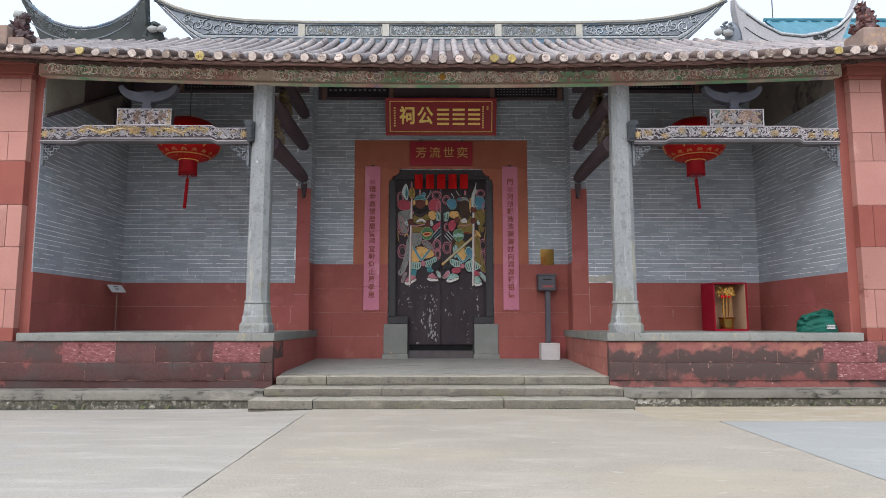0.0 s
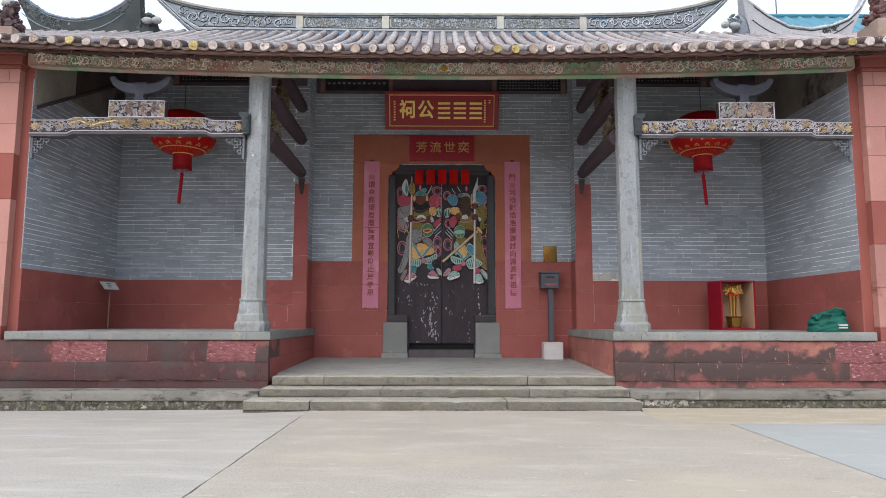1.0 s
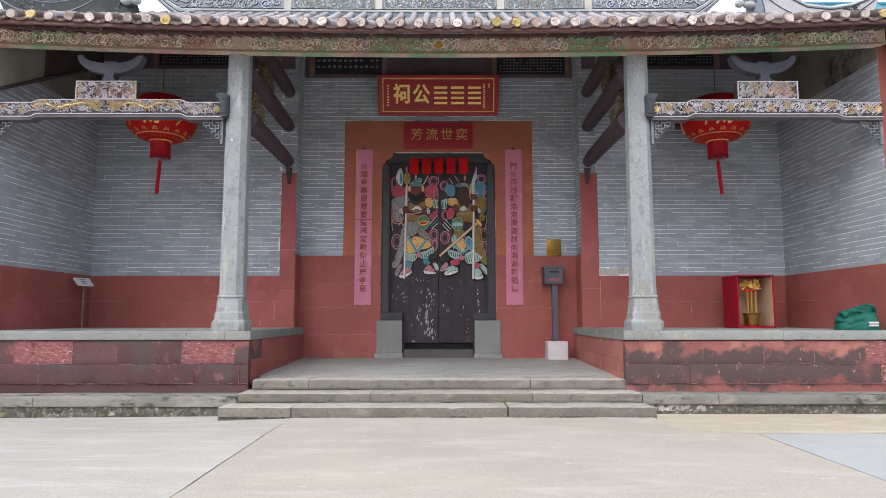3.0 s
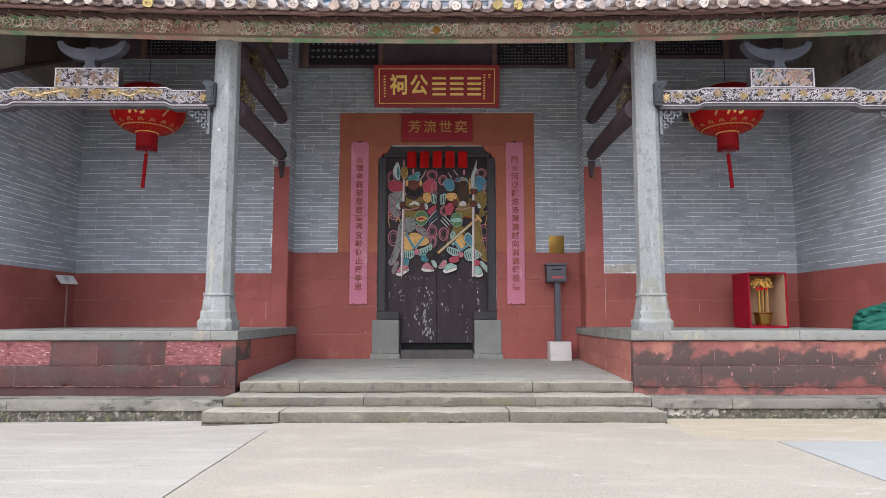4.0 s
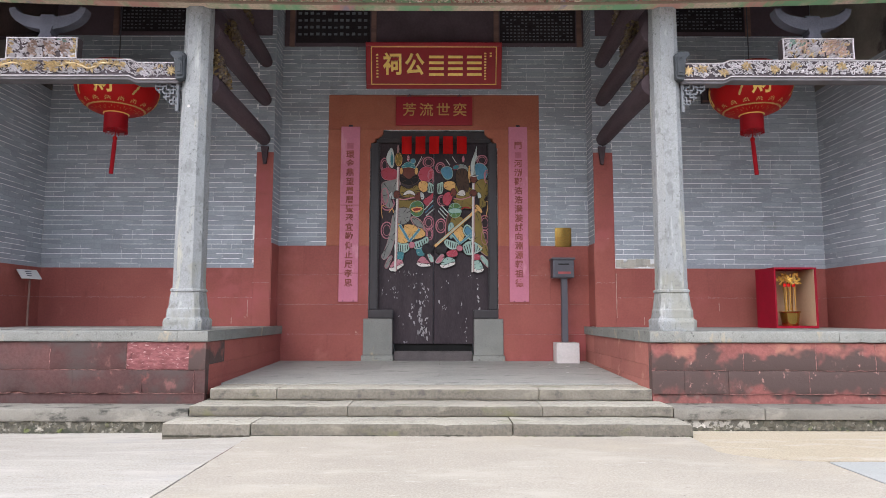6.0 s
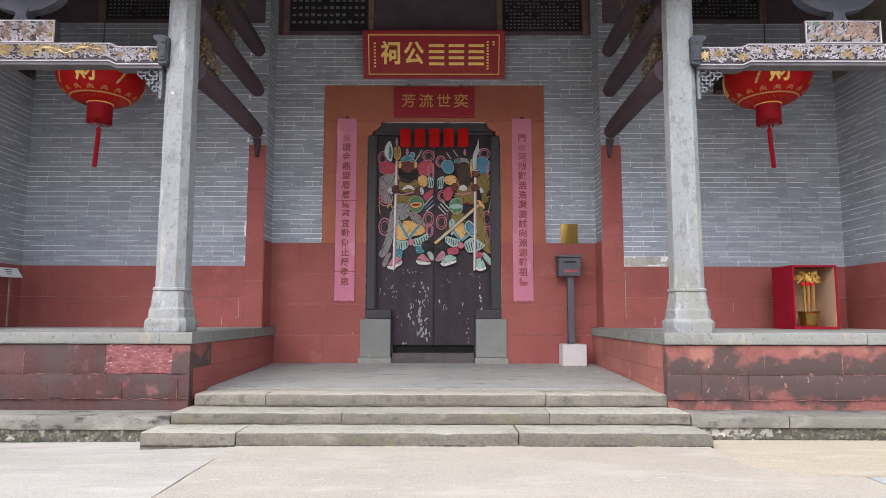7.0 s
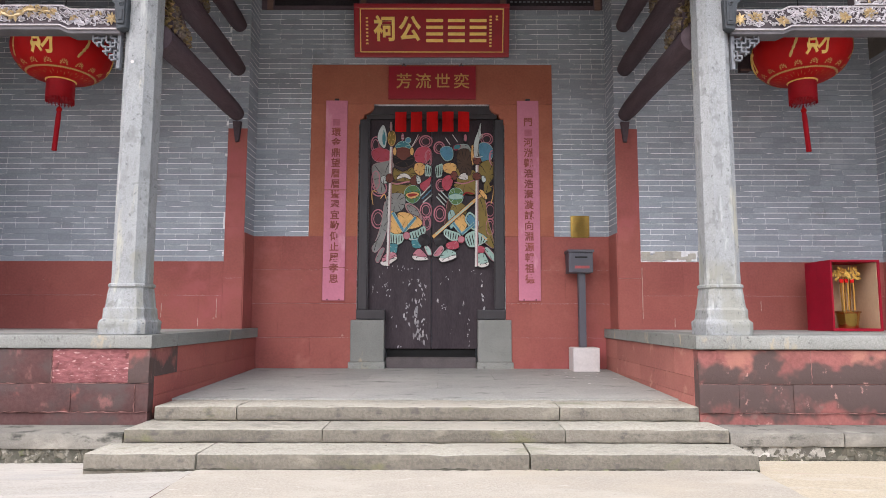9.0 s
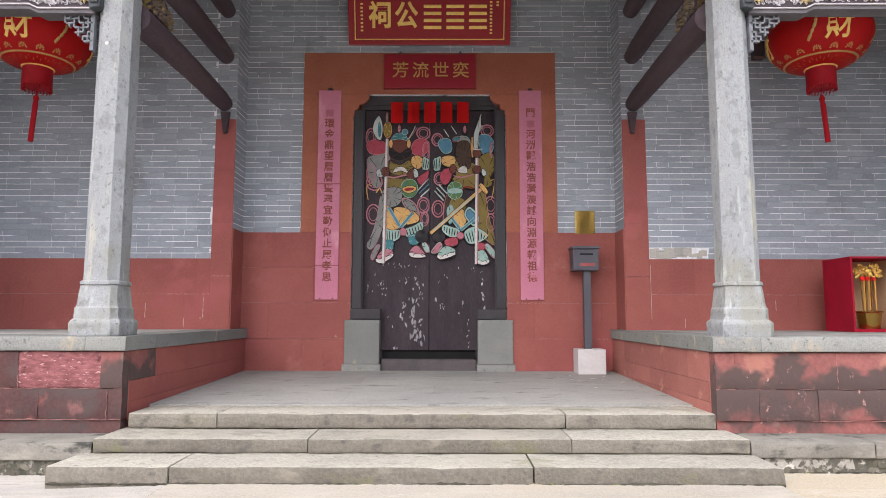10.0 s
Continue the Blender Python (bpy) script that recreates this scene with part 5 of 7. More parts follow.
# curved end ridges on both sides, each with a pair of melons
for s in (-1, 1):
    er = thing("end_ridge", (s * 7.2, 0.35, 6.4), "blackened crescent-shaped side ridge with curling tips" if s < 0 else "pale crescent-shaped side ridge with curling tips and dark reliefs", "roof ridge", "end ridges")
    if s < 0:
        top = [(5.98, 7.74), (6.05, 7.52), (6.14, 7.39), (6.31, 7.24), (6.59, 7.07), (6.87, 6.97), (7.16, 6.93), (7.44, 6.96), (7.73, 7.04), (8.01, 7.22), (8.2, 7.38), (8.34, 7.50), (8.5, 7.75)]
        inner = [(5.87, 6.40), (5.88, 6.71), (5.93, 7.13), (5.96, 7.48)]
        outer = [(8.44, 7.48), (8.2, 7.07), (8.05, 6.77), (7.92, 6.40)]
    else:
        top = [(5.95, 7.62), (5.99, 7.42), (6.14, 7.30), (6.43, 7.07), (6.83, 6.85), (7.28, 6.80), (7.68, 6.87), (8.02, 7.01), (8.25, 7.24), (8.38, 7.48), (8.48, 7.72)]
        inner = [(6.06, 6.40), (6.05, 6.75), (5.98, 7.10), (5.94, 7.40)]
        outer = [(8.42, 7.42), (8.29, 7.19), (8.08, 6.77), (7.94, 6.35)]
    part("body", prism(bmesh.new(), [(s * x, z) for x, z in inner + top + outer], 0.24, 0.46), RIDGEDARK if s < 0 else RIDGEPALE, er)
    lo, hi = top[0][0] + 0.03, top[-1][0] - 0.03
    xs = [lo + (hi - lo) * k / 44 for k in range(45)]
    part("rim", along([(s * x, 0.235, lerp(top, x) - 0.012) for x in xs], 0.020), RIDGE if s < 0 else RELIEF, er)
    part("rim_line", along([(s * x, 0.238, lerp(top, x) - 0.055) for x in xs[3:-3]], 0.012), RIDGE if s < 0 else RIDGEDARK, er)
    mid = (lo + hi) / 2 + (-0.1 if s > 0 else 0.0)
    part("belly_line", along([(s * x, 0.236, 6.60 + (0.07 if s < 0 else -0.02) + 0.40 * abs((x - mid) / 1.02) ** 2.4) for x in (mid - 1.0 + 2.0 * k / 40 for k in range(41))], 0.011), RIDGE if s < 0 else RIDGEDARK, er)
    bm = bmesh.new()
    for _ in range(110):
        x = r.uniform(7.5, 8.25) if s > 0 or r.random() < 0.8 else r.uniform(6.1, 6.4)
        z = lerp(top, x) - r.uniform(0.07, 0.24)
        if z > 6.66 + 0.4 * abs((x - mid) / 1.02) ** 2.4:
            scroll(bm, s * x, z, 0.235, r.uniform(0.02, 0.055), r.uniform(0, 6.28), r.choice((-1, 1)), 0.008, 1.0, 9)
    part("scroll_relief", bm, RELIEFGREY if s < 0 else RIDGEDARK, er, "curling plaster reliefs", "stuff")
    bm = bmesh.new()
    for k in range(160):
        x = r.uniform(lo + 0.1, hi - 0.1)
        leaf(bm, s * x, lerp(top, x) + 0.006, 0.25, r.uniform(0.012, 0.03), r.uniform(0, 3.1), 0.03)
    part("rim_ornament", bm, RELIEFGREY if s < 0 else RELIEF, er, "row of small plaster leaves along the rim", "stuff")
    mel = thing("melon_ornament", (s * 5.8, 0.2, 6.5), "pair of grey plaster melons on a leafy mound", "roof ornament", "melon ornaments")
    for cx, cz, tilt, w in ((5.72, 6.84, 24, 0.115), (5.54, 6.85, -20, 0.10)) if s < 0 else ((5.52, 6.80, 20, 0.085), (5.70, 6.78, -18, 0.12)):
        bm = bmesh.new()
        bmesh.ops.create_uvsphere(bm, u_segments=18, v_segments=9, radius=1, matrix=Matrix.Translation((s * cx, 0.12, cz)) @ Matrix.Rotation(radians(tilt * -s), 4, "Y") @ Matrix.Rotation(radians(90), 4, "Y"))
        hub = Vector((s * cx, 0.12, cz))
        for v in bm.verts:
            q = v.co - hub
            q *= 1 - 0.07 * (1 + math.cos(9 * math.atan2(q.y, q.z)))
            v.co = hub + Vector((q.x * w, q.y * 0.075, q.z * 0.075))
        part("melon", bm, MELON, mel, soft=60)
    bm = bmesh.new()
    bmesh.ops.create_icosphere(bm, subdivisions=3, radius=1, matrix=Matrix.Translation((s * (5.78 if s < 0 else 5.88), 0.30, 6.72)) @ Matrix.Diagonal((0.20 if s < 0 else 0.15, 0.14, 0.36, 1)))
    for v in bm.verts:
        v.co += Vector((noise.noise(v.co * 9), 0, noise.noise(v.co * 9 + Vector((7, 0, 0))))) * 0.05
    for k in range(16):
        leaf(bm, s * (5.76 + r.uniform(-0.16, 0.12)), 6.86 + r.uniform(-0.12, 0.16), 0.16, r.uniform(0.04, 0.09), r.uniform(0, 6.28), 0.06)
    part("leaf_mound", bm, RIDGEDARK if s < 0 else RIDGE, mel)

# glazed beasts on the roof corners
for s in (-1, 1):
    ped = thing("corner_pedestal", (s * 6.2, -3.2, 4.86), "weathered plastered block on the roof corner", "pedestal", "corner pedestals")
    if s < 0:
        part("block", cube(-6.47, -6.13, -3.42, -2.95, 4.86, 5.25, 0.02), PEDESTAL, ped)
        part("foot", cube(-6.128, -5.90, -3.40, -2.95, 4.86, 5.075, 0.015), PEDESTAL, ped)
    else:
        part("block", cube(6.00, 6.34, -3.42, -2.95, 4.86, 5.24, 0.03), PEDESTAL, ped)
    r = random.Random(31 + s)
    bm = bmesh.new()
    cx, cz = (-6.08, 5.06) if s < 0 else (6.17, 5.215)
    forms = ((0.03, 0.10, 0.13, 0.13, 0.12), (0, 0.26, 0.10, 0.12, 0.10), (-0.04 * s, 0.38, 0.075, 0.08, 0.08), (-0.13 * s, 0.08, 0.09, 0.07, 0.08), (0.10 * s, 0.22, 0.06, 0.10, 0.06))
    for dx, dz, a, b, d in forms:
        bmesh.ops.create_icosphere(bm, subdivisions=3, radius=1, matrix=Matrix.Translation((cx + dx, -3.2, cz + dz)) @ Matrix.Diagonal((a, d, b, 1)))
    for v in bm.verts:
        q = v.co
        k = noise.noise(q * 17) * 0.045 + noise.noise(q * 40) * 0.03
        v.co = q + (q - Vector((cx, -3.2, cz + 0.2))).normalized() * k
    for k in range(70):
        dx, dz, a, b, d = r.choice(forms)
        t = r.uniform(0, 6.28)
        x, z = cx + dx + a * 0.95 * math.cos(t), cz + dz + b * 0.95 * math.sin(t)
        if z > cz:
            leaf(bm, x, z, -3.2 - d * r.uniform(0, 0.9), r.uniform(0.025, 0.06), t + r.uniform(-0.6, 0.6), 0.03)
    beast = tagged(part("roof_beast", bm, RUST if s > 0 else DARKGLAZE, soft=35), "small rust-brown glazed beast on the roof corner" if s > 0 else "small dark maroon glazed beast with a worn grey head", "roof ornament", "roof beasts")
    if s < 0:
        bm = bmesh.new()
        bmesh.ops.create_icosphere(bm, subdivisions=3, radius=1, matrix=Matrix.Translation((cx - 0.02, -3.22, cz + 0.42)) @ Matrix.Diagonal((0.088, 0.08, 0.068, 1)))
        for v in bm.verts:
            v.co += Vector((0, 0, noise.noise(v.co * 15) * 0.03))
        part("head", bm, MELON, beast, "worn grey head", soft=60)

# ---- behind the hall ----
shed = thing("neighbouring_building", (13, 12, 0), "building with a blue sheet metal roof behind the hall", "building")
part("wall", cube(14.2, 32, 11.2, 16, 0, 10.9), CREAM, shed)
bm = bmesh.new()
n = 320
rings = []
for k in range(n + 1):
    x = 13.75 + 18 * k / n
    z = 0.07 * max(0.0, math.sin(k * math.pi / 5)) ** 2
    rings.append([bm.verts.new((x, 11.0, 11.1 + z)), bm.verts.new((x, 14.0, 13.75 + z)), bm.verts.new((x, 14.0, 13.66)), bm.verts.new((x, 11.0, 11.02))])
for a, b in zip(rings, rings[1:]):
    for k in range(4):
        bm.faces.new((a[k], a[(k + 1) % 4], b[(k + 1) % 4], b[k]))
part("ridge_cap", tube(bmesh.new(), [(13.7, 14.0, 13.8), (31.8, 14.0, 13.8)], 0.09, 8), BLUEMETAL, shed)
part("roof", bm, BLUEMETAL, shed, "blue sheet metal")
for x, z in ((12.65, 16.0), (14.25, 15.6)):
    tagged(part("antenna_pole", tube(bmesh.new(), [(x, 14.3, 0), (x, 14.3, z)], 0.025, 6), GREYSTEEL), "thin grey pole on the roof behind", "pole", "roof poles")

# ---- side bay lintels and their carvings ----
for s in (-1, 1):
    lin = thing("carved_lintel", (s * 4.3, -3.0, 3.70), "carved stone lintel with gilded dragons between column and pier" if s < 0 else "carved stone lintel with gilded birds between column and pier", "lintel", "carved lintels")
    up = [(2.78, 3.868), (3.25, 3.868), (3.33, 3.905), (5.20, 3.905), (5.28, 3.868), (5.80, 3.868)]
    dn = [(2.78, 3.668), (3.25, 3.668), (3.33, 3.705), (5.20, 3.705), (5.28, 3.668), (5.80, 3.668)]
    part("ground_panel", prism(bmesh.new(), [(s * x, z) for x, z in up] + [(s * x, z) for x, z in dn[::-1]], -3.02, -2.90), CARVED, lin)
    part("upper_rim", along([(s * x, -3.015, z - 0.003) for x, z in up], 0.011), CARVERIM, lin)
    bm = prism(bmesh.new(), [(s * x, z + 0.013) for x, z in dn] + [(s * x, z) for x, z in dn[::-1]], -3.045, -2.88)
    part("lower_rim", bm, CARVERIM, lin)
    # strip below the rim; its shade is put into a darker stone colour
    part("underside", prism(bmesh.new(), [(s * x, z - 0.001) for x, z in dn] + [(s * x, z - 0.034) for x, z in dn[::-1]], -3.03, -2.88), UNDERSIDE, lin, "plain underside with shade in its colour")
    r = random.Random(70 + s)
    gold, pale = bmesh.new(), bmesh.new()

    def shift(x):
        return 0.035 if 3.3 < abs(x) < 5.25 else 0.0
    # gilt bodies wind along the panel
    if s < 0:
        for c0, c1, d in ((3.42, 4.20, 1), (5.22, 4.44, -1)):
            pts = [(s * (c0 + (c1 - c0) * k / 46), -3.035 - 0.008 * math.cos(k * 0.55), 3.79 + shift(4) + 0.030 * math.sin(k * 0.21 + 0.4 + 0.8 * math.sin(k * 0.13 + c0)) + 0.004 * math.sin(k * 1.1)) for k in range(47)]
            tube(gold, pts, [0.006 + 0.011 * math.sin(math.pi * min(1, (k + 4) / 50)) * (0.7 + 0.3 * math.sin(k * 0.8)) for k in range(47)], 6)
            for k, p in enumerate(pts):
                if k % 2 == 0:
                    leaf(gold, p[0], p[2] + 0.022, -3.035, 0.020, r.uniform(1.0, 2.2), 0.02)
                if k % 4 == 0:
                    for q in range(5):
                        leaf(gold, p[0] + r.uniform(-0.03, 0.03), p[2] + r.uniform(-0.045, 0.045), -3.03, r.uniform(0.018, 0.04), r.uniform(0, 6.28), 0.028)
            for k in range(40):
                leaf(gold, s * (c1 + r.uniform(-0.07, 0.07)), 3.79 + shift(4) + r.uniform(-0.05, 0.05), -3.035, r.uniform(0.012, 0.035), r.uniform(0, 6.28), 0.03)
    for k in range(11 if s > 0 else 5):
        c = (3.02 + 0.262 * k if s > 0 else (3.0, 3.22, 4.32, 5.38, 5.6)[k]) + r.uniform(-0.04, 0.04)
        up_down = 0.018 * (-1) ** k
        for q in range(9 if s > 0 else 4):
            f = q / 9 * 6.28
            leaf(gold, s * (c + 0.045 * math.cos(f) * r.uniform(0.4, 1.3)), 3.78 + up_down + shift(c) + 0.028 * math.sin(f), -3.03, r.uniform(0.018, 0.038), f + r.uniform(-0.5, 0.5), 0.03)
    for k in range(820):
        c = r.uniform(2.86, 5.76)
        z = 3.78 + shift(c) + r.uniform(-0.062, 0.075)
        if k % 3 == 0:
            leaf(pale, s * c, z, -3.022, r.uniform(0.012, 0.026), r.uniform(0, 3.14), 0.026)
        elif k % 3 == 1:
            scroll(pale, s * c, z, -3.022, r.uniform(0.014, 0.03), r.uniform(0, 6.28), r.choice((-1, 1)), 0.0055, 0.7, 7)
        else:
            t = r.uniform(-0.5, 0.5)
            tube(pale, [(s * c + 0.045 * u * math.cos(t), -3.026, z + 0.045 * u * math.sin(t) + 0.012 * math.sin(u * 3 + c)) for u in (-0.5, -0.2, 0.1, 0.4, 0.7)], 0.0042, 4)
    part("gilded_relief", gold, CARVEGOLD, lin, "gilded raised figures of animals", "stuff")
    part("pale_relief", pale, CARVEPALE, lin, "pale cloud and leaf carving", "stuff")
    for c in (2.86, 5.74):
        bm = bmesh.new()
        for k in range(8):
            leaf(bm, s * c + 0.03 * math.cos(k * 0.785), 3.775 + 0.03 * math.sin(k * 0.785), -3.035, 0.035, k * 0.785, 0.02)
        part("rosette", bm, CARVEGOLD, lin)
    # carved block on the lintel
    blk = thing("carved_block", (s * 4.315, -2.98, 3.91), "carved and painted stone block standing on the lintel", "carving", "carved blocks")
    part("body", cube(*sorted((s * 3.92, s * 4.71)), -3.02, -2.92, 3.908, 4.155, 0.006), BLOCKGROUND, blk)
    spots = [(4.06, 4.03), (4.22, 4.02), (4.42, 4.03), (4.58, 4.02), (4.14, 4.08), (4.50, 4.09)]
    for nm, m, n in (("pink_relief", CARVEPINK, 150), ("pale_relief", CARVEPALE, 170), ("gilded_relief", CARVEGOLD, 40), ("green_relief", CARVEGREEN, 14 if s > 0 else 4)):
        bm = bmesh.new()
        for k in range(n):
            if nm == "pink_relief":
                q = r.choice(spots[:3] if s < 0 else spots[2:])
                c, z = q[0] + r.gauss(0, 0.03), min(4.12, max(3.94, q[1] + r.gauss(0, 0.04)))
            elif nm == "gilded_relief" and s < 0:
                c, z = r.choice((3.96, 4.66)) + r.uniform(-0.02, 0.02), r.uniform(3.93, 4.13)
            elif nm == "green_relief":
                c, z = 4.08 + r.uniform(-0.1, 0.1), 4.09 + r.uniform(-0.03, 0.04)
            else:
                c, z = r.uniform(3.95, 4.68), r.uniform(3.93, 4.135)
            if k % 4:
                leaf(bm, s * c, z, -3.02, r.uniform(0.014, 0.045), r.uniform(0, 6.28), r.uniform(0.025, 0.06))
            else:
                scroll(bm, s * c, z, -3.03, r.uniform(0.012, 0.028), r.uniform(0, 6.28), 1, 0.006, 0.9, 8)
        part(nm, bm, m, blk, "", "stuff")
    bm = bmesh.new()
    for z in (3.918, 4.147):
        box(bm, *sorted((s * 3.92, s * 4.71)), -3.04, -3.01, z - 0.004, z + 0.004)
    for c in (3.928, 4.702):
        box(bm, *sorted((s * (c - 0.004), s * (c + 0.004))), -3.04, -3.01, 3.918, 4.147)
    part("rim", bm, CARVEPALE, blk)
    # crescent bracket over the block
    cr = thing("crescent_bracket", (s * 4.30, -2.97, 4.156), "pale grey stone crescent bracket on a flared foot", "bracket", "crescent brackets")
    outer = [(0.43 * math.cos(a), 4.51 + 0.25 * math.sin(a)) for a in (math.pi + math.pi * k / 20 for k in range(21))]
    inner = [(0.36 * math.cos(a), 4.52 + 0.115 * math.sin(a)) for a in (2 * math.pi - math.pi * k / 20 for k in range(21))]
    part("crescent", prism(bmesh.new(), [(s * 4.30 + x, z) for x, z in outer + inner], -3.0, -2.88), CRESCENT, cr, soft=30)
    part("foot", prism(bmesh.new(), [(s * 4.30 + x, z) for x, z in ((-0.085, 4.157), (0.085, 4.157), (0.055, 4.22), (0.075, 4.29), (-0.075, 4.29), (-0.055, 4.22))], -3.012, -2.87), CRESCENT, cr)
    part("inner_block", cube(*sorted((s * 4.22, s * 4.38)), -2.99, -2.89, 4.38, 4.44, 0.01), CRESCENT, cr)
    # openwork brackets under both ends
    for c, d in ((2.80, 1), (5.79, -1)):
        ob = thing("openwork_bracket", (s * c, -2.96, 3.66), "grey openwork stone bracket under the lintel's end", "bracket", "openwork brackets")
        bm = bmesh.new()
        w = 0.040
        for i in range(8):
            for j in range(8 - i):
                x0, z1 = c + d * i * w, 3.655 - j * w
                if (i * 3 + j * 5) % 4 != 3:
                    box(bm, *sorted((s * x0, s * (x0 + d * w))), -2.99 + 0.01 * ((i + j) % 2), -2.95, z1 - w * 0.36, z1)
                if (i + j * 2) % 3 != 1:
                    box(bm, *sorted((s * x0, s * (x0 + d * w * 0.34))), -2.985, -2.95, z1 - w, z1)
        box(bm, *sorted((s * (c - d * 0.01), s * (c + d * 0.02))), -2.99, -2.94, 3.655 - 8.3 * w, 3.655)
        part("fretwork", bm, BRACKET, ob, "", "stuff")
    # dark carved tenon head on the column
    dk = thing("tenon_head", (s * 2.77, -3.03, 3.66), "dark carved stone block on the corner of the column", "carving", "tenon heads")
    bm = prism(bmesh.new(), [(s * x, z) for x, z in ((2.705, 3.67), (2.795, 3.655), (2.80, 3.73), (2.815, 3.90), (2.865, 3.935), (2.86, 3.972), (2.79, 3.985), (2.75, 3.965), (2.70, 3.955))], -3.08, -2.98)
    bmesh.ops.bevel(bm, geom=bm.edges[:], offset=0.006, segments=1, affect="EDGES")
    part("body", bm, DARKSTONE, dk)
    bm = bmesh.new()
    box(bm, *sorted((s * 2.718, s * 2.785)), -3.098, -3.07, 3.70, 3.93, 0.008)
    box(bm, *sorted((s * 2.732, s * 2.772)), -3.106, -3.09, 3.73, 3.83, 0.006)
    scroll(bm, s * 2.752, 3.885, -3.098, 0.024, 0.5, s, 0.008, 1.1, 10)
    part("relief", bm, DARKSTONE, dk)

# ---- porch beams from columns to wall ----
for s in (-1, 1):
    bx = 2.55
    for z, rad, y0 in ((3.72, 0.118, -2.76), (4.33, 0.118, -2.80), (4.93, 0.115, -2.4)):
        bb = thing("porch_beam", (s * bx, -1.6, z), "dark round timber beam running from column to wall", "beam", "porch beams")
        pts = [(s * bx, y0 + (BAY + 0.02 - y0) * k / 10, z + 0.02 * math.sin(k / 10 * math.pi)) for k in range(11)]
        part("log", tube(bmesh.new(), pts, [rad * (1.1 - 0.02 * k) for k in range(10)] + [rad * 0.8], 14), TIMBER, bb, soft=50)
    for z, y, h, dep in ((4.03, -2.36, 0.15, 0.23), (4.64, -1.88, 0.15, 0.21), (5.2, -1.5, 0.13, 0.16)):
        cv = thing("gilded_bracket", (s * bx, y, z - h), "carved bracket with tarnished gilding between the porch beams", "bracket", "gilded brackets")
        # a wedge that rests on the lower beam and thins out towards the wall
        side = [(y - dep, z - h), (y + dep * 0.85, z - h), (y + dep, z - h * 0.55), (y + dep * 0.45, z + h * 0.35), (y - dep * 0.2, z + h * 0.9), (y - dep, z + h)]
        bm = bmesh.new()
        a = [bm.verts.new((s * bx - 0.045, p, q)) for p, q in side]
        b = [bm.verts.new((s * bx + 0.045, p, q)) for p, q in side]
        bm.faces.new(a)
        bm.faces.new(b[::-1])
        for k in range(6):
            bm.faces.new((a[k], b[k], b[(k + 1) % 6], a[(k + 1) % 6]))
        part("block", bm, TIMBER, cv)
        gilt, grey = bmesh.new(), bmesh.new()
        r = random.Random(int(z * 100))
        for k in range(110):
            f = r.random()
            yy = y + dep * (2 * f - 1)
            zz = z - h + 2 * h * r.random() * (1 - 0.62 * f)
            for sd in (-1, 1):
                p = Matrix.Translation((s * bx + sd * 0.046, yy, zz)) @ Matrix.Rotation(radians(90 * sd), 4, "Z")
                to = lambda q, p=p: p @ Vector(q)
                if k % 3:
                    leaf(gilt if k % 2 else grey, 0, 0, 0, r.uniform(0.015, 0.036), r.uniform(0, 6.28), 0.035, place=to)
                else:
                    scroll(gilt if k % 4 == 0 else grey, 0, 0, 0, r.uniform(0.02, 0.04), r.uniform(0, 6.28), r.choice((-1, 1)), 0.010, 0.9, 9, place=to)
        for k in range(30):
            leaf(gilt, s * bx + r.uniform(-0.05, 0.05), z + r.uniform(-h, h), y - dep - 0.005, r.uniform(0.02, 0.04), r.uniform(0, 6.28), 0.05)
        part("gilded_carving", gilt, OLDGILT, cv, "tarnished gilded leaves", "stuff")
        part("bare_carving", grey, BAREWOOD, cv, "bare leaves that lost their gilding", "stuff")
    cb = thing("beam_corbel", (s * 2.53, BAY - 0.06, 3.30), "small dark timber corbel under the beam's end", "corbel", "beam corbels")
    part("body", prism(bmesh.new(), [(s * x, z) for x, z in ((2.50, 3.34), (2.54, 3.33), (2.58, 3.60), (2.47, 3.60))], BAY - 0.07, BAY - 0.015), TIMBER, cb)

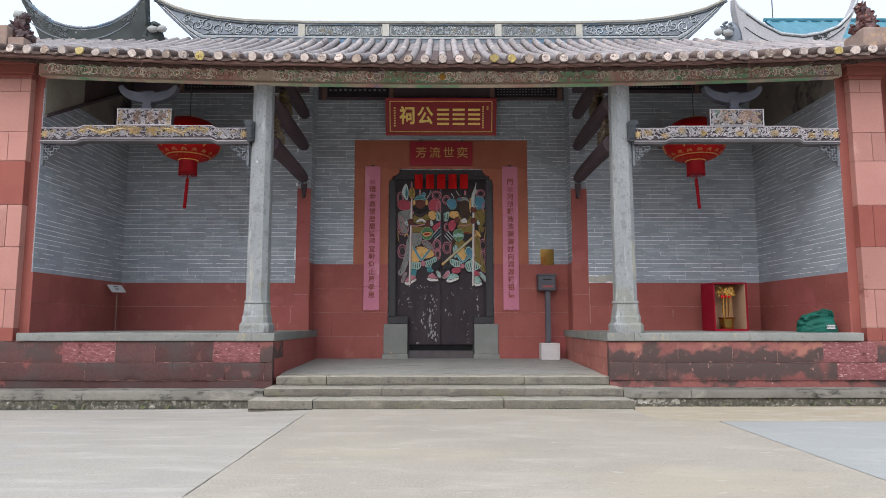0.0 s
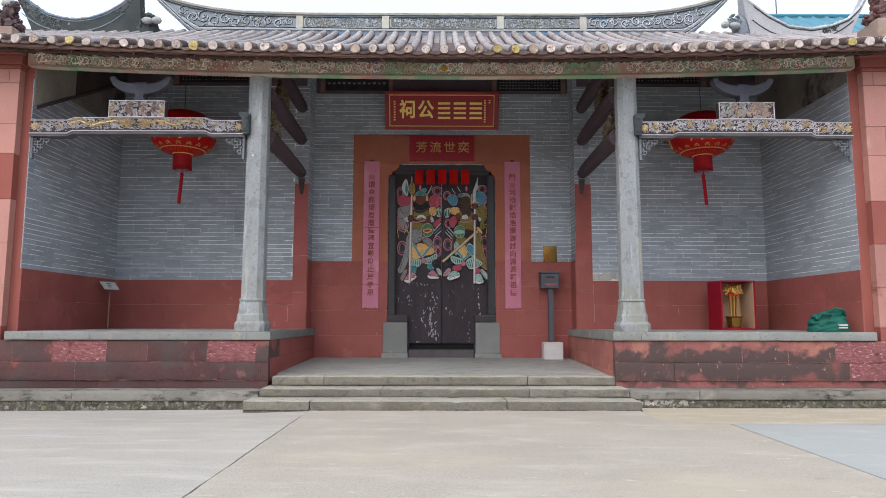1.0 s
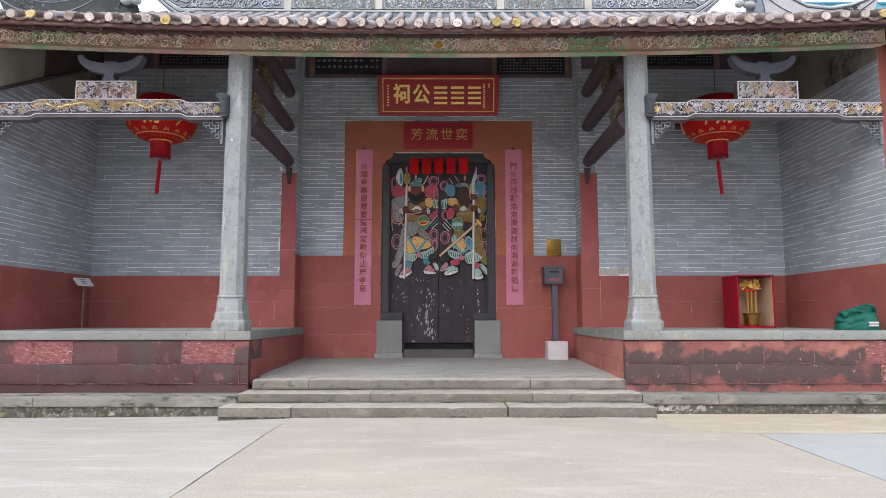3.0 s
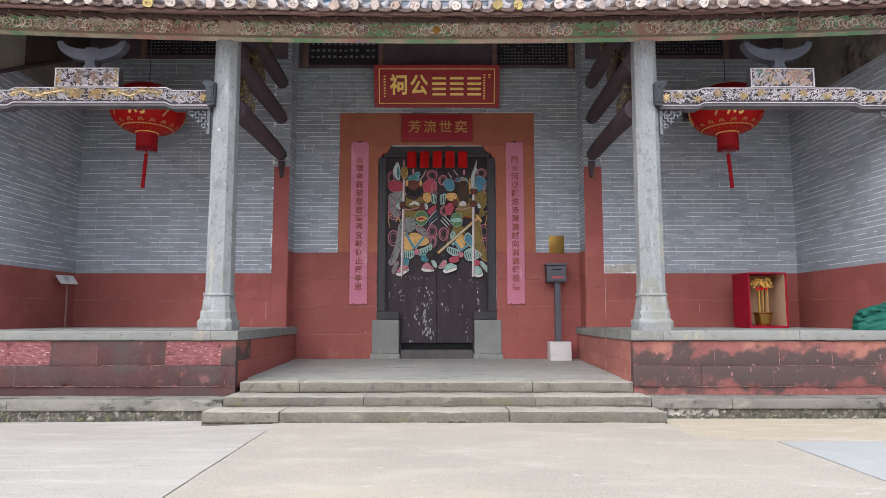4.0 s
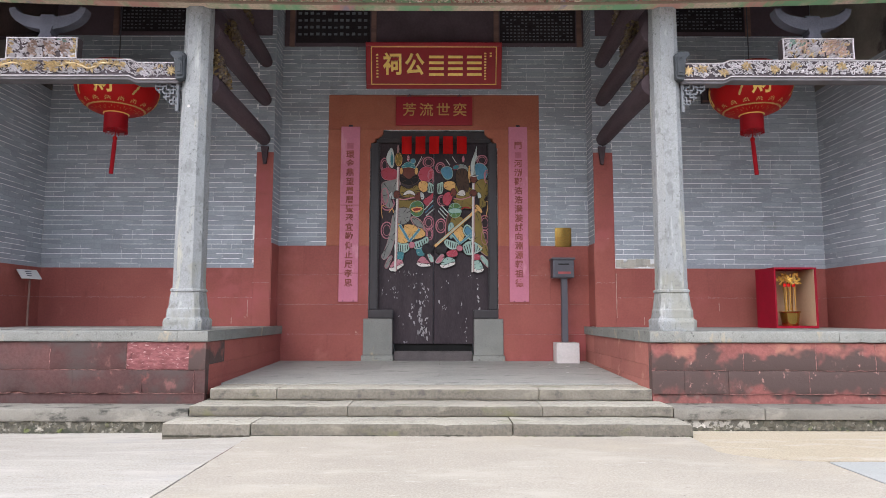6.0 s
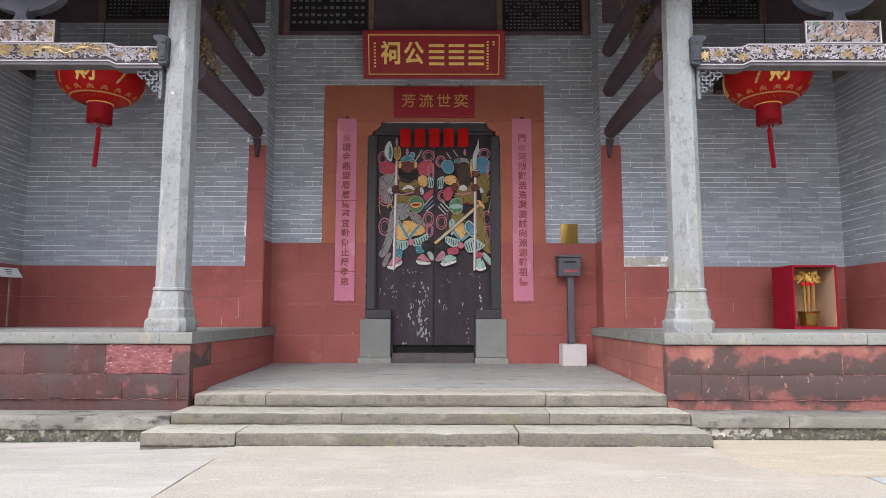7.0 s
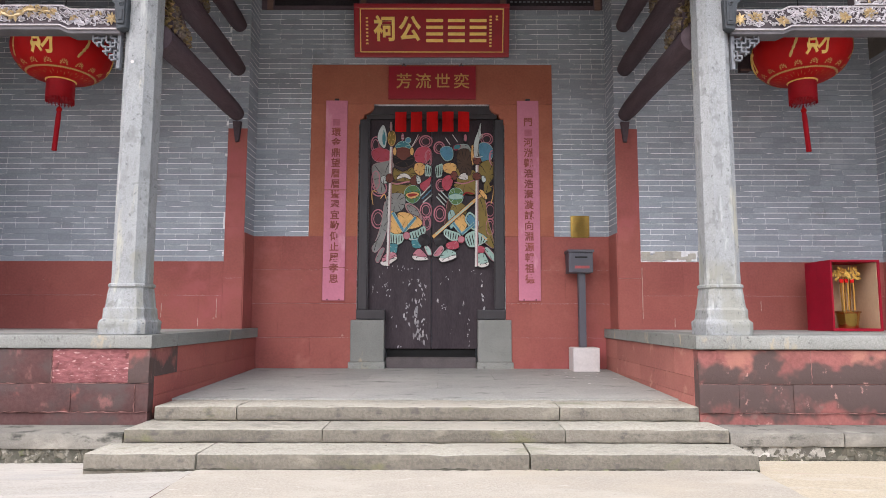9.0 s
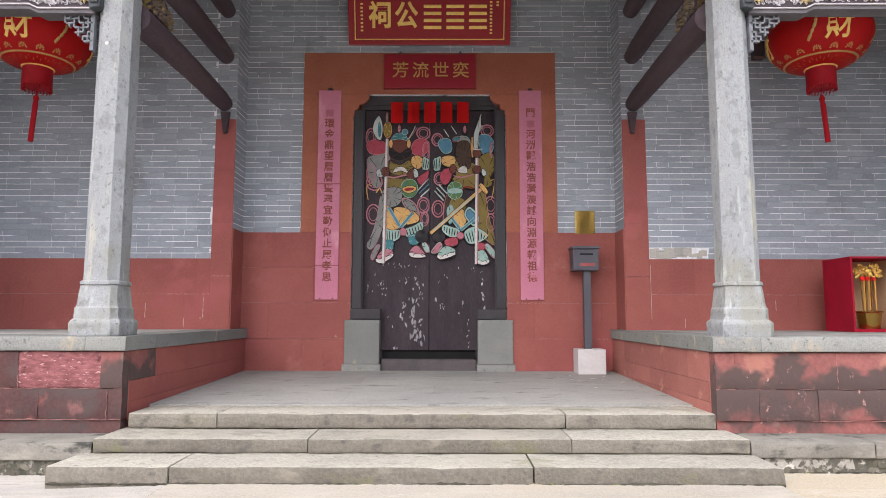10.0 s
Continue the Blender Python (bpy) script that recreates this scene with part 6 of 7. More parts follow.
# ---- the door ----
door = thing("door_1", (0, 0.12, FLOOR_B), "closed black double door with worn paint and bright painted panels", "door", kind="structure")
leaves = {}
part("lintel_board", cube(-0.93, 0.93, 0.05, 0.14, 3.86, DOOR_TOP - 0.004, 0.006), LACQUER, door)
part("inner_rail", cube(-0.90, 0.90, 0.06, 0.125, 3.80, 3.86, 0.006), LACQUER, door)
for s in (-1, 1):
    part("jamb", cube(*sorted((s * 0.865, s * 0.992)), 0.01, 0.17, 1.17, 3.78, 0.010), LACQUER, door)
    part("jamb_bead", cube(*sorted((s * 0.850, s * 0.872)), 0.035, 0.10, 1.17, 3.80, 0.006), LACQUER, door)
    part("jamb_foot", cube(*sorted((s * 0.615, s * 1.0)), -0.02, 0.13, 1.035, 1.168, 0.014), LACQUER, door)
    leaves[s] = part("door_leaf", cube(*sorted((s * 0.004, s * 0.862)), 0.13, 0.19, 0.645, 3.87, 0.006), DOORBLACK, door)
    stone = thing("door_stone", (s * 0.83, 0.0, FLOOR_B), "grey granite block at the foot of the door frame", "door stone", "door stones")
    part("block", cube(*sorted((s * 0.622, s * 1.068)), -0.045, 0.30, FLOOR_B + 0.085, 1.032, 0.012), GRANITE, stone)
    part("foot", cube(*sorted((s * 0.605, s * 1.09)), -0.075, 0.30, FLOOR_B - 0.03, FLOOR_B + 0.084, 0.012), GRANITE, stone)
    ring = part("door_knocker", lathe(bmesh.new(), [(0.085, 0), (0.083, 0.008), (0.06, 0.02), (0.03, 0.04), (0.012, 0.05)], 18, 0, 0), LACQUER, door, "dark metal knocker boss", soft=40)
    ring.matrix_basis = Matrix.Translation((s * 0.11 + 0.012, 0.085, 2.115)) @ Matrix.Rotation(radians(90), 4, "X")
part("threshold", cube(-0.60, 0.60, 0.03, 0.32, FLOOR_B - 0.03, 0.535, 0.01), SILLSTONE, door, "worn dark stone threshold")
part("gap_shadow_board", cube(-0.60, 0.60, 0.17, 0.2, 0.5, 0.66), BLACK, door)
for k in range(5):
    x = -0.425 + 0.216 * k
    bm = bmesh.new()
    n = 6
    rr = random.Random(k)
    g = [[bm.verts.new((x + 0.155 * (i / 3 - 0.5) + (rr.uniform(-0.006, 0.006) if j == 0 else 0), -0.012 + 0.012 * math.sin(i + k) - 0.010 * (1 - j / n), 3.595 + 0.285 * j / n)) for i in range(4)] for j in range(n + 1)]
    for j in range(n):
        for i in range(3):
            bm.faces.new((g[j][i], g[j][i + 1], g[j + 1][i + 1], g[j + 1][i]))
    bmesh.ops.solidify(bm, geom=bm.faces[:], thickness=0.002)
    tagged(part("red_paper_slip", bm, REDPAPER), "bright red paper slip pasted over the door", "paper slip", "red paper slips")


# plain painted shapes on the leaves
def paint(name, c, rough=0.55):
    return mat("paint_" + name, c, [k * 0.82 for k in c], 9, rough, 0.1, 50, vary=0.05, mottle=0.18)


PAINT = {"pink": paint("pink", (0.42, 0.07, 0.10)), "rose": paint("rose", (0.50, 0.20, 0.24)), "teal": paint("teal", (0.06, 0.22, 0.25)), "blue": paint("blue", (0.09, 0.24, 0.34)),
         "pale": paint("pale", (0.50, 0.56, 0.54)), "mint": paint("mint", (0.34, 0.50, 0.44)), "orange": paint("orange", (0.72, 0.43, 0.15)), "olive": paint("olive", (0.23, 0.17, 0.045)),
         "grey": paint("grey", (0.25, 0.26, 0.245)), "brown": paint("brown", (0.075, 0.045, 0.03)), "green": paint("green", (0.10, 0.20, 0.07)), "white": paint("white", (0.66, 0.64, 0.60)),
         "red": paint("red", (0.34, 0.035, 0.03)), "umber": paint("umber", (0.15, 0.05, 0.035)), "ink": paint("ink", (0.02, 0.017, 0.018)), "line": paint("line", (0.40, 0.24, 0.24))}
LEAF_Y = 0.128
COAT = [0.0015]


def coat():
    """Each layer of paint lies a hair over the last."""
    COAT[0] += 0.0002
    return LEAF_Y - COAT[0]


def at(u, v):
    """The painters' grid on the leaves, in metres."""
    return ((u - 417) * 0.00253, 4.024 - v * 0.002554)


def rounded(points, n=4):
    """A soft closed outline through points."""
    out, m = [], len(points)
    for i in range(m):
        p0, p1, p2, p3 = (Vector(points[(i + k) % m]) for k in (-1, 0, 1, 2))
        for k in range(n):
            t = k / n
            out.append(tuple(0.5 * (2 * p1 + (p2 - p0) * t + (2 * p0 - 5 * p1 + 4 * p2 - p3) * t * t + (3 * p1 - p0 - 3 * p2 + p3) * t ** 3)))
    return out


FOLD = random.Random(17)


def leaf_of(points):
    return leaves[1 if sum(p[0] for p in points) > 0 else -1]


def blob(colour, points, rim="ink", folds=0, fold="ink", edge=0.006):
    """A plain patch of paint with a brushed outline and some fold lines."""
    pts = rounded([at(u, v) for u, v in points])
    cx, cz = sum(p[0] for p in pts) / len(pts), sum(p[1] for p in pts) / len(pts)
    if rim:
        grown = []
        for i, p in enumerate(pts):
            q0, q1 = pts[i - 1], pts[(i + 1) % len(pts)]
            d = Vector((q1[1] - q0[1], q0[0] - q1[0])).normalized() * edge
            out = 1 if d.dot(Vector((p[0] - cx, p[1] - cz))) > 0 else -1
            grown.append((p[0] + out * d.x, p[1] + out * d.y))
        part("paint_outline", prism(bmesh.new(), grown, coat(), LEAF_Y + 0.003), PAINT[rim], leaf_of(pts))
    part("paint_patch", prism(bmesh.new(), pts, coat(), LEAF_Y + 0.003), PAINT[colour], leaf_of(pts))
    if folds:
        bm, y = bmesh.new(), coat() - 0.0012
        for k in range(folds):
            p = pts[int((k + FOLD.random() * 0.6) * len(pts) / folds) % len(pts)]
            f0, f1, bend = 0.06, FOLD.uniform(0.45, 0.8), FOLD.uniform(-0.25, 0.25)
            line = []
            for q in range(6):
                f = f0 + (f1 - f0) * q / 5
                line.append((p[0] + (cx - p[0]) * f - (cz - p[1]) * bend * f * (1 - f), y, p[1] + (cz - p[1]) * f + (cx - p[0]) * bend * f * (1 - f)))
            tube(bm, line, [0.0032, 0.0040, 0.0036, 0.003, 0.0024, 0.0012], 4, 0.3)
        part("fold_lines", bm, PAINT[fold], leaf_of(pts), "", "stuff")


def oval(colour, u, v, a, b, rim="ink", turn=0.0, folds=0, fold="ink"):
    c, k = math.cos(radians(turn)), math.sin(radians(turn))
    blob(colour, [(u + a * math.cos(t) * c - b * math.sin(t) * k, v + a * math.cos(t) * k + b * math.sin(t) * c) for t in (math.tau * i / 8 for i in range(8))], rim, folds, fold)


def stroke(colour, points, w, tip=0.6):
    """A brush line through grid points; w in metres."""
    pts = [at(u, v) for u, v in points]
    fine = []
    for i in range(len(pts) - 1):
        p0, p1, p2, p3 = (Vector(pts[max(0, min(len(pts) - 1, i + k))]) for k in (-1, 0, 1, 2))
        for k in range(5):
            t = k / 5
            fine.append(0.5 * (2 * p1 + (p2 - p0) * t + (2 * p0 - 5 * p1 + 4 * p2 - p3) * t * t + (3 * p1 - p0 - 3 * p2 + p3) * t ** 3))
    fine.append(Vector(pts[-1]))
    n, y = len(fine), coat() - 0.001
    part("brush_line", tube(bmesh.new(), [(p.x, y, p.y) for p in fine], [w / 2 * (1 - (1 - tip) * abs(2 * k / (n - 1) - 1) ** 3) for k in range(n)], 5, 0.3), PAINT[colour], leaf_of([tuple(p) for p in fine]))


def ribbon(u, v, a, b, start=0.0, turns=1.15):
    """A looping double ribbon."""
    for size, colour, w in ((1.0, "rose", 0.020), (0.99, "line", 0.006), (0.66, "rose", 0.011)):
        pts = []
        for k in range(13):
            t = start + turns * math.tau * k / 12
            pts.append((u + a * size * math.cos(t), v + b * size * math.sin(t)))
        stroke(colour, pts, w, 0.8)


def bar(colour, u0, v0, u1, v1, w):
    (x0, z0), (x1, z1) = at(u0, v0), at(u1, v1)
    d = Vector((x1 - x0, z1 - z0)).normalized() * w / 2
    part("paint_bar", prism(bmesh.new(), [(x0 - d.y, z0 + d.x), (x0 + d.y, z0 - d.x), (x1 + d.y, z1 - d.x), (x1 - d.y, z1 + d.x)], coat(), LEAF_Y + 0.002), PAINT[colour], leaves[1 if x0 + x1 > 0 else -1])


def frill(points, n):
    """A pleated hem: a pale patch with dark tapering pleats."""
    blob("mint", points, "ink")
    half = len(points) // 2
    top, low = points[:half], points[half:][::-1]
    for k in range(n):
        f = (k + 0.5) / n
        i = min(int(f * (len(low) - 1)), len(low) - 2)
        g = f * (len(low) - 1) - i
        lu, lv = low[i][0] + (low[i + 1][0] - low[i][0]) * g, low[i][1] + (low[i + 1][1] - low[i][1]) * g
        i = min(int(f * (len(top) - 1)), len(top) - 2)
        g = f * (len(top) - 1) - i
        tu, tv = top[i][0] + (top[i + 1][0] - top[i][0]) * g, top[i][1] + (top[i + 1][1] - top[i][1]) * g
        stroke("ink", [(lu, lv - 4), (lu * 0.55 + tu * 0.45, lv * 0.55 + tv * 0.45), (tu, tv + 6)], 0.013, 0.25)
    stroke("pale", [(p[0], p[1] - 2) for p in low], 0.010, 0.7)


# left leaf, from the back to the front
for loop in ((108, 225, 24, 44, 0.5), (384, 206, 34, 32, 2.0), (130, 465, 40, 42, 1.0), (126, 632, 34, 50, 0.4), (386, 585, 30, 40, 2.5), (392, 655, 20, 36, 1.0), (398, 300, 18, 46, 0.0), (112, 420, 22, 50, 2.0)):
    ribbon(*loop)
blob("pink", [(88, 262), (130, 242), (180, 258), (196, 300), (150, 318), (102, 308)], "rose", 4, "red")
blob("pink", [(322, 300), (338, 248), (385, 236), (414, 262), (402, 306), (362, 328)], "rose", 4, "red")
blob("grey", [(164, 540), (198, 560), (190, 620), (172, 700), (146, 776), (114, 812), (96, 790), (122, 735), (148, 640)], "line", 6)
blob("grey", [(92, 345), (150, 322), (200, 318), (208, 370), (196, 420), (152, 436), (166, 478), (132, 492), (106, 440)], "line", 7)
blob("pale", [(140, 408), (158, 396), (176, 418), (168, 438), (146, 434)], "ink", 2)
blob("brown", [(206, 352), (260, 372), (316, 346), (340, 384), (334, 436), (262, 446), (204, 424)], "ink", 6)
blob("olive", [(214, 356), (262, 376), (308, 352), (330, 386), (322, 420), (262, 428), (212, 412)], "", 5)
blob("white", [(228, 416), (240, 392), (268, 384), (294, 396), (302, 416), (266, 404)], "ink")
blob("olive", [(196, 432), (262, 448), (320, 440), (330, 470), (262, 500), (200, 492)], "ink", 4)
stroke("rose", [(170, 425), (225, 442), (285, 430), (340, 428)], 0.022)
stroke("ink", [(172, 432), (225, 449), (285, 437), (338, 434)], 0.005)
stroke("line", [(300, 250), (326, 214), (352, 176)], 0.012)
stroke("white", [(304, 240), (330, 196), (342, 168)], 0.010)
oval("umber", 262, 272, 38, 44, "brown")
blob("ink", [(204, 296), (222, 288), (262, 312), (300, 288), (322, 298), (312, 332), (262, 350), (214, 334)], "brown", 6, "brown")
blob("teal", [(218, 240), (236, 214), (262, 206), (288, 216), (300, 244), (262, 236)], "mint", 4, "mint")
oval("orange", 214, 262, 9, 22, "ink")
oval("orange", 308, 262, 10, 22, "ink")
oval("rose", 257, 182, 8, 22, "ink")
stroke("white", [(250, 172), (257, 176), (264, 172)], 0.008)
stroke("white", [(249, 188), (257, 192), (265, 188)], 0.008)
oval("blue", 287, 200, 14, 14, "mint")
blob("orange", [(328, 332), (366, 328), (386, 362), (358, 396), (324, 372)], "ink", 5, "umber")
frill([(384, 336), (402, 340), (416, 352), (412, 396), (396, 400), (380, 392)], 3)
blob("umber", [(300, 420), (330, 394), (352, 412), (346, 444), (310, 446)], "ink", 3)
blob("pale", [(334, 398), (352, 404), (358, 432), (340, 440)], "ink", 1)
blob("pink", [(354, 444), (388, 420), (414, 402), (408, 440), (386, 482), (360, 470)], "ink", 4, "red")
blob("green", [(270, 492), (288, 460), (326, 452), (352, 478), (350, 520), (318, 546), (284, 532)], "mint", 6, "teal")
blob("orange", [(276, 500), (312, 486), (348, 494), (336, 514), (300, 522)], "ink")
blob("red", [(286, 502), (312, 494), (338, 498), (326, 508), (298, 512)], "")
for k in range(3):
    bar("blue" if k == 1 else "pale", 358 + 6 * k, 506 + 18 * k, 414 + 3 * k, 446 + 26 * k, 0.013)
blob("grey", [(170, 522), (200, 496), (266, 500), (272, 558), (240, 592), (186, 588)], "ink", 8)
blob("line", [(272, 562), (292, 546), (344, 576), (368, 640), (304, 612)], "ink")
blob("grey", [(284, 566), (298, 558), (336, 582), (350, 618), (304, 600)], "ink", 3)
blob("orange", [(196, 592), (226, 612), (262, 684), (244, 712), (190, 704), (180, 640)], "ink", 6, "olive")
blob("orange", [(232, 606), (300, 604), (328, 652), (272, 694)], "ink", 5, "olive")
blob("orange", [(330, 618), (364, 646), (356, 672), (302, 686), (316, 652)], "ink", 3, "olive")
for a, b, c, d in ((206, 598, 268, 702), (332, 624, 268, 702)):
    bar("mint", a, b, c, d, 0.046)
    bar("blue", a, b, c, d, 0.028)
frill([(180, 704), (218, 716), (266, 716), (262, 756), (222, 776), (180, 770)], 6)
frill([(292, 712), (336, 694), (378, 672), (384, 706), (346, 742), (300, 748)], 6)
oval("rose", 283, 724, 17, 18, "pink")
blob("teal", [(184, 772), (230, 770), (232, 800), (224, 818), (190, 816)], "ink", 4, "mint")
blob("teal", [(314, 744), (362, 736), (366, 770), (352, 790), (316, 784)], "ink", 4, "mint")
blob("rose", [(150, 852), (184, 814), (224, 820), (226, 848), (172, 876)], "ink", 5)
blob("white", [(146, 864), (178, 862), (226, 838), (228, 852), (176, 884), (148, 878)], "ink")
blob("rose", [(318, 824), (352, 794), (394, 836), (390, 850), (332, 846)], "ink", 5)
blob("white", [(316, 832), (352, 838), (392, 842), (394, 854), (340, 856), (318, 846)], "ink")
blob("grey", [(118, 850), (142, 800), (162, 792), (150, 830), (130, 868)], "rose", 2)
blob("mint", [(384, 770), (410, 796), (418, 824), (400, 826), (382, 790)], "rose", 2)
stroke("orange", [(118, 486), (96, 482), (92, 512), (100, 560)], 0.014)
stroke("orange", [(140, 524), (160, 500), (170, 526)], 0.016)
bar("line", 196, 238, 184, 884, 0.040)
bar("white", 193, 238, 180, 886, 0.026)
oval("olive", 197, 190, 20, 40, "orange", 0, 5, "orange")
oval("line", 193, 126, 7, 28, "ink")
blob("pale", [(152, 118), (168, 160), (170, 206), (160, 246), (136, 228), (120, 190), (130, 146)], "ink")
blob("teal", [(150, 146), (162, 170), (164, 206), (156, 232), (146, 206)], "", 2, "mint")
oval("umber", 188, 412, 20, 24, "ink", 0, 3)

# right leaf
for loop in ((458, 244, 28, 32, 1.0), (718, 196, 32, 30, 2.0), (462, 606, 30, 42, 0.5), (734, 588, 30, 46, 1.5), (734, 676, 22, 44, 0.0), (468, 450, 26, 32, 2.0), (748, 300, 16, 40, 1.0)):
    ribbon(*loop)
blob("blue", [(462, 262), (490, 238), (526, 248), (530, 300), (492, 312)], "mint", 4, "teal")
blob("blue", [(676, 228), (720, 220), (752, 258), (738, 308), (690, 312)], "mint", 5, "teal")
blob("olive", [(672, 510), (704, 522), (722, 640), (746, 730), (752, 790), (704, 756), (664, 690)], "line", 6)
blob("olive", [(680, 336), (734, 314), (762, 350), (756, 402), (732, 440), (742, 478), (704, 492), (700, 432), (668, 402)], "ink", 8)
blob("olive", [(544, 362), (556, 430), (538, 452), (590, 490), (650, 500), (664, 440), (652, 372)], "ink", 7, "brown")
blob("brown", [(504, 542), (540, 520), (562, 560), (512, 640), (488, 706), (492, 640)], "rose", 4)
blob("olive", [(534, 548), (592, 556), (606, 600), (562, 642), (508, 654)], "ink", 5)
blob("pale", [(690, 402), (706, 404), (712, 428), (694, 432)], "ink", 1)
blob("orange", [(478, 342), (520, 328), (552, 344), (538, 386), (490, 378)], "ink", 5, "umber")
frill([(438, 352), (454, 340), (476, 336), (472, 398), (456, 408), (442, 404)], 3)
stroke("rose", [(540, 434), (590, 442), (650, 424)], 0.020)
blob("grey", [(552, 248), (566, 230), (590, 226), (614, 232), (628, 260), (590, 254)], "mint", 3)
oval("teal", 556, 240, 20, 12, "pink", -20)
blob("brown", [(560, 268), (590, 250), (624, 264), (634, 330), (630, 386), (612, 398), (590, 396), (570, 380), (556, 320)], "ink", 12)
blob("orange", [(634, 236), (652, 240), (656, 290), (642, 342), (632, 300)], "ink", 3, "umber")
blob("white", [(564, 412), (584, 386), (608, 390), (610, 420)], "ink", 2)
blob("pink", [(474, 426), (496, 400), (536, 400), (526, 452), (502, 482), (476, 462)], "ink", 4, "red")
blob("umber", [(522, 392), (540, 374), (558, 396), (548, 420), (528, 418)], "ink", 3)
blob("green", [(512, 500), (530, 472), (566, 470), (586, 496), (582, 536), (548, 556), (518, 538)], "mint", 6, "mint")
blob("mint", [(512, 510), (548, 498), (586, 508), (574, 524), (524, 526)], "teal")
stroke("red", [(586, 508), (610, 492), (646, 500)], 0.022)
for k in range(3):
    bar("pale", 444 + 11 * k, 512 - 16 * k, 490 + 8 * k, 562 - 19 * k, 0.012)
blob("mint", [(508, 612), (532, 588), (548, 640), (522, 684)], "blue", 3)
blob("orange", [(540, 642), (572, 598), (612, 650), (580, 704)], "ink", 5, "olive")
blob("mint", [(598, 642), (624, 596), (672, 648), (652, 700)], "ink")
blob("blue", [(608, 640), (626, 610), (658, 648), (646, 684)], "ink", 3, "teal")
for a, b, c, d in ((522, 640, 580, 716), (652, 656, 580, 716)):
    bar("mint", a, b, c, d, 0.040)
    bar("blue", a, b, c, d, 0.022)
frill([(490, 690), (530, 700), (572, 716), (566, 746), (526, 752), (486, 722)], 6)
frill([(598, 728), (650, 700), (716, 738), (700, 764), (660, 782), (616, 782)], 7)
stroke("orange", [(690, 724), (708, 744), (722, 740)], 0.014)
oval("rose", 577, 745, 17, 16, "pink")
blob("pink", [(498, 768), (554, 754), (562, 790), (510, 798)], "ink", 4, "rose")
blob("pink", [(662, 782), (700, 786), (698, 816), (664, 812)], "ink", 3, "rose")
blob("mint", [(462, 842), (498, 800), (546, 814), (542, 838), (482, 860)], "ink", 6)
blob("white", [(460, 846), (492, 846), (542, 828), (546, 844), (484, 866), (462, 858)], "ink")
blob("mint", [(662, 872), (664, 828), (700, 822), (722, 872), (700, 886)], "ink", 6)
blob("white", [(662, 868), (690, 878), (722, 868), (720, 884), (690, 894), (664, 884)], "ink")
blob("rose", [(430, 828), (466, 782), (482, 798), (456, 832)], "pale", 2)
blob("mint", [(704, 796), (720, 790), (768, 846), (748, 858), (716, 822)], "rose", 2)
stroke("orange", [(734, 462), (752, 458), (750, 500), (738, 556)], 0.012)
bar("ink", 424, 736, 700, 490, 0.056)
bar("orange", 424, 734, 700, 492, 0.042)
bar("mint", 440, 718, 640, 546, 0.020)
blob("orange", [(674, 486), (690, 478), (718, 516), (706, 528)], "ink", 2)
bar("line", 666, 292, 660, 886, 0.036)
bar("white", 662, 290, 656, 890, 0.024)
blob("pale", [(668, 160), (686, 108), (684, 164), (694, 182), (674, 212), (670, 292), (650, 292), (648, 220)], "ink", 3, "grey")
stroke("line", [(676, 196), (696, 170), (690, 200)], 0.012)
stroke("white", [(492, 192), (504, 212), (518, 232)], 0.012)
stroke("white", [(530, 174), (544, 196), (558, 216)], 0.012)
oval("rose", 601, 192, 8, 20, "ink")
oval("umber", 664, 318, 21, 22, "ink", 0, 3)
stroke("white", [(642, 296), (666, 300), (694, 296)], 0.014)
oval("umber", 662, 404, 21, 20, "ink", 0, 3)

# flakes where the black paint came off the lower door: clusters of grid place, spread, count and length
r = random.Random(23)
for s in (-1, 1):
    bm = bmesh.new()
    spots = ((-0.20, 1.16, 0.05, 0.20, 26, 0.05), (-0.13, 0.86, 0.05, 0.14, 16, 0.045), (-0.34, 1.20, 0.04, 0.10, 8, 0.04), (-0.62, 1.42, 0.07, 0.14, 12, 0.025), (-0.30, 1.55, 0.08, 0.05, 9, 0.025),
             (-0.10, 1.40, 0.05, 0.10, 10, 0.03), (-0.45, 1.74, 0.14, 0.03, 12, 0.022), (-0.48, 1.05, 0.08, 0.05, 6, 0.02), (-0.40, 0.67, 0.05, 0.008, 7, 0.02)) if s < 0 else \
            ((0.70, 1.36, 0.012, 0.14, 14, 0.04), (0.20, 1.20, 0.05, 0.05, 6, 0.02), (0.50, 0.90, 0.02, 0.12, 8, 0.02), (0.21, 1.60, 0.02, 0.02, 3, 0.02), (0.62, 1.68, 0.08, 0.03, 5, 0.016))
    y = LEAF_Y + 0.0005
    for x, z, dx, dz, n, size in spots:
        for _ in range(n):
            u, w = x + r.gauss(0, dx * 0.7), z + r.gauss(0, dz * 0.7)
            if abs(u) < 0.02 or abs(u) > 0.84 or w < 0.66:
                continue
            a, b = size * r.uniform(0.15, 0.42), size * r.uniform(0.3, 1.1)
            lean = r.uniform(-0.4, 0.4)
            ring = []
            for k in range(9):
                t, q = math.tau * k / 9, r.uniform(0.45, 1.15)
                ring.append((u + a * q * math.cos(t) + lean * b * math.sin(t), w + b * q * math.sin(t)))
            prism(bm, ring, y, LEAF_Y + 0.004)
    part("bare_flakes", bm, PRIMER, leaves[s], "pale primer where the paint came off", "stuff")

# ---- name boards ----
board = thing("name_board", (0, -0.15, 4.62), "maroon lacquered name board with a gold border and raised gold characters", "name board")
TILTB = Matrix.Translation((0.0, -0.10, 4.615)) @ Matrix.Rotation(radians(14), 4, "X")


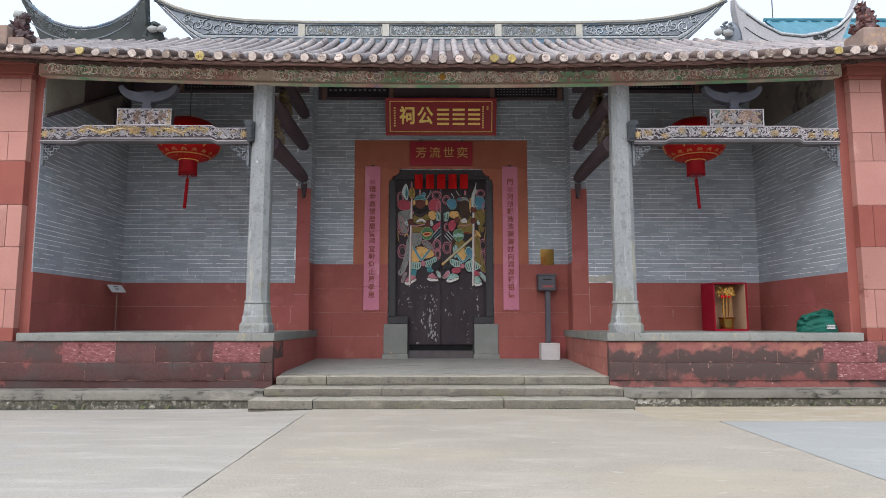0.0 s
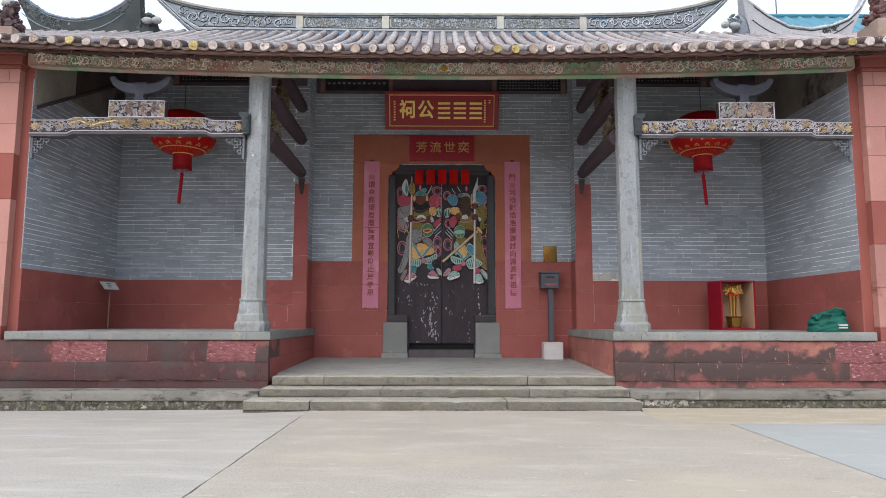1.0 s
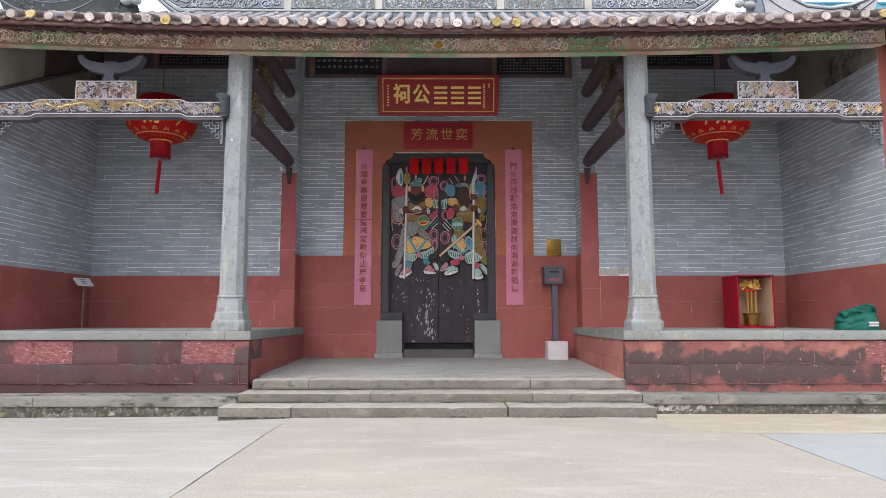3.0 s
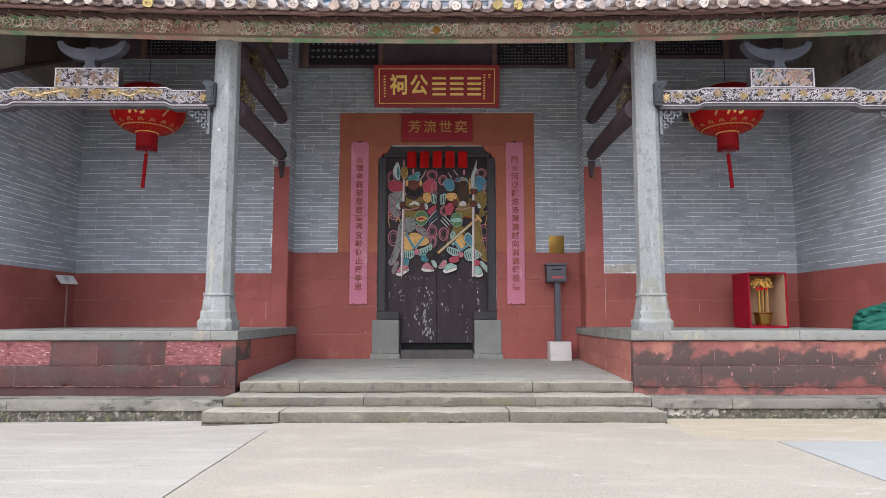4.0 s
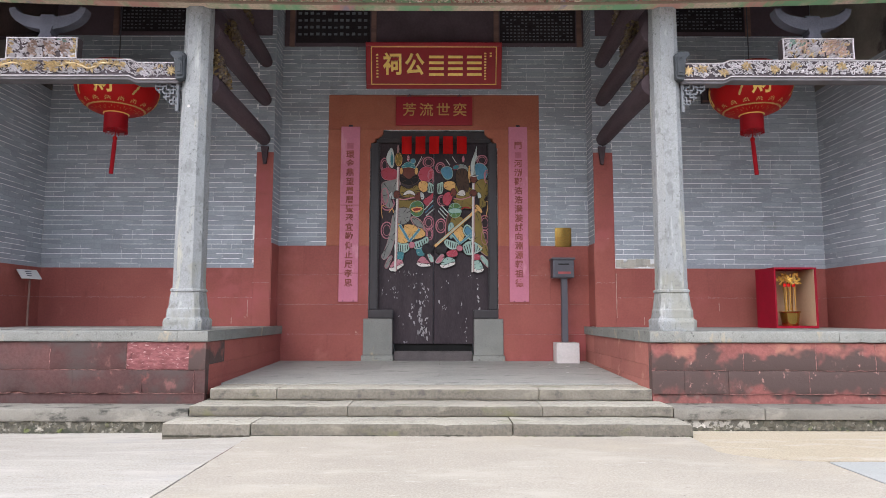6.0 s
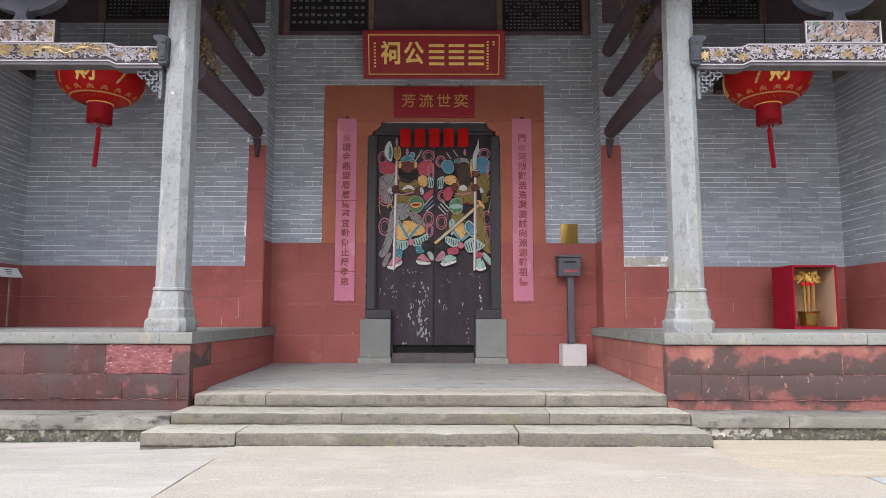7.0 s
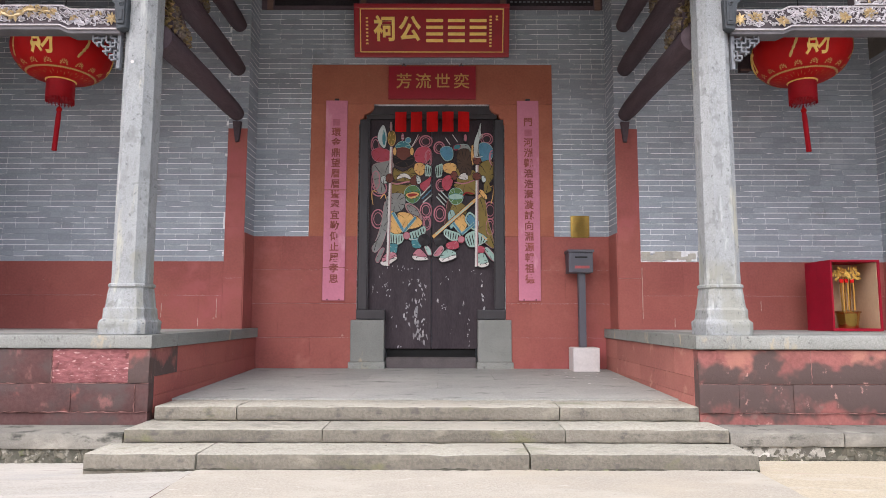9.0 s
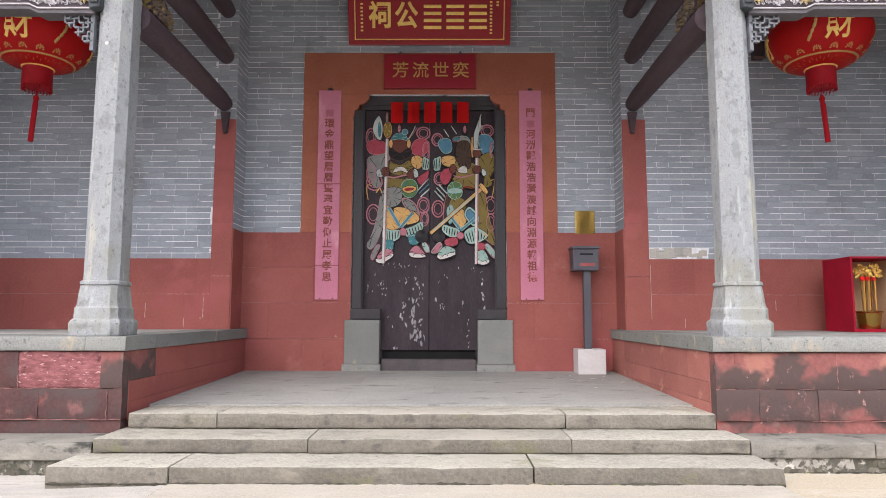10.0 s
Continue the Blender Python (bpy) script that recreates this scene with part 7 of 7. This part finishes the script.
def onboard(ob):
    ob.data.transform(TILTB)
    return ob


panel = onboard(part("panel", cube(-0.985, 0.985, -0.03, 0.02, 0.05, 0.66), MAROON, board))
for x0, x1, z0, z1 in ((-1.055, 1.055, 0, 0.058), (-1.055, 1.055, 0.645, 0.703), (-1.055, -0.98, 0.058, 0.645), (0.98, 1.055, 0.058, 0.645)):
    onboard(part("frame", cube(x0, x1, -0.055, 0.02, z0, z1, 0.01), MAROON, board))
for x0, x1, z0, z1 in ((-0.975, 0.975, 0.064, 0.076), (-0.975, 0.975, 0.629, 0.641), (-0.975, -0.963, 0.076, 0.629), (0.963, 0.975, 0.076, 0.629)):
    onboard(part("gold_border", cube(x0, x1, -0.040, -0.028, z0, z1), GILT, board))


def write(parent, text, x, y, z, size, material, name="character", wide=1.0, depth=0.006, after=None, bold=0.012):
    me = glyphs(text, size, depth, bold)
    me.transform(Matrix.Translation((x, y, z)) @ Matrix.Diagonal((wide, 1, 1, 1)))
    me.materials.clear()
    me.materials.append(material)
    ob = part(name, me, material, parent)
    return after(ob) if after else ob


write(panel, "祠", -0.64, -0.038, 0.352, 0.345, GILT, wide=0.88, depth=0.014, after=onboard, bold=0.026)
write(panel, "公", -0.30, -0.038, 0.352, 0.345, GILT, wide=0.88, depth=0.014, after=onboard, bold=0.026)
# the founder's name as plain bars
for cx in (0.04, 0.335, 0.63):
    for k in range(4):
        onboard(part("bar", cube(cx - 0.115, cx + 0.115, -0.046, -0.03, 0.20 + 0.088 * k, 0.24 + 0.088 * k, 0.004), GILT, panel))
for x, z0, z1, k in ((-0.88, 0.16, 0.54, 8), (0.80, 0.13, 0.56, 10), (0.885, 0.48, 0.56, 2)):
    for i in range(k):
        z = z0 + (z1 - z0) * (i + 0.5) / k
        onboard(part("bar", cube(x - 0.016, x + 0.016, -0.036, -0.03, z - 0.012, z + 0.010), GILT, panel))

head = thing("head_board", (0.01, -0.04, 4.045), "crimson board over the door with four gold characters", "head board")
headp = part("panel", cube(-0.595, 0.605, -0.075, -0.02, 4.045, 4.505, 0.008), CRIMSON, head)
for k, ch in enumerate("芳流世奕"):
    write(headp, ch, -0.38 + 0.263 * k, -0.080, 4.275, 0.225, GOLDDIM, depth=0.005, bold=0.004)
for x in (-0.385, 0.405):
    part("hanger", tube(bmesh.new(), [(x - 0.03, -0.05, 4.50), (x, -0.06, 4.545), (x + 0.03, -0.05, 4.50)], 0.012, 6), GREYSTEEL, head)

# ---- couplet boards ----
LEFTTEXT, RIGHTTEXT = "?環金鼎望層層聳翠宜勤仰止展孝思", "門?河洲觀浩浩瀠漩試向淵源報祖德"
for s, text in ((-1, LEFTTEXT), (1, RIGHTTEXT)):
    c = -1.303 if s < 0 else 1.318
    cp = thing("couplet_board", (c, -0.03, 1.287), "long faded pink couplet board with a column of brush characters", "couplet board", "couplet boards")
    cpb = part("board", cube(c - 0.147, c + 0.147, -0.040, -0.014, 1.287, 4.028, 0.004), PINKPAPER, cp)
    if s < 0:
        part("seam", cube(c - 0.148, c + 0.148, -0.042, -0.038, 2.775, 2.786), INK, cp)
        part("seam", cube(c - 0.148, c + 0.148, -0.042, -0.038, 1.72, 1.728), INK, cp)
    for dx in (-0.08, 0.08):
        part("nail", cube(c + dx - 0.008, c + dx + 0.008, -0.052, -0.036, 1.292, 1.305), BLACK, cp)
    part("top_hook", cube(c - 0.03, c + 0.03, -0.045, -0.012, 4.028, 4.055, 0.004), LACQUER, cp)
    for k, ch in enumerate(text):
        z = 3.72 - k * 0.1435
        if ch == "?":
            part("bar", cube(c - 0.05, c + 0.05, -0.0425, -0.039, z - 0.045, z + 0.045), FADED, cpb)
        else:
            write(cpb, ch, c, -0.041, z, 0.128, INK, depth=0.002, bold=0.022)


# ---- lanterns ----
for s in (-1, 1):
    lx, ly, lz = (-4.32 if s < 0 else 4.36), -1.34, 4.172
    LR, LH, LP = 0.525, 0.37, 0.74      # its radius, half height and fullness
    la = thing("red_lantern", (lx, ly, 3.0), "large round red cloth lantern with gold characters and a tassel", "lantern", "red lanterns")
    prof = [(0.152, -0.362)] + [(LR * abs(math.cos(a)) ** LP, LH * math.sin(a)) for a in (radians(d) for d in range(-72, 73, 6))] + [(0.20, 0.362)]
    bm = bmesh.new()
    rings = []
    N = 72
    for rr, z in prof:
        rings.append([bm.verts.new((lx + rr * (1 + 0.006 * (k % 3 == 0)) * math.cos(2 * math.pi * k / N), ly + rr * (1 + 0.006 * (k % 3 == 0)) * math.sin(2 * math.pi * k / N), lz + z)) for k in range(N)])
    for a, b in zip(rings, rings[1:]):
        for k in range(N):
            bm.faces.new((a[k], a[(k + 1) % N], b[(k + 1) % N], b[k]))
    shade = part("shade", bm, LANTERN, la, soft=80)
    part("lower_ring", lathe(bmesh.new(), [(0.155, lz - 0.372), (0.162, lz - 0.366), (0.170, lz - 0.345), (0.160, lz - 0.337)], 36, lx, ly), GOLD, la, "shiny gold ring", soft=60)
    part("upper_ring", lathe(bmesh.new(), [(0.20, lz + 0.34), (0.215, lz + 0.345), (0.215, lz + 0.36), (0.195, lz + 0.365)], 36, lx, ly), GOLD, la, "gold ring")
    part("skirt", lathe(bmesh.new(), [(0.150, lz - 0.580), (0.150, lz - 0.37), (0.155, lz - 0.362)], 40, lx, ly), LANTERNDARK, la, "red cloth skirt", soft=40)
    fr = bmesh.new()
    for k in range(60):
        a = 2 * math.pi * k / 60
        x, y = lx + 0.146 * math.cos(a), ly + 0.146 * math.sin(a)
        tube(fr, [(x, y, lz - 0.57), (x + 0.003, y, lz - 0.608 - 0.01 * (k % 3))], 0.005, 4)
    part("fringe", fr, LANTERNDARK, la)
    lean = -0.03 if s < 0 else 0.035
    part("cord", tube(bmesh.new(), [(lx, ly, lz - 0.40), (lx, ly, lz - 0.70)], 0.006, 6), LANTERNDARK, la)
    part("knot", lathe(bmesh.new(), [(0.01, lz - 0.735), (0.030, lz - 0.715), (0.030, lz - 0.69), (0.008, lz - 0.66)], 12, lx, ly), LANTERN, la)
    part("tassel", tube(bmesh.new(), [(lx, ly, lz - 0.72), (lx + lean * 0.15, ly, lz - 0.78), (lx + lean * 0.6, ly, lz - 1.0), (lx + lean, ly, lz - 1.19)], [0.022, 0.028, 0.027, 0.028], 9), REDTASSEL, la, "long red tassel")
    part("hanger", tube(bmesh.new(), [(lx, ly, lz + 0.38), (lx, ly, 5.7)], 0.008, 6), GREYSTEEL, la)

    def onto(me, ang, z):
        """Bend a flat mesh round the lantern."""
        for v in me.vertices:
            zz = z + v.co.z
            f = max(-0.98, min(0.98, zz / LH))
            rr = LR * math.cos(math.asin(f)) ** LP + 0.006 - v.co.y
            a = ang + v.co.x / 0.52
            v.co = (lx + rr * math.cos(a), ly + rr * math.sin(a), lz + zz)
        return me
    for k, ang in enumerate((-90 + 8 * (1 if s < 0 else -1), -90 + 128, -90 - 112)):
        me = onto(glyphs("財", 0.30, 0.003), radians(ang), -0.085)
        me.materials.clear()
        me.materials.append(GOLD)
        part("character", me, GOLD, shade)
    for ang in (-90 + 52, -90 - 40):
        bm = bmesh.new()
        pts = [(0.07 * math.sin(1.2 + 0.19 * k), 0, 0.13 - 0.022 * k) for k in range(13)]
        tube(bm, pts, [0.006 + 0.012 * abs(math.sin(k * 1.3 + 0.6)) for k in range(13)], 6, 0.3)
        me = onto(mesh_of("gold_motif", bm, GOLDDIM), radians(ang), -0.06)
        part("gold_motif", me, GOLDDIM, shade)
    bm = bmesh.new()
    for k in range(16):
        u = 0.52 * 2 * math.pi * (k + 0.5) / 16
        for j in range(7):
            t = math.pi * j / 6
            leaf(bm, u + 0.042 * math.cos(t), 0.030 * math.sin(t), 0, 0.014, t, 0.003)
        leaf(bm, u, 0.008, 0, 0.016, 0, 0.003)
    for k in range(96):
        leaf(bm, 0.52 * 2 * math.pi * k / 96, -0.028, 0, 0.020, 0, 0.002)
    for k in range(48):
        leaf(bm, 0.52 * 2 * math.pi * k / 48, -0.055 - 0.012 * (k % 2), 0, 0.010, 1.57, 0.002)
    part("gold_band", onto(mesh_of("gold_band", bm, GOLDDIM), 0, -0.275), GOLDDIM, shade, "gold flower border", "stuff")

# ---- written friezes under the roof ----
for x0, x1, y in ((-SIDE + 0.03, -2.47, BAY), (-2.38, 2.38, 0.0), (2.47, SIDE - 0.03, BAY)):
    tagged(part("dark_band", cube(x0, x1, y - 0.024, y - 0.001, 5.345, 6.02, 0.004), DARKBAND), "dark band of wall under the roof", "trim", kind="structure")
fri = 0
for x0, x1, y in ((-2.20, -1.02, 0.0), (1.05, 2.25, 0.0), (-4.80, -3.55, BAY), (3.50, 4.75, BAY)):
    fz = thing("written_frieze", ((x0 + x1) / 2, y - 0.02, 5.40), "dark written panel under the roof with rows of pale small script", "frieze", "written friezes")
    part("panel", cube(x0, x1, y - 0.03, y - 0.004, 5.40, 5.96), FRIEZEBLACK, fz)
    part("frame", cube(x0 - 0.10, x0 - 0.02, y - 0.05, y - 0.002, 5.34, 6.0, 0.008), FASCIA, fz)
    part("frame", cube(x1 + 0.02, x1 + 0.10, y - 0.05, y - 0.002, 5.34, 6.0, 0.008), FASCIA, fz)
    bm = bmesh.new()
    r = random.Random(fri)
    step_x, step_z = ((0.095, 0.115) if fri == 0 else (0.06, 0.055))
    x = x0 + 0.06
    while x < x1 - 0.04:
        z = 5.90
        while z > 5.45:
            if r.random() > 0.1:
                h = step_z * 0.30
                box(bm, x - step_x * 0.28, x + step_x * 0.28, y - 0.034, y - 0.029, z - h, z + h * r.uniform(-0.2, 0.4))
            z -= step_z
        x += step_x
    part("script", bm, BRACKET, fz, "rows of pale marks", "stuff")
    fri += 1

# ---- small things of the porch ----
mb = thing("mailbox", (1.97, -0.20, FLOOR_B), "dark grey steel mailbox on a post with a white concrete foot", "mailbox")
part("foot", cube(1.815, 2.155, -0.36, -0.06, floor_z(-0.36) - 0.01, 0.685, 0.012), WHITEBLOCK, mb, "white painted concrete block")
part("post", cube(1.925, 2.015, -0.25, -0.16, 0.68, 1.66, 0.006), GREYSTEEL, mb)
bxm = part("box", cube(1.79, 2.105, -0.31, -0.07, 1.645, 1.915, 0.01), GREYSTEEL, mb)
part("lid", prism(bmesh.new(), [(1.775, 1.915), (2.12, 1.915), (2.115, 1.945), (1.78, 1.945)], -0.335, -0.06), GREYSTEEL, bxm)
part("door", cube(1.815, 2.085, -0.318, -0.308, 1.665, 1.895, 0.003), GREYSTEEL, bxm)
part("slot", cube(1.87, 2.03, -0.322, -0.317, 1.835, 1.855), BLACK, bxm)
part("bar", cube(1.865, 2.055, -0.321, -0.317, 1.70, 1.735), paint("label_red", (0.40, 0.10, 0.10)), bxm, "row of small red marks")
bp = thing("brass_plate", (2.005, -0.02, 2.13), "small polished brass plate on the brick wall", "plate")
part("plate", cube(1.88, 2.13, -0.022, -0.006, 2.135, 2.435, 0.003), BRASS, bp)
for x in (1.895, 2.115):
    for z in (2.15, 2.42):
        part("screw", cube(x - 0.005, x + 0.005, -0.026, -0.02, z - 0.005, z + 0.005), GREYSTEEL, bp)

pl = thing("placard_stand", (-5.60, -0.95, PLAT), "white tilted placard on a thin brown post", "placard")
part("post", tube(bmesh.new(), [(-5.60, -0.95, PLAT), (-5.60, -0.95, 1.58)], 0.014, 8), FASCIA, pl)
bm = cube(-0.135, 0.135, -0.095, 0.095, -0.007, 0.007, 0.003)
bmesh.ops.transform(bm, verts=bm.verts[:], matrix=Matrix.Translation((-5.60, -0.97, 1.64)) @ Matrix.Rotation(radians(62), 4, "Z") @ Matrix.Rotation(radians(42), 4, "X"))
pb = part("board", bm, PLACARD, pl)
for k in range(3):
    bm = cube(-0.045, 0.045 - 0.015 * k, -0.009, 0.009, 0.007, 0.0085)
    bmesh.ops.transform(bm, verts=bm.verts[:], matrix=Matrix.Translation((-5.60, -0.97, 1.64)) @ Matrix.Rotation(radians(62), 4, "Z") @ Matrix.Rotation(radians(42), 4, "X") @ Matrix.Translation((0, 0.05 - 0.045 * k, 0)))
    part("bar", bm, GREYSTEEL, pb)

# open red box with a gilded plant
BX0, BX1, BY0, BY1, BZ = 4.58, 5.145, -1.30, -0.78, 0.81
bx = thing("red_display_box", (4.93, -1.0, PLAT), "open-fronted red box with a beige lining on the platform", "box")
part("left_side", cube(BX0, BX0 + 0.02, BY0, BY1, PLAT, PLAT + BZ), BOXRED, bx)
part("right_side", cube(BX1 - 0.02, BX1, BY0, BY1, PLAT, PLAT + BZ), BOXRED, bx)
part("top", cube(BX0 + 0.02, BX1 - 0.02, BY0, BY1, PLAT + BZ - 0.02, PLAT + BZ), BOXRED, bx)
part("bottom", cube(BX0 + 0.02, BX1 - 0.02, BY0, BY1, PLAT, PLAT + 0.03), BOXRED, bx)
part("back", cube(BX0 + 0.02, BX1 - 0.02, BY1 - 0.02, BY1, PLAT + 0.03, PLAT + BZ - 0.02), BOXRED, bx)
bm = bmesh.new()
box(bm, BX0 + 0.021, BX0 + 0.027, BY0 + 0.02, BY1 - 0.02, PLAT + 0.03, PLAT + BZ - 0.02)
box(bm, BX1 - 0.027, BX1 - 0.021, BY0 + 0.02, BY1 - 0.02, PLAT + 0.03, PLAT + BZ - 0.02)
box(bm, BX0 + 0.027, BX1 - 0.027, BY1 - 0.027, BY1 - 0.021, PLAT + 0.03, PLAT + BZ - 0.02)
part("lining", bm, BEIGE, bx, "plain beige lining")
gp = thing("gilded_plant", (4.86, -1.12, PLAT + 0.03), "gold pot with gilded bamboo stems and leaves", "ornament plant")
part("pot", lathe(bmesh.new(), [(0.10, PLAT + 0.031), (0.125, PLAT + 0.20), (0.138, PLAT + 0.21), (0.138, PLAT + 0.225), (0.11, PLAT + 0.225)], 24, 4.86, -1.12), BRASS, gp, soft=40)
r = random.Random(12)
for dx in (-0.075, -0.02, 0.045):
    part("stem", tube(bmesh.new(), [(4.86 + dx * 0.7, -1.12, PLAT + 0.2), (4.86 + dx, -1.13, PLAT + 0.62)], 0.008, 8), BRASS, gp)
    part("red_tag", cube(4.882 + dx, 4.868 + dx, -1.165, -1.16, PLAT + 0.24, PLAT + 0.56), OCHRE, gp, "narrow ochre tag with marks")
    part("red_bow", cube(4.84 + dx, 4.88 + dx, -1.175, -1.15, PLAT + 0.555, PLAT + 0.60, 0.01), REDPAPER, gp)
bm = bmesh.new()
for k in range(90):
    a = r.uniform(0, 6.28)
    leaf(bm, 4.86 + 0.15 * math.cos(a) * r.random() ** 0.5, PLAT + 0.65 + r.uniform(-0.06, 0.08), -1.13 + 0.09 * math.sin(a), r.uniform(0.015, 0.035), r.uniform(0, 6.28), 0.02)
part("leaves", bm, GOLD, gp, "gilded foil leaves", "stuff")

# crumpled green bag
bag = thing("green_bag", (5.37, -2.85, PLAT), "crumpled dark green shopping bag on the platform edge", "bag")
bm = bmesh.new()
NX, NY = 44, 26
shell = []
for j in range(NY + 1):
    v = j / NY
    row = []
    for i in range(NX):
        a = 2 * math.pi * i / NX
        w = 0.27 * (1 - 0.22 * v ** 2)
        d = 0.15 * (1 - 0.75 * v ** 1.5)
        x, y, z = w * math.copysign(abs(math.cos(a)) ** 0.6, math.cos(a)), d * math.copysign(abs(math.sin(a)) ** 0.7, math.sin(a)), 0.30 * v
        k = (noise.noise(Vector((x * 7, y * 7 + 3, z * 9))) * 0.05 + noise.noise(Vector((x * 19, y * 15, z * 24))) * 0.042) * (0.35 + v)
        z -= 0.09 * v * max(0, -math.cos(a) * 0.9 - 0.0) + 0.04 * v * noise.noise(Vector((x * 6, 5, 1)))
        row.append(bm.verts.new((5.37 + x + k, -2.88 + y + k * 1.2, PLAT + 0.002 + max(0, z))))
    shell.append(row)
for a, b in zip(shell, shell[1:]):
    for i in range(NX):
        bm.faces.new((a[i], a[(i + 1) % NX], b[(i + 1) % NX], b[i]))
bm.faces.new(shell[-1])
bm.faces.new(shell[0][::-1])
bb = part("body", bm, GREENBAG, bag, soft=70)
part("handle", tube(bmesh.new(), [(5.20, -2.94, PLAT + 0.20), (5.24, -3.02, PLAT + 0.25), (5.32, -3.03, PLAT + 0.245), (5.37, -2.96, PLAT + 0.23)], 0.014, 8), GREENBAG, bag)
part("handle", tube(bmesh.new(), [(5.33, -2.92, PLAT + 0.26), (5.42, -2.98, PLAT + 0.325), (5.55, -2.96, PLAT + 0.30), (5.60, -2.92, PLAT + 0.22)], 0.014, 8), GREENBAG, bag)
for k in range(2):
    part("bar", cube(5.43, 5.54, -3.045, -3.02, PLAT + 0.05 + 0.035 * k, PLAT + 0.072 + 0.035 * k), WHITEBLOCK, bb, "small white print")
# broken bricks and plaster at the foot of the brickwork
bm = bmesh.new()
r = random.Random(77)
for k in range(26):
    x = 2.70 + 0.025 * k
    box(bm, x, x + r.uniform(0.04, 0.13), BAY - r.uniform(0.0, 0.012), BAY + 0.03, DADO_S + r.uniform(0, 0.05), DADO_S + r.uniform(0.06, 0.145), 0.008)
tagged(part("broken_bricks", bm, CREAM), "chipped bricks and pale plaster above the dado", "brick repair", kind="stuff")

# small dark box on the bay wall and a sticker on a column
vb = thing("wall_box", (4.12, BAY - 0.05, 4.28), "small dark brown box fixed high on the brick wall", "wall box")
part("case", cube(4.05, 4.18, BAY - 0.10, BAY - 0.004, 4.28, 4.50, 0.006), TIMBER, vb)
part("plate", cube(4.04, 4.19, BAY - 0.108, BAY - 0.10, 4.27, 4.30), FASCIA, vb)
tagged(part("sticker", lathe(bmesh.new(), [(0.016, 0), (0.016, 0.002), (0.004, 0.0022)], 12, 0, 0), WHITEBLOCK), "tiny white round sticker on the stone column", "sticker").matrix_basis = Matrix.Translation((-2.655, -3.026, 3.37)) @ Matrix.Rotation(radians(90), 4, "X")

# scraps on the porch floor
bm = bmesh.new()
r = random.Random(3)
for k in range(14):
    x, y = r.uniform(1.5, 2.28), r.uniform(-1.6, -0.5)
    w = r.uniform(0.006, 0.016)
    box(bm, x, x + w * 1.6, y, y + w, floor_z(y) - 0.002, floor_z(y) + 0.004)
tagged(part("paper_scraps", bm, WHITEBLOCK), "tiny white scraps lying on the porch floor", "litter", kind="stuff")
